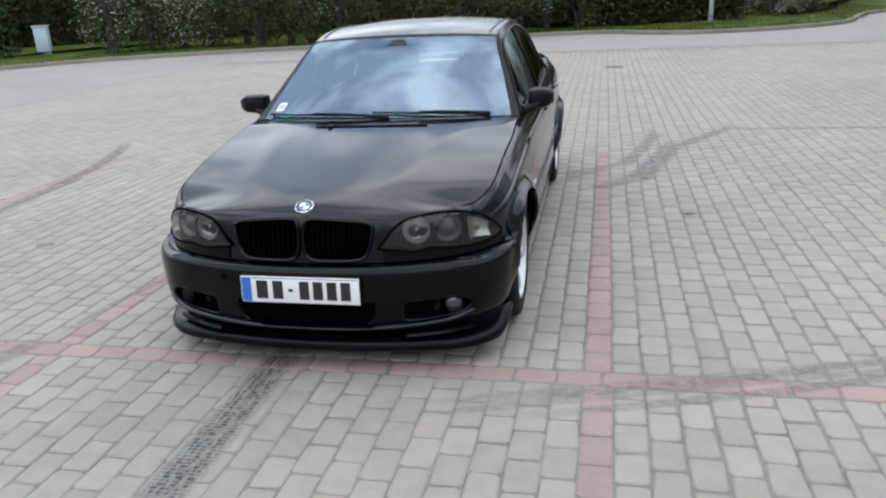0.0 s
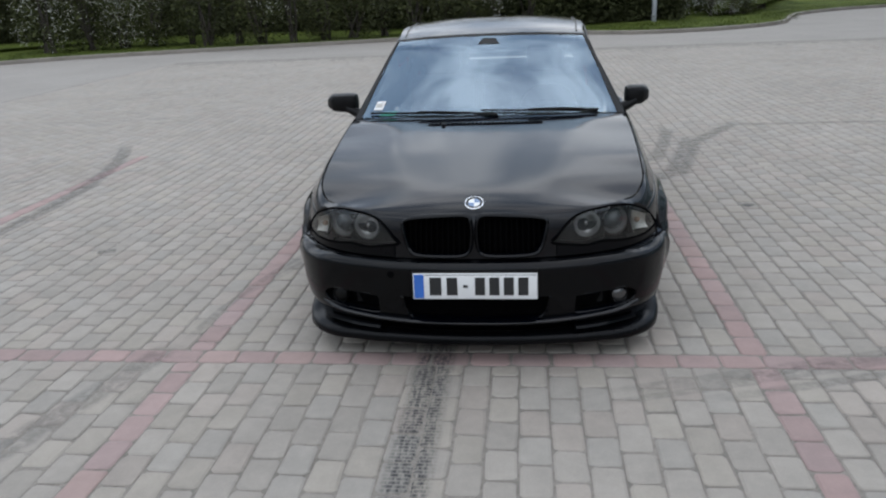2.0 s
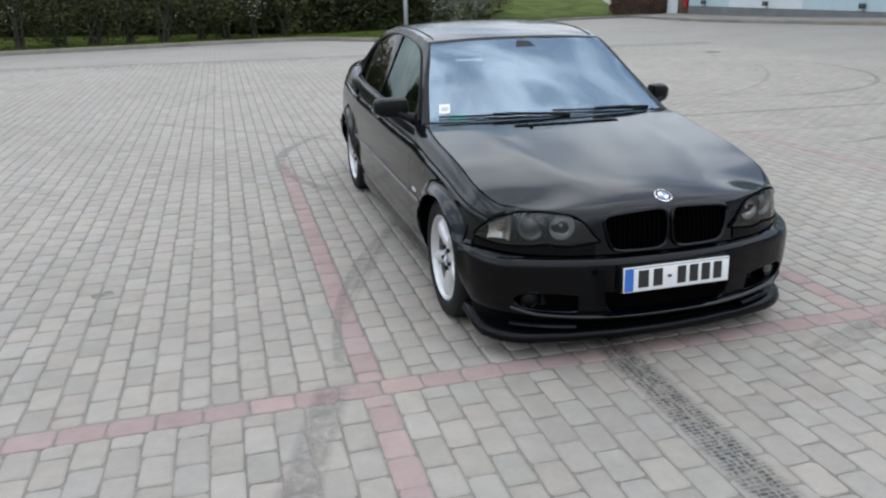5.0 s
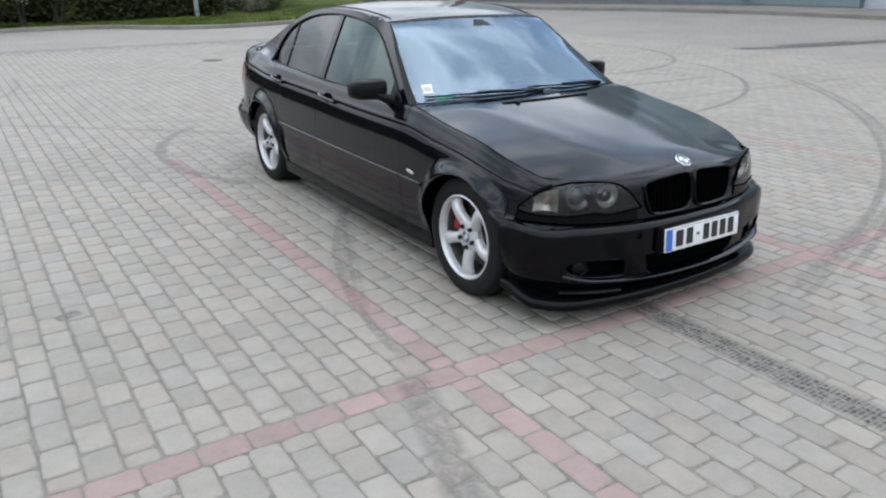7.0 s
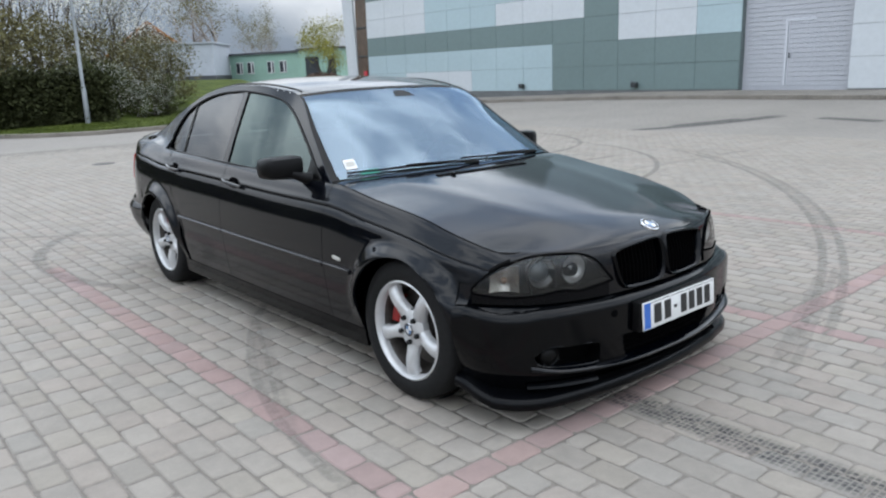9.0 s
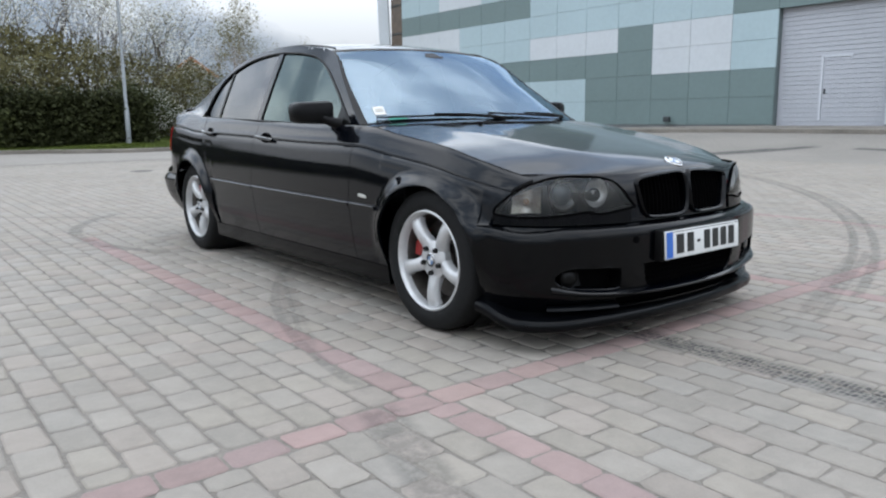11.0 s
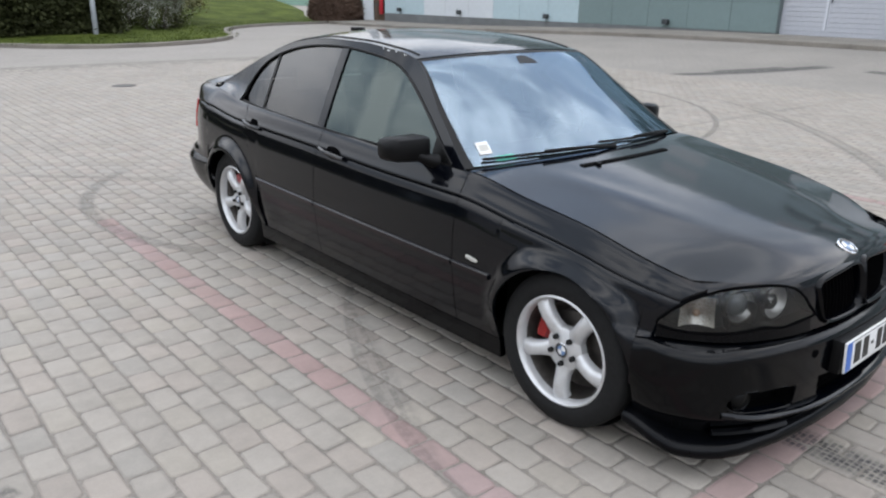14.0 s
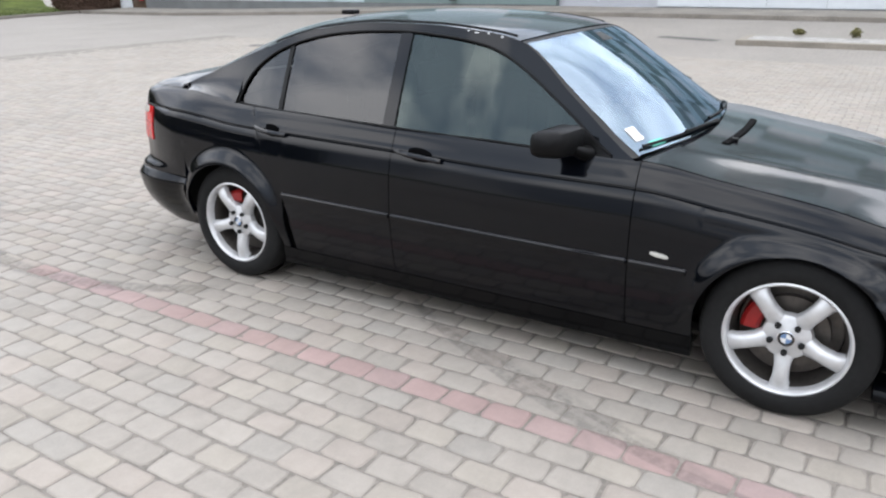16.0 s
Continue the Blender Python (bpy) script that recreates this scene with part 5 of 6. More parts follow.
# nose panel behind lamps and grilles
lamp_lo = curve_through([(0.34, 0.555), (0.42, 0.546), (0.51, 0.536), (0.59, 0.545), (0.66, 0.537), (0.75, 0.530), (0.85, 0.527), (0.95, 0.532), (1.0, 0.540)])
lamp_hi = curve_through([(0.34, 0.560), (0.37, 0.588), (0.41, 0.634), (0.47, 0.667), (0.55, 0.679), (0.64, 0.682), (0.72, 0.678), (0.795, 0.664), (0.90, 0.630), (0.96, 0.592), (1.0, 0.556)])
LAMP_A, LAMP_B = u_of_x(0.335), u_of_y(-1.745)


def under_lamp(u, z):
    s = (abs(u) - LAMP_A) / (LAMP_B - LAMP_A)
    return 0 < s < 1 and lamp_lo(0.34 + 0.66 * s) < z < lamp_hi(0.34 + 0.66 * s)


KIDNEY = round_loop([(0.013, 0.600), (0.017, 0.652), (0.040, 0.678), (0.15, 0.675), (0.27, 0.665), (0.309, 0.651), (0.309, 0.625), (0.292, 0.560), (0.272, 0.526), (0.236, 0.514), (0.12, 0.511), (0.05, 0.516), (0.022, 0.538)], 5)
nose_u, nose_z = steps(-u_of_y(-1.715), u_of_y(-1.715), 313), steps(0.496, 0.690, 62)
rows = [[ut(u, z, -0.0005 - 0.004 * smooth(0.62, 0.56, z)) for z in nose_z] for u in nose_u]


def nose_hole(i, j):
    u, z = (nose_u[i] + nose_u[i + 1]) / 2, (nose_z[j] + nose_z[j + 1]) / 2
    return under_lamp(u, z) or inside(KIDNEY, abs(float(np.interp(abs(u), PU, PX))), z)


sheet("nose_panel", rows, M_PAINT, car, "", 0.0, skip=nose_hole)
rows = [[bump_pt(u, 0.4885, -0.004), bump_pt(u, 0.4915, -0.016), ut(u, 0.495, -0.045), ut(u, 0.498, -0.085)] for u in steps(-bump_u, bump_u, 81)]
sheet("bumper_shelf", rows, M_BUMPER, bumper, "", 0.0)

# grilles: a smooth dark rim round a deep opening with upright fins
for side in (-1, 1):
    sec = [(0.013, -0.004), (0.010, 0.008), (0.004, 0.013), (-0.002, 0.010), (-0.005, 0.0), (-0.006, -0.05)]
    verts, faces = [], []
    loop, n, m = KIDNEY, len(sec), len(KIDNEY)
    for k, p in enumerate(loop):
        d = loop[(k + 1) % m] - loop[k - 1]
        nrm = Vector((d.y, -d.x)).normalized()
        if nrm.dot(p - Vector((0.16, 0.595))) < 0:
            nrm = -nrm
        for grow, out in sec:
            q = p + nrm * grow
            verts.append(ut(side * u_of_x(max(q.x, 0.001)), min(q.y, 0.6885), out))
    for k in range(m):
        for j in range(n - 1):
            a, b = k * n + j, ((k + 1) % m) * n + j
            faces.append((a, b, b + 1, a + 1))
    grille = part("kidney_grille", mesh_of("kidney_grille", verts, faces, M_BUMPER, 60), car, "gloss black grille with upright slats")
    back = [ut(side * u_of_x(p.x), p.y, -0.05) for p in loop]
    part("backing", mesh_of("backing", back, [tuple(range(m))], M_VOID, 0), grille)
    for k in range(1, 12):
        x = 0.018 + 0.29 * k / 12
        column = [z for z in steps(0.505, 0.69, 75) if inside(KIDNEY, x, z)]
        zb_, zt_ = column[0], column[-1]
        fin = [ut(side * u_of_x(x + w), z, o) for z in (zb_, (zb_ + zt_) / 2, zt_) for w, o in ((-0.002, -0.045), (-0.002, -0.014), (0.002, -0.014), (0.002, -0.045))]
        part("slat", mesh_of("slat", fin, [(r * 4 + j, r * 4 + j + 1, r * 4 + j + 5, r * 4 + j + 4) for r in range(2) for j in range(3)], M_GRILLE, 0), grille)

# round badge on the nose
badge_c, badge_n = Vector((0, -1.99, 0.7165)), Vector((0, -0.46, 0.888))
turn = badge_n.to_track_quat("X", "Z").to_matrix().to_4x4()


def roundel(radius, parent, name="badge", at=None):
    v, f = lathe([(0.0, radius), (0.005, radius * 0.97), (0.006, radius * 0.90), (0.004, radius * 0.88)], 32)
    if at is not None:
        ring = part(name, mesh_of(name, v, f, M_CHROME), parent, "round badge with a blue and white centre")
        ring.matrix_basis = at
        v, f = lathe([(0.0035, radius * 0.89), (0.0045, radius * 0.62), (0.005, 0.0)], 32)
        centre = part("badge_centre", mesh_of("badge_centre", v, f, [M_BLACKINK, M_PALEBLUE, M_WHITE], 0, [(0 if j == 0 else 1 + (k // 8) % 2) for k in range(32) for j in range(2)]), parent)
        centre.matrix_basis = at
        return ring
    ring = part(name, mesh_of(name, v, f, M_CHROME), parent, "round badge with a blue and white centre")
    v, f = lathe([(0.0035, radius * 0.89), (0.0045, radius * 0.62)], 32)
    part("dark_band", mesh_of("dark_band", v, f, M_BLACKINK), ring)
    for q in range(4):
        pts = [(0.005, 0.0, 0.0)] + [(0.005, radius * 0.62 * math.cos(a), radius * 0.62 * math.sin(a)) for a in steps(q * math.pi / 2, (q + 1) * math.pi / 2, 9)]
        part("quarter", mesh_of("quarter", pts, [tuple(range(len(pts)))], M_WHITE if q % 2 else M_PALEBLUE, 0), ring)
    return ring


roundel(0.0405, car).matrix_basis = Matrix.Translation(badge_c) @ turn

# headlamps
for side in (-1, 1):
    ua, ub = LAMP_A, LAMP_B
    span = ub - ua

    def lamp_pt(s, k, lift):
        q = 0.34 + 0.66 * s
        lo, hi = lamp_lo(q), lamp_hi(q)
        return ut(side * (ua + span * s), lo + (hi - lo) * k, lift)

    lamp = part("headlamp", mesh_of("headlamp", [lamp_pt(s, k, -0.05) for s in steps(0, 1, 24) for k in steps(0, 1, 7)], grid_faces(24, 7), M_HOUSING), car, "smoked headlamp with twin round lenses and a clear indicator")
    edge = [(s, 0) for s in steps(0, 1, 24)] + [(1, k) for k in steps(0.2, 0.8, 4)] + [(s, 1) for s in steps(1, 0, 24)] + [(0, k) for k in steps(0.8, 0.2, 4)]
    verts = [lamp_pt(s, k, 0.004) for s, k in edge] + [lamp_pt(s, k, -0.052) for s, k in edge]
    n = len(edge)
    part("lamp_wall", mesh_of("lamp_wall", verts, [(a, (a + 1) % n, n + (a + 1) % n, n + a) for a in range(n)], M_TRIM), lamp)
    rows = [[lamp_pt(s, k, 0.004) for k in steps(0, 1, 7)] for s in steps(0, 1, 24)]
    seal = [lamp_pt(s, k, 0.0035) for s, k in edge]
    part("lamp_seal", mesh_of("lamp_seal", *tube(seal + seal[:1], 0.0052, 6), M_GRILLE), lamp, "black rubber seal")
    under = [[ut(side * u, zf, 0.0025) for zf in (0.4985, (0.4985 + lo_) / 2, lo_)] for u, lo_ in ((ua + span * s, lamp_lo(0.34 + 0.66 * s) - 0.001) for s in steps(0.03, 1.0, 30))]
    sheet("under_trim", under, M_LIP, lamp, "black trim strip under the lamp", 0.0, flip=side < 0)
    cover = sheet("cover", rows, M_COVER, lamp, "", 0.0, flip=side < 0)
    cover.visible_shadow = False
    for s, k, r, beam in ((0.275, 0.56, 0.060, "high"), (0.515, 0.53, 0.062, "low")):
        c = lamp_pt(s, k, -0.034)
        d = (lamp_pt(s, k, 0.03) - c).normalized()
        d = (d + Vector((0, -0.8, 0.1))).normalized()
        m = Matrix.Translation(c) @ d.to_track_quat("X", "Z").to_matrix().to_4x4()
        v, f = lathe([(-0.02, r * 0.9), (0.010, r * 1.04), (0.014, r * 1.0), (0.012, r * 0.95)], 32)
        ring = part("lamp_ring", mesh_of("lamp_ring", v, f, M_DISC if beam == "low" else M_HOUSING), lamp, "thin dull ring")
        ring.matrix_basis = m
        if beam == "low":
            v, f = lathe([(0.010, r * 0.94), (-0.006, r * 0.72), (-0.010, r * 0.66)], 32)
            part("lamp_collar", mesh_of("lamp_collar", v, f, M_REFLECTOR), lamp).matrix_basis = m
            v, f = lathe([(-0.012, r * 0.70), (-0.002, r * 0.68), (0.006, r * 0.60), (0.014, r * 0.36), (0.018, r * 0.15), (0.019, 0.0)], 32)
            part("lens", mesh_of("lens", v, f, M_LENS), lamp, "clear projector lens").matrix_basis = m
        else:
            v, f = lathe([(0.010, r * 0.95), (-0.004, r * 0.8), (-0.014, r * 0.55), (-0.020, r * 0.25), (-0.021, r * 0.12)], 32)
            part("reflector", mesh_of("reflector", v, f, M_REFLECTOR, 60), lamp, "bright bowl reflector").matrix_basis = m
            v, f = lathe([(-0.021, r * 0.15), (-0.004, r * 0.16), (0.002, r * 0.1), (0.003, 0.0)], 16)
            part("bulb", mesh_of("bulb", v, f, M_CHROME), lamp).matrix_basis = m
    v, f = [], []
    for i, s in enumerate(steps(0.68, 0.89, 15)):
        for k in steps(0.12, 0.84, 9):
            bowl = 1 - ((i - 7) / 7) ** 2 * 0.75 - ((k - 0.5) / 0.38) ** 2 * 0.25
            v.append(lamp_pt(s, k, -0.004 - 0.043 * bowl))
    v = [p + Vector((0, -0.0022 * (k % 2), 0)) for k, p in enumerate(v)]
    part("indicator", mesh_of("indicator", v, grid_faces(15, 9), M_INDICATOR, 60), lamp, "silver indicator reflector")
    c = lamp_pt(0.79, 0.5, -0.024)
    bm = bmesh.new()
    bmesh.ops.create_uvsphere(bm, u_segments=12, v_segments=8, radius=0.013, matrix=Matrix.Translation(c))
    bm_part("bulb", bm, M_AMBER, lamp)
    div = [[lamp_pt(0.585 + 0.05 * k, k, o) for k in steps(0.0, 1, 5)] for o in (-0.05, -0.002)]
    sheet("divider", div, M_TRIM, lamp)

# bonnet
hood_z = curve_through([(-2.028, 0.689), (-2.018, 0.699), (-2.0, 0.7095), (-1.96, 0.724), (-1.88, 0.745), (-1.7, 0.775), (-1.4, 0.822), (-1.1, 0.865), (-0.95, 0.886), (-0.86, 0.899)])


# the line along which the bonnet meets the wing
corner = ut(u_of_x(0.715), 0.669, 0.001)
rim_pts = [corner] + [shell(u_of_y(y), 1.0) + Vector((-0.007, 0, 0.002)) for y in steps(-1.87, -0.6, 60)]
RIM_X, RIM_Y, RIM_Z = ([p[k] for p in rim_pts] for k in range(3))


def hood_point(s, q):
    """s: 0 at the nose, 1 at the windscreen; q: -1 to 1 across."""
    back = -0.86 + 0.10 * q * q
    nose = ut(u_of_x(0.715 * abs(q)), 0.689 - 0.02 * abs(q) ** 5, 0.001)
    front = nose.y
    y = front + (back - front) * s
    yc = -2.028 + (-0.86 + 2.028) * s
    edge_x, ze = float(np.interp(y, RIM_Y, RIM_X)), float(np.interp(y, RIM_Y, RIM_Z))
    zc = hood_z(yc)
    k = abs(q) ** 2.6
    zc = 0.689 + (zc - 0.689) * (1 - 0.3 * abs(q) ** 2 * smooth(0.25, 0.0, s))
    crease = 0.004 * math.exp(-(((abs(q) - (0.42 + 0.25 * s)) / 0.11) ** 2)) * smooth(0.02, 0.25, s) * smooth(1.0, 0.7, s)
    return Vector((q * edge_x, y, zc + (ze - zc) * k + crease))


rows = [[hood_point(s, q) for q in steps(-1, 1, 61)] for s in [0, 0.01, 0.025, 0.05, 0.08] + steps(0.11, 1, 34)]
bonnet = sheet("bonnet", rows, M_PAINT, car, "dusty black bonnet reflecting the sky", 0.02, lambda p: Vector((0, 0, -1)), flip=True)
grill_rows = [[hood_point(at, x / 0.745) + Vector((0, 0, rise)) for at, rise in ((0.868, 0.0005), (0.872, 0.004), (0.894, 0.004), (0.898, 0.0005))] for x in steps(-0.30, 0.30, 30)]
vent = sheet("washer_vent", grill_rows, M_GRILLE, car, "slotted black air vent", 0.006, lambda p: Vector((0, 0, -1)))
for k in range(28):
    x = -0.29 + 0.58 * k / 27
    foot, head = hood_point(0.874, x / 0.745), hood_point(0.896, x / 0.745)
    part("vent_rib", mesh_of("vent_rib", *tube([foot + Vector((0, 0, 0.0042)), head + Vector((0, 0, 0.0042))], 0.0026, 4), M_PLASTIC), vent)
bm_part("washer_jet", box_mesh(-0.235, -0.215, -1.016, -0.985, 0.876, 0.889, 0.003), M_PLASTIC, bonnet)

# flanks


def wing_foot(y):
    if y < -1.745:
        return lamp_hi(0.34 + 0.66 * (u_of_y(y) - LAMP_A) / (LAMP_B - LAMP_A)) + 0.003
    return 0.494 if y < AXLE_F - ARCH_R else arch(y, AXLE_F, SILL)


for side in (-1, 1):
    fender = panel("front_wing", side, arch_steps(-1.89, DOOR_F - GAP, AXLE_F), wing_foot, None, 22, M_PAINT, car)
    d1 = panel("front_door", side, steps(DOOR_F + GAP, DOOR_B - GAP, 30), lambda y: SILL, None, 24, M_PAINT, car)
    d2 = panel("rear_door", side, steps(DOOR_B + GAP, DOOR_R, 18) + steps(DOOR_R + 0.012, 1.205, 10), lambda y: SILL if y <= DOOR_R else rear_cut(y) + GAP, None, 24, M_PAINT, car)
    quarter_lo = lambda y: 0.515 if y > AXLE_R + ARCH_R else arch(y, AXLE_R, SILL)
    ys = [y for y in arch_steps(DOOR_R + 2 * GAP, 2.19, AXLE_R)]
    quarter = panel("rear_wing", side, ys, quarter_lo, lambda y: (min(rear_cut(y) - GAP, top_z(y)) if y < 1.21 else top_z(y)), 24, M_PAINT, car)
    panel("sill", side, steps(AXLE_F + 0.325, AXLE_R - 0.325, 24), lambda y: 0.142, lambda y: SILL - 0.004, 8, M_BUMPER, car, flange=0.03, lift=0.001)
    # rub strip
    for y0, y1, host in ((-1.0, DOOR_F - 2 * GAP, fender), (DOOR_F + 2 * GAP, DOOR_B - 2 * GAP, d1), (DOOR_B + 2 * GAP, 0.985, d2)):
        rows = []
        for y in [y0] + steps(y0 + 0.004, y1 - 0.004, 16) + [y1]:
            zc = 0.502 + 0.018 * (y + 1) / 2
            end = 0.35 if y < y0 + 0.001 or y > y1 - 0.001 else 1.0
            rows.append([shell(side * u_of_y(y), t_of(zc + dz * end, y), o * end - 0.003 * (end < 1)) for dz, o in ((-0.014, -0.002), (-0.012, 0.008), (0.005, 0.010), (0.0115, 0.0035), (0.013, -0.002))])
        strip = sheet("rub_strip", rows, M_PAINT, host, "", 0.0)
        # grey tube paints in the sky highlight on the strip's upper edge
        part("worn_edge", mesh_of("worn_edge", *tube([r[3] for r in rows], 0.0022, 5), M_STRIP), strip, "thin grey edge painted as a sky highlight")
    # side marker
    rows = []
    for y in steps(-0.93, -0.858, 14):
        tall = max(1 - (abs(y + 0.894) / 0.036) ** 4, 0.03) ** 0.5
        rows.append([shell(side * u_of_y(y), t_of(0.551 + 0.12 * (y + 0.9) + dz * tall, y), o * tall) for dz, o in ((-0.0085, -0.002), (-0.007, 0.006), (0.0, 0.008), (0.007, 0.006), (0.0085, -0.002))])
    sheet("side_marker", rows, M_CLEARLENS, fender, "milky white side marker lamp", 0.004, inward_y)
    # handles: a bar over a black patch that paints the scoop's shade
    for y0, y1, z0, z1, host in ((0.07, 0.30, 0.793, 0.815, d1), (0.955, 1.15, 0.818, 0.84, d2)):
        rows = []
        for y in steps(y0 + 0.05, y1 - 0.06, 10):
            s = (y - y0) / (y1 - y0)
            h = 0.027 * math.sqrt(max(1 - ((s - 0.48) / 0.30) ** 2, 0.02))
            zc = z0 + (z1 - z0) * s + 0.004
            rows.append([shell(side * u_of_y(y), t_of(zc + h * a, y), 0.004) for a in steps(-1, 1, 6)])
        sheet("scoop_shade", rows, M_VOID, host)
        bar = [shell(side * u_of_y(y), t_of(z0 + (z1 - z0) * (y - y0) / (y1 - y0), y), 0.012 + 0.02 * math.sin(math.pi * (y - y0) / (y1 - y0)) ** 0.6) for y in steps(y0, y1, 12)]
        part("door_handle", mesh_of("door_handle", *tube(bar, 0.011, 8), M_PAINT), host)
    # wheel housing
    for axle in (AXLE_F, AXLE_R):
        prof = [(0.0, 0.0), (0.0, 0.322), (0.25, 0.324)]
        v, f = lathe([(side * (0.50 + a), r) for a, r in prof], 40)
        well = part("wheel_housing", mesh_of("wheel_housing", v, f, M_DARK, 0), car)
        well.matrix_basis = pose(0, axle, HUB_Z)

# rear bumper, tail, boot
rb = u_of_y(1.6935)
us2 = [rb + (2 * LENGTH - 2 * rb) * k / 60 for k in range(61)]


def round_rear(v, t, lift=0.0):
    return shell(v, t, lift) if v <= LENGTH else shell(-(2 * LENGTH - v), t, lift)


def rear_ut(v, z, lift=0.0):
    y = float(np.interp(v if v <= LENGTH else 2 * LENGTH - v, PU, PY))
    return round_rear(v, t_of(z, y), lift)


def rear_lift(v):
    y = float(np.interp(v if v <= LENGTH else 2 * LENGTH - v, PU, PY))
    return 0.004 + 0.022 * smooth(1.70, 2.0, y)


rear_sec = [(0.20, -0.075), (0.22, -0.062), (0.26, -0.040), (0.32, -0.018), (0.38, -0.004), (0.44, 0.004), (0.462, 0.006), (0.474, 0.005), (0.482, 0.0), (0.500, -0.014), (0.514, -0.024), (0.522, -0.036)]
rows = [[rear_ut(v, z, rear_lift(v) + o) for z, o in rear_sec] for v in us2]
sheet("rear_bumper", rows, M_BUMPER, car, "satin black rear bumper", 0.02, inward_y)
rows = [[rear_ut(v, z) for z in steps(0.50, 0.93, 14)] for v in [u_of_y(2.195) + (2 * LENGTH - 2 * u_of_y(2.195)) * k / 30 for k in range(31)]]
sheet("tail_panel", rows, M_PAINT, car, "", 0.0)
for side in (-1, 1):
    rows = [[ut(side * u, z, 0.006) for z in steps(0.68, 0.862, 8)] for u in steps(u_of_y(2.02), u_of_y(2.27), 14)]
    tail = sheet("tail_lamp", rows, M_TAIL, car, "red tail lamp", 0.012, inward_y)
    rows = [[ut(side * u, z, 0.009) for z in steps(0.826, 0.862, 4)] for u in steps(u_of_y(2.08), u_of_y(2.26), 12)]
    sheet("upper_lens", rows, M_CLEARLENS, tail, "", 0.006, inward_y)

# ---- cabin ----
win_top = curve_through([(-0.70, 0.86), (-0.62, 0.905), (-0.40, 1.055), (-0.15, 1.205), (-0.02, 1.258), (0.15, 1.287), (0.42, 1.305), (0.60, 1.300), (0.80, 1.282), (1.0, 1.240), (1.12, 1.198), (1.22, 1.14), (1.30, 1.065), (1.345, 0.98), (1.36, 0.93)])
rail = curve_through([(-0.745, 0.878), (-0.70, 0.905), (-0.45, 1.083), (-0.17, 1.278), (0.0, 1.312), (0.3, 1.336), (0.55, 1.338), (0.9, 1.302), (1.0, 1.278), (1.15, 1.230), (1.3, 1.178), (1.45, 1.124), (1.6, 1.068), (1.72, 1.024), (1.80, 0.992)])
pinch = curve_through([(-0.75, 0.022), (-0.4, 0.034), (-0.15, 0.040), (0.1, 0.012), (0.4, 0.0), (0.9, 0.010), (1.15, 0.02), (1.3, 0.035), (1.45, 0.054), (1.6, 0.074), (1.72, 0.083), (1.85, 0.086)])


def cabin(y, z, side, lift=0.0):
    d = max(z - 0.885, -0.03)
    return Vector((side * (0.795 - pinch(y) - 0.40 * d - 0.10 * d * d + lift), y, z))


def belt(y):
    return top_z(y) - 0.006


def cabin_sheet(name, side, ys, lo, hi, nt, mat, parent, label="", lift=0.0, flange=0.0):
    rows = [[cabin(y, lo(y) + (hi(y) - lo(y)) * j / (nt - 1), side, lift) for j in range(nt)] for y in ys]
    return sheet(name, rows, mat, parent, label, flange, lambda p: Vector((-p.x, 0, 0)), flip=side < 0)


cab = empty("cabin_shell")
cab.parent = car
for side in (-1, 1):
    ys = steps(-0.744, -0.60, 12) + steps(-0.58, 1.36, 70)
    cabin_sheet("window_surround", side, ys, lambda y: max(win_top(y), belt(y)) if y > -0.655 else belt(y), rail, 6, M_PAINT, cab, flange=0.016)
    rows = []
    for y in steps(1.36, 1.80, 18):
        foot = shell(side * u_of_y(y), 1.0, 0.001)
        col = []
        for j in range(13):
            k = (j / 12) ** 1.5
            p = cabin(y, foot.z + (rail(y) - foot.z) * k, side)
            if j == 0:
                gap_x, gap_y = foot.x - p.x, foot.y - p.y
            col.append(p + Vector((gap_x, gap_y, 0)) * (1 - k) ** 5)
        rows.append(col)
    sheet("rear_pillar", rows, M_PAINT, cab, "", 0.0, flip=side < 0)
    # seal round the windows
    seal = [cabin(y, max(win_top(y), belt(y) + 0.006), side, 0.004) for y in steps(-0.652, 1.357, 60)]
    seal += [cabin(y, belt(y) + 0.006, side, 0.006) for y in steps(1.35, -0.652, 30)]
    part("window_seal", mesh_of("window_seal", *tube(seal + seal[:1], 0.0055, 6), M_TRIM), cab)
    cabin_sheet("centre_pillar", side, steps(0.350, 0.412, 5), belt, win_top, 6, M_PAINT, cab, "gloss black centre pillar", 0.001, 0.01)
    cabin_sheet("front_side_window", side, steps(-0.63, 0.354, 26), belt, lambda y: max(win_top(y), belt(y) + 0.001), 8, M_SIDEGLASS, cab, "", -0.008)
    cabin_sheet("rear_side_window", side, steps(0.408, 1.04, 20), belt, win_top, 8, M_TINT, cab, "dark tinted glass", -0.006)
    cabin_sheet("rear_quarter_window", side, steps(1.055, 1.355, 14), belt, lambda y: max(win_top(y), belt(y) + 0.001), 8, M_TINT, cab, "dark tinted glass", -0.006)
    cabin_sheet("window_divider", side, [1.035, 1.047, 1.06], belt, win_top, 5, M_TRIM, cab, "", 0.0)
    cabin_sheet("mirror_triangle", side, steps(-0.66, -0.50, 8), belt, lambda y: max(win_top(y), belt(y) + 0.001), 5, M_TRIM, cab, "", 0.002)

ws_c = (Vector((0, -0.868, 0.896)), Vector((0, -0.243, 1.303)))


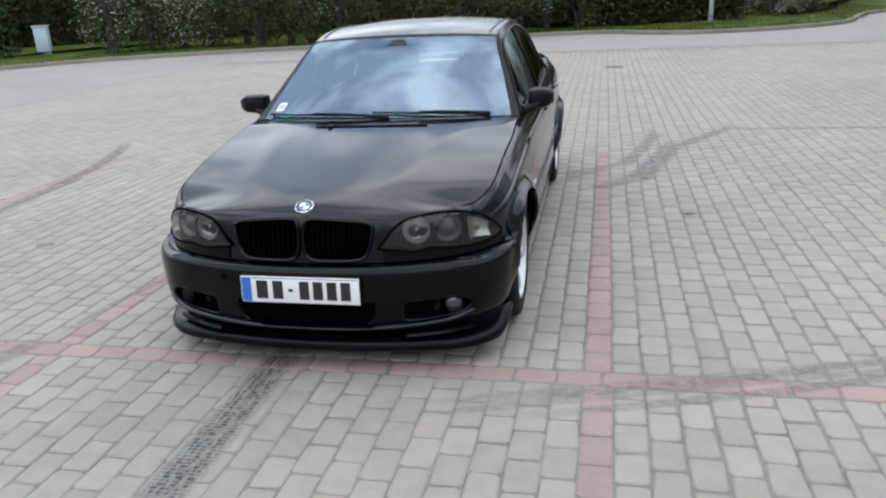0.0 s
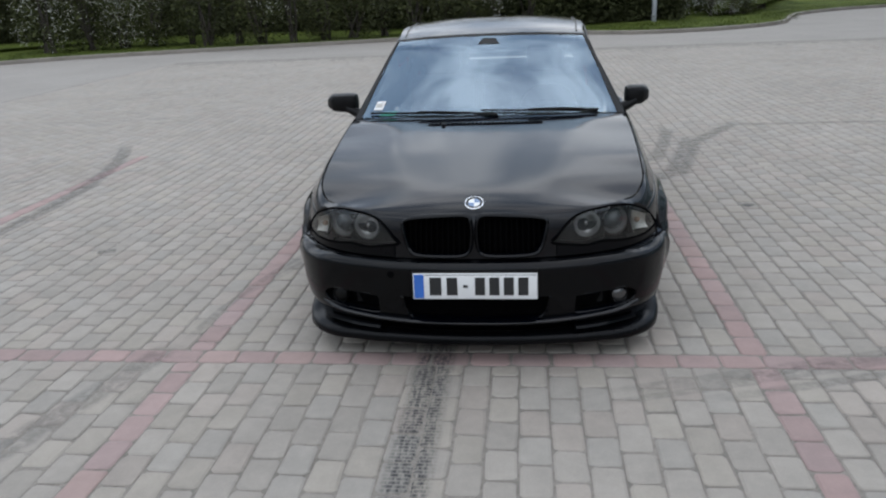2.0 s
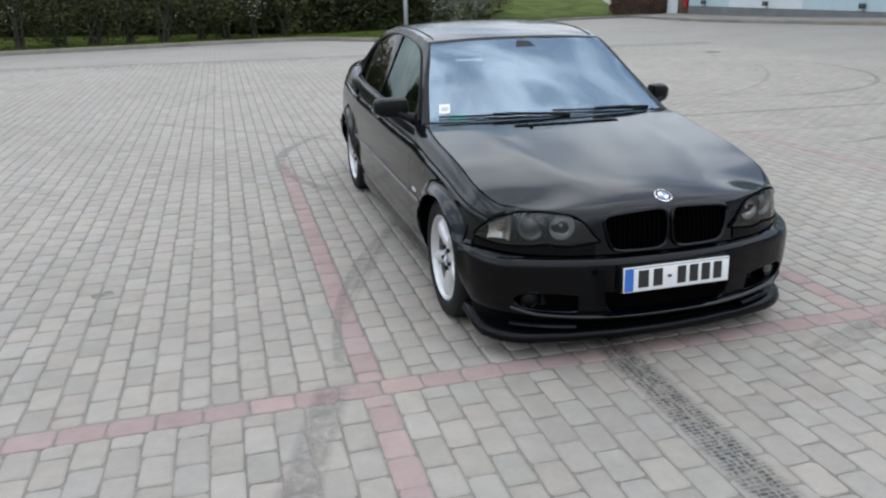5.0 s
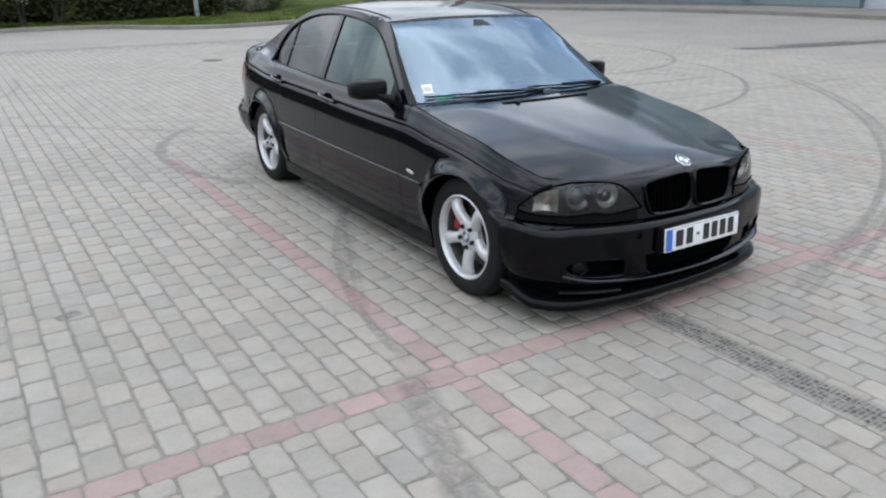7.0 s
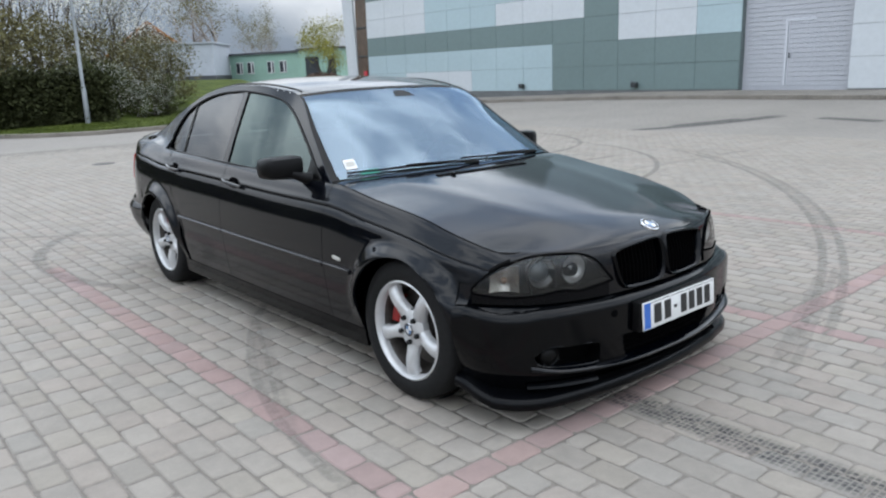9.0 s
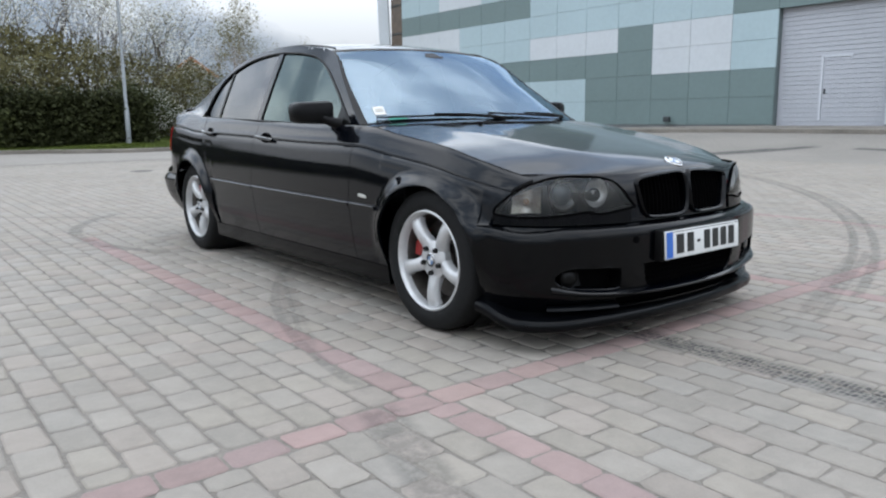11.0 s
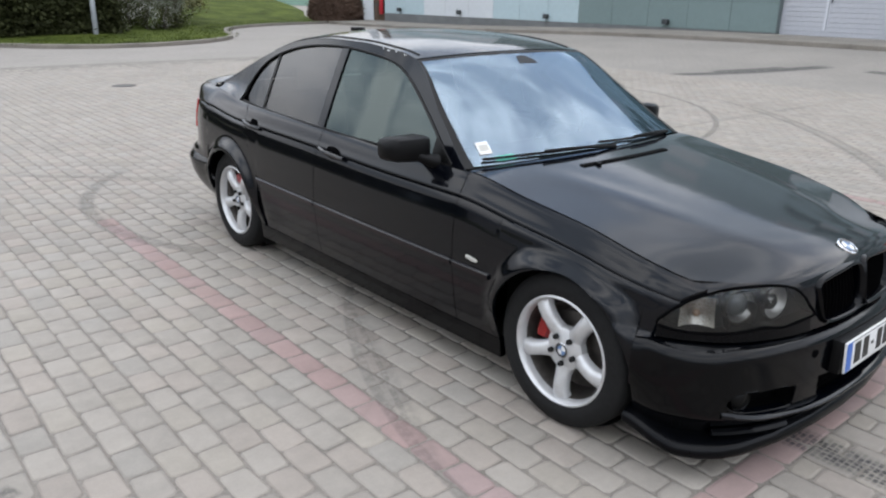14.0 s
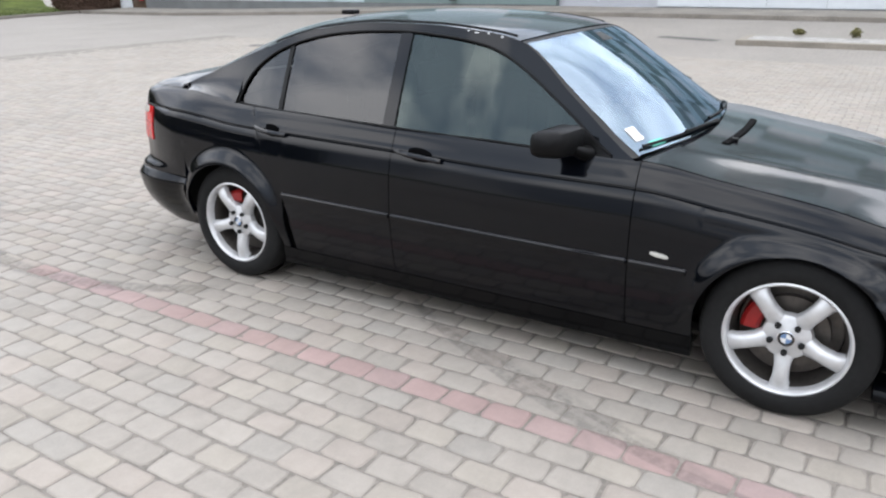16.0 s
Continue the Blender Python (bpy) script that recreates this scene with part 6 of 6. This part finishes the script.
def screen(s, q, lift=0.0):
    """s: 0 at the foot, 1 at the roof; q: -1 to 1 across."""
    c = ws_c[0].lerp(ws_c[1], s) + Vector((0, -0.5, 0.85)) * 0.022 * 4 * s * (1 - s)
    y = -0.735 + (-0.165 + 0.735) * s
    e = cabin(y, rail(y) - 0.004, 1)
    k = abs(q) ** 2.2
    return Vector((q * e.x, c.y + (e.y - c.y) * k, c.z + (e.z - c.z) * k)) + Vector((0, -0.55, 0.8)) * lift


rows = [[screen(s, q * (0.945 + 0.035 * s)) for q in steps(-1, 1, 40)] for s in steps(0.012, 0.975, 18)]
sheet("windscreen", rows, M_GLASS, cab, "windscreen reflecting a cloudy sky", 0.0, flip=True)
for side in (-1, 1):
    rows = [[screen(s, side * q, 0.0012) for q in (0.941 + 0.035 * s, 0.97 + 0.01 * s, 0.998)] for s in steps(0.0, 0.99, 16)]
    sheet("screen_band", rows, M_TRIM, cab, "black edge of the windscreen", 0.0, flip=side > 0)
rows = [[screen(s, q, 0.0012) for q in steps(-0.985, 0.985, 30)] for s in (0.968, 0.98, 0.995)]
sheet("screen_band", rows, M_TRIM, cab, "black edge of the windscreen", 0.0, flip=True)
rows = [[screen(s, 0.09 * q * (1.25 - 0.6 * k), 0.0015) for q in steps(-1, 1, 8)] for k, s in enumerate(steps(0.845, 0.935, 2))]
sheet("sensor_patch", rows, M_TRIM, cab, "", 0.0)
sticker = [[screen(s, q, 0.003) for q in steps(-0.875, -0.80, 3)] for s in steps(0.10, 0.20, 3)]
stick = sheet("permit_sticker", sticker, M_WHITE, car, "small white permit sticker", 0.0)
rows = [[screen(s, q, 0.005) for q in steps(-0.865, -0.81, 2)] for s in steps(0.125, 0.175, 2)]
sheet("sticker_print", rows, M_CLEARLENS, stick)
M_TEAL = material("teal_paper", (0.1, 0.5, 0.38), 0.6, vary=0.1)
rows = [[screen(s, q, 0.002) for q in steps(-0.80, -0.68, 3)] for s in steps(0.035, 0.075, 3)]
sheet("teal_card", rows, M_TEAL, cab)

roof_z = curve_through([(-0.24, 1.304), (-0.1, 1.332), (0.15, 1.361), (0.5, 1.375), (0.8, 1.365), (1.1, 1.330), (1.32, 1.285)])


def roof_point(s, q):
    k = abs(q) ** 2.4
    yc, ye = -0.232 + (1.30 + 0.232) * s, -0.162 + (1.235 + 0.162) * s
    e = cabin(ye, rail(ye), 1)
    y = yc + (ye - yc) * abs(q) ** 2.2
    return Vector((q * e.x, y, roof_z(yc) + (e.z - roof_z(yc)) * k))


rows = [[roof_point(s, q) for q in steps(-1, 1, 41)] for s in steps(0, 1, 40)]
sheet("roof", rows, M_PAINT, cab, "black roof with chipped paint along its edge", 0.01, lambda p: Vector((0, 0, -1)), flip=True)
for side in (-1, 1):
    gutter = [roof_point(s, side * 0.93) + Vector((0, 0, 0.001)) for s in steps(0.03, 0.97, 24)]
    part("roof_strip", mesh_of("roof_strip", *tube(gutter, 0.005, 6), M_TRIM), cab)


def back_light(s, q):
    c = Vector((0, 1.302, 1.285)).lerp(Vector((0, 1.83, 1.028)), s) + Vector((0, 0.5, 0.8)) * 0.03 * 4 * s * (1 - s)
    y = 1.237 + (1.79 - 1.237) * s
    e = cabin(y, rail(y) - 0.002, 1)
    k = abs(q) ** 2.2
    return Vector((q * e.x, c.y + (e.y - c.y) * k, c.z + (e.z - c.z) * k))


rows = [[back_light(s, q) for q in steps(-0.9, 0.9, 31)] for s in steps(0, 0.97, 14)]
sheet("rear_window", rows, M_TINT, cab, "dark tinted rear window", 0.0, flip=True)
for side in (-1, 1):
    rows = [[back_light(s, side * q) + Vector((0, 0.002, 0.003)) for q in (0.895, 0.95, 1.0)] for s in steps(0, 1, 14)]
    sheet("rear_window_frame", rows, M_PAINT, cab, "", 0.0, flip=side > 0)


def deck_point(s, q):
    a = abs(q)
    ua, ub = u_of_y(1.80), LENGTH
    fy = 1.826 - 0.036 * a**2.2
    f = Vector((a * (0.795 - pinch(1.79)), fy, 1.032 - 0.040 * a * a))
    b = shell(ub + (ua - ub) * a, 1.0) + Vector((0, 0, 0.003))
    p = f.lerp(b, s) + Vector((0, 0, 0.032 * math.sin(math.pi * s) ** 0.8 * (1 - a**3)))
    return Vector((math.copysign(p.x, q) if q else 0.0, p.y, p.z))


rows = [[deck_point(s, q) for q in steps(-1, 1, 41)] for s in steps(0, 1, 16)]
sheet("boot_lid", rows, M_PAINT, car, "", 0.014, lambda p: Vector((0, 0, -1)), flip=True)
for y0, ln, drop in ((-0.085, 0.012, 0.004), (-0.02, 0.008, 0.002), (0.03, 0.018, 0.006), (0.075, 0.006, 0.003)):
    rows = [[cabin(y0 + ln * a, rail(y0) - drop - 0.004 * b, -1, 0.0016) for b in (0, 0.4, 1)] for a in (0, 0.6, 1)]
    sheet("paint_chip", rows, M_WHITE, cab, "white chip in the black paint", 0.0)
bm = box_mesh(-0.03, 0.03, 1.13, 1.22, 1.335, 1.36, 0.008)
bm_part("aerial_base", bm, M_PLASTIC, cab)

# wipers
for x0, x1 in ((-0.645, -0.03), (-0.03, 0.52)):
    blade = [screen(0.052 - 0.032 * (k / 11), (x0 + (x1 - x0) * k / 11) / 0.73, 0.012) for k in range(12)]
    w = part("wiper", mesh_of("wiper", *tube(blade, 0.006, 6), M_PLASTIC), car, "black windscreen wiper")
    a = blade[5]
    pivot = Vector((x1 + 0.10, -0.868 + 0.13 * ((x1 + 0.10) / 0.73) ** 2, 0.905))
    arm = [pivot, pivot.lerp(a, 0.35) + Vector((0, -0.016, 0.010)), pivot.lerp(a, 0.7) + Vector((0, -0.016, 0.012)), a + Vector((0, -0.006, 0.010))]
    part("wiper_arm", mesh_of("wiper_arm", *tube(arm, 0.011, 6, [0.010, 0.008, 0.006, 0.005]), M_PLASTIC), w)
cowl = [[Vector((q * 0.70, -0.87 + 0.12 * q * q + dy, 0.885 - 0.012 * q * q + dz)) for dy, dz in ((-0.005, -0.01), (0.03, -0.006), (0.07, 0.0))] for q in steps(-1, 1, 21)]
sheet("scuttle", cowl, M_PLASTIC, car, "", 0.0)

# mirrors
for side in (-1, 1):
    bm = bmesh.new()
    out_x = 0.99 if side < 0 else 0.94
    add_box(bm, 0.80, out_x, -0.56, -0.44, 0.884, 1.0, 0.028)
    for v in bm.verts:
        s = (v.co.x - 0.80) / (out_x - 0.80)
        v.co.y += 0.045 * s * s
        v.co.z -= 0.008 * s * (1 if v.co.z > 0.945 else -1)
        if v.co.y < -0.49:
            v.co.x -= 0.018 * s
        v.co.x *= side
    mir = bm_part("wing_mirror", bm, M_PLASTIC, car, "matt black wing mirror")
    bm_part("mirror_glass", box_mesh(*sorted((side * 0.82, side * (out_x - 0.02))), -0.437, -0.428, 0.9, 0.985, 0.003), M_CHROME, mir)
    part("mirror_arm", mesh_of("mirror_arm", *tube([(side * 0.775, -0.56, 0.882), (side * 0.81, -0.55, 0.892), (side * 0.86, -0.53, 0.915)], 0.03, 10, [0.034, 0.027, 0.022]), M_PLASTIC), mir)

# inside: dashboard, wheel, seats, mirror
bm = bmesh.new()
add_box(bm, -0.68, 0.68, -0.76, -0.36, 0.62, 0.875, 0.04)
bm_part("dashboard", bm, M_CABIN, cab)
v, f = lathe([(0.0, 0.17), (0.012, 0.182), (0.0, 0.192), (-0.012, 0.182), (0.0, 0.17)], 32)
sw = part("steering_wheel", mesh_of("steering_wheel", v, f, M_CABIN), car)
sw.matrix_basis = Matrix.Translation((0.36, -0.26, 0.84)) @ Vector((0, 0.9, 0.42)).to_track_quat("X", "Z").to_matrix().to_4x4()
bm_part("wheel_hub", box_mesh(-0.02, 0.02, -0.06, 0.06, -0.17, 0.05, 0.015), M_CABIN, sw)
for x in (-0.36, 0.36):
    for y, h in ((0.22, 1.0), (1.0, 0.98)):
        bm = bmesh.new()
        add_box(bm, x - 0.25, x + 0.25, y - 0.42, y + 0.12, 0.36, 0.54, 0.06)
        add_box(bm, x - 0.24, x + 0.24, y + 0.04, y + 0.18, 0.5, h, 0.06, Matrix.Translation((0, 0.06, 0)) @ Matrix.Rotation(0.0, 4, "X"))
        add_box(bm, x - 0.13, x + 0.13, y + 0.12, y + 0.21, h + 0.01, h + 0.16, 0.04)
        bm_part("car_seat", bm, M_CABIN, cab)
bm_part("inner_mirror", box_mesh(-0.12, 0.12, -0.19, -0.15, 1.215, 1.28, 0.015), M_TRIM, cab)
# floor plates, plus unseen inner boxes that stop light leaking through panel gaps
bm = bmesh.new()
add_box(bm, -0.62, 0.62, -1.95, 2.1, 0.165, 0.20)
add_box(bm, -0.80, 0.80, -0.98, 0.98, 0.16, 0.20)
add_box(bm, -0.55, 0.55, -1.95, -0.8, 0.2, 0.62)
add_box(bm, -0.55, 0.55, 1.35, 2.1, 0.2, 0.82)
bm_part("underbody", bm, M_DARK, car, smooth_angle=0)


def wheel_parts(side, axle):
    w = empty("wheel")
    w.parent = car
    w.matrix_basis = pose(side * 0.748, axle, HUB_Z) @ Matrix.Diagonal((side, 1, 1, 1))
    # tyre
    tyre_prof = [(-0.085, 0.208), (-0.098, 0.225), (-0.103, 0.255), (-0.098, 0.285), (-0.085, 0.300), (-0.06, 0.306), (0.0, 0.308), (0.06, 0.306), (0.083, 0.301), (0.094, 0.291), (0.101, 0.262), (0.103, 0.245), (0.098, 0.228), (0.088, 0.214)]
    v, f = lathe(tyre_prof, 64)
    t = part("tyre", mesh_of("tyre", v, f, M_RUBBER, 50), w)
    v, f = lathe([(0.055, 0.199), (0.0, 0.182), (-0.09, 0.185)], 48)
    part("rim_barrel", mesh_of("rim_barrel", v, f, M_DISC, 50), w, "dull dark steel inner barrel")
    v, f = lathe([(0.084, 0.219), (0.093, 0.219), (0.096, 0.213), (0.092, 0.207), (0.07, 0.203), (0.055, 0.1995)], 64)
    part("rim", mesh_of("rim", v, f, M_ALLOY, 50), w, "silver five-spoke alloy wheel")
    for k in range(5):
        ang = math.radians(-90 + 72 * k)
        rows = []
        for r in (0.035, 0.06, 0.085, 0.11, 0.14, 0.17, 0.19, 0.203):
            half = 0.048 - 0.30 * (r - 0.035) if r < 0.10 else 0.0285 + 0.25 * max(r - 0.165, 0)
            x = 0.062 + 0.022 * smooth(0.05, 0.14, r) - 0.012 * smooth(0.17, 0.205, r)
            sec = [(-half, x - 0.04), (-half * 0.93, x - 0.008), (-half * 0.55, x), (0, x + 0.004), (half * 0.55, x), (half * 0.93, x - 0.008), (half, x - 0.04)]
            rows.append([Vector((xx, r * math.cos(ang) - s * math.sin(ang), r * math.sin(ang) + s * math.cos(ang))) for s, xx in sec])
        sheet("spoke", rows, M_ALLOY, w, "", 0.0, smooth_angle=60)
        a2 = ang
        # solid black plug stands in for the shade inside a bolt hole
        v, f = lathe([(0.052, 0.0), (0.0665, 0.0), (0.0665, 0.0105), (0.052, 0.0115)], 10)
        bolt = part("bolt_hole", mesh_of("bolt_hole", v, f, M_DARK), w)
        bolt.matrix_basis = Matrix.Translation((0.016, 0.056 * math.cos(a2), 0.056 * math.sin(a2)))
    v, f = lathe([(0.03, 0.088), (0.058, 0.084), (0.065, 0.072), (0.068, 0.036), (0.070, 0.033), (0.071, 0.0)], 32)
    part("hub", mesh_of("hub", v, f, M_ALLOY, 40), w)
    roundel(0.031, w, "hub_badge", Matrix.Translation((0.071, 0, 0)))
    v, f = lathe([(-0.03, 0.0), (-0.03, 0.178), (-0.028, 0.178), (-0.028, 0.138), (0.0, 0.138), (0.0, 0.075), (0.03, 0.07), (0.03, 0.0)], 40)
    part("brake_disc", mesh_of("brake_disc", v, f, M_DISC, 30), w)
    rows = []
    back = 1 if axle < 0 else -1
    for a in steps(-0.42, 0.42, 9):
        mid = math.radians(22 if axle < 0 else 75) + a * 0.85
        rows.append([Vector((x, r * math.cos(mid), r * math.sin(mid))) for x, r in ((-0.02, 0.170), (0.03, 0.166), (0.045, 0.152), (0.045, 0.112), (0.03, 0.098), (-0.02, 0.096))])
    sheet("brake_caliper", rows, M_CALIPER, w, "red brake caliper", 0.01, lambda p: Vector((-1, 0, 0)))
    return w


for side in (-1, 1):
    for axle in (AXLE_F, AXLE_R):
        wheel_parts(side, axle)

# ---- paving blocks, one by one ----


def paver_mesh(name, w, h, mats):
    """A block with rounded corners and upper edges, centred, its top at 0."""
    a, b = w / 2 - 0.0033, h / 2 - 0.0033
    rings = []
    for inset, cut, z in ((0.0, 0.012, -0.016), (0.0015, 0.0135, -0.0042), (0.0105, 0.0125, 0.0)):
        x, y = a - inset, b - inset
        rings.append([(x - cut, -y, z), (x, -y + cut, z), (x, y - cut, z), (x - cut, y, z), (-x + cut, y, z), (-x, y - cut, z), (-x, -y + cut, z), (-x + cut, -y, z)])
    verts = [v for r in rings for v in r]
    faces = [(k, (k + 1) % 8, 8 + (k + 1) % 8, 8 + k) for k in range(8)] + [(8 + k, 8 + (k + 1) % 8, 16 + (k + 1) % 8, 16 + k) for k in range(8)]
    faces += [(16, 17, 18, 19), (16, 19, 20, 23), (20, 21, 22, 23)]
    return np.array(verts), faces


def lay_blocks():
    """Centre, size across x and y, and whether red, of every block near by."""
    out = []
    ncol = int(round((X1 - X0) / PW))
    c0 = -62
    row_lo, row_hi = ROW_Y - PW / 2, ROW_Y + PW / 2
    for k in range(ncol):
        c = c0 + k
        x = RED_X0 + (c + 0.5) * PW
        if x > 11.45:
            break
        red_col = c in (-42, -21, 0, 21, 42)
        half = c % 2 == 0
        for start, step, stop in ((row_lo, -1, Y0), (row_hi, 1, Y1)):
            y, n = start, 0
            while (y - stop) * step < 0:
                ln = PLEN / 2 if (n == 0 and half) else PLEN
                y2 = y + step * ln
                mid = (y + y2) / 2
                red = red_col and -8 < mid < 2.52
                out.append((x, mid, PW, ln, red))
                y, n = y2, n + 1
    x = -0.58 - PLEN * 60
    while x < 11.4:
        if x > X0:
            out.append((x + PLEN / 2, ROW_Y, PLEN, PW, True))
        x += PLEN
    return out


def build_paving():
    rng = random.Random(5)
    meshes, joined = {}, {}
    nv = 24
    for x, y, w, h, red in lay_blocks():
        tilt = (rng.gauss(0, 0.006), rng.gauss(0, 0.006), rng.gauss(0, 0.012))
        drop = -abs(rng.gauss(0, 0.0012))
        near = -2.75 < x < 1.25 and -3.55 < y < -2.0
        key = (round(w, 3), round(h, 3), red, rng.randrange(14))
        if key not in meshes:
            v, f = paver_mesh("paver", w, h, None)
            rough = np.array([(rng.gauss(0, 0.0026), rng.gauss(0, 0.0026)) for _ in range(8)])
            v = v.copy()
            for ring in range(3):
                v[ring * 8 : ring * 8 + 8, :2] += rough * (0.6, 1.0, 1.4)[ring]
            v[16:, 2] -= np.array([abs(rng.gauss(0, 0.0012)) for _ in range(8)])
            meshes[key] = (v, f, mesh_of("paver", v, f, M_RED if red else M_GREY, 0))
        v, f, me = meshes[key]
        if near:
            o = new("paving_block", me)
            o.parent = ground
            o.matrix_basis = Matrix.Translation((x, y, drop)) @ Euler(tilt).to_matrix().to_4x4()
        else:
            r = np.array(Euler(tilt).to_matrix())
            joined.setdefault(red, []).append(v @ r.T + np.array((x, y, drop)))
    faces0 = np.array(paver_mesh("p", 1, 1, None)[1])
    for red, blocks in joined.items():
        allv = np.concatenate(blocks)
        n = len(blocks)
        allf = (faces0[None] + (np.arange(n) * nv)[:, None, None]).reshape(-1, 4)
        me = bpy.data.meshes.new("paving_blocks")
        me.vertices.add(len(allv))
        me.vertices.foreach_set("co", allv.ravel())
        me.loops.add(allf.size)
        me.loops.foreach_set("vertex_index", allf.ravel())
        me.polygons.add(len(allf))
        me.polygons.foreach_set("loop_start", np.arange(0, allf.size, 4))
        me.materials.append(M_RED if red else M_GREY)
        me.update(calc_edges=True)
        o = part("red_paving_blocks" if red else "grey_paving_blocks", me, ground)
        o["kind"] = "stuff"


build_paving()
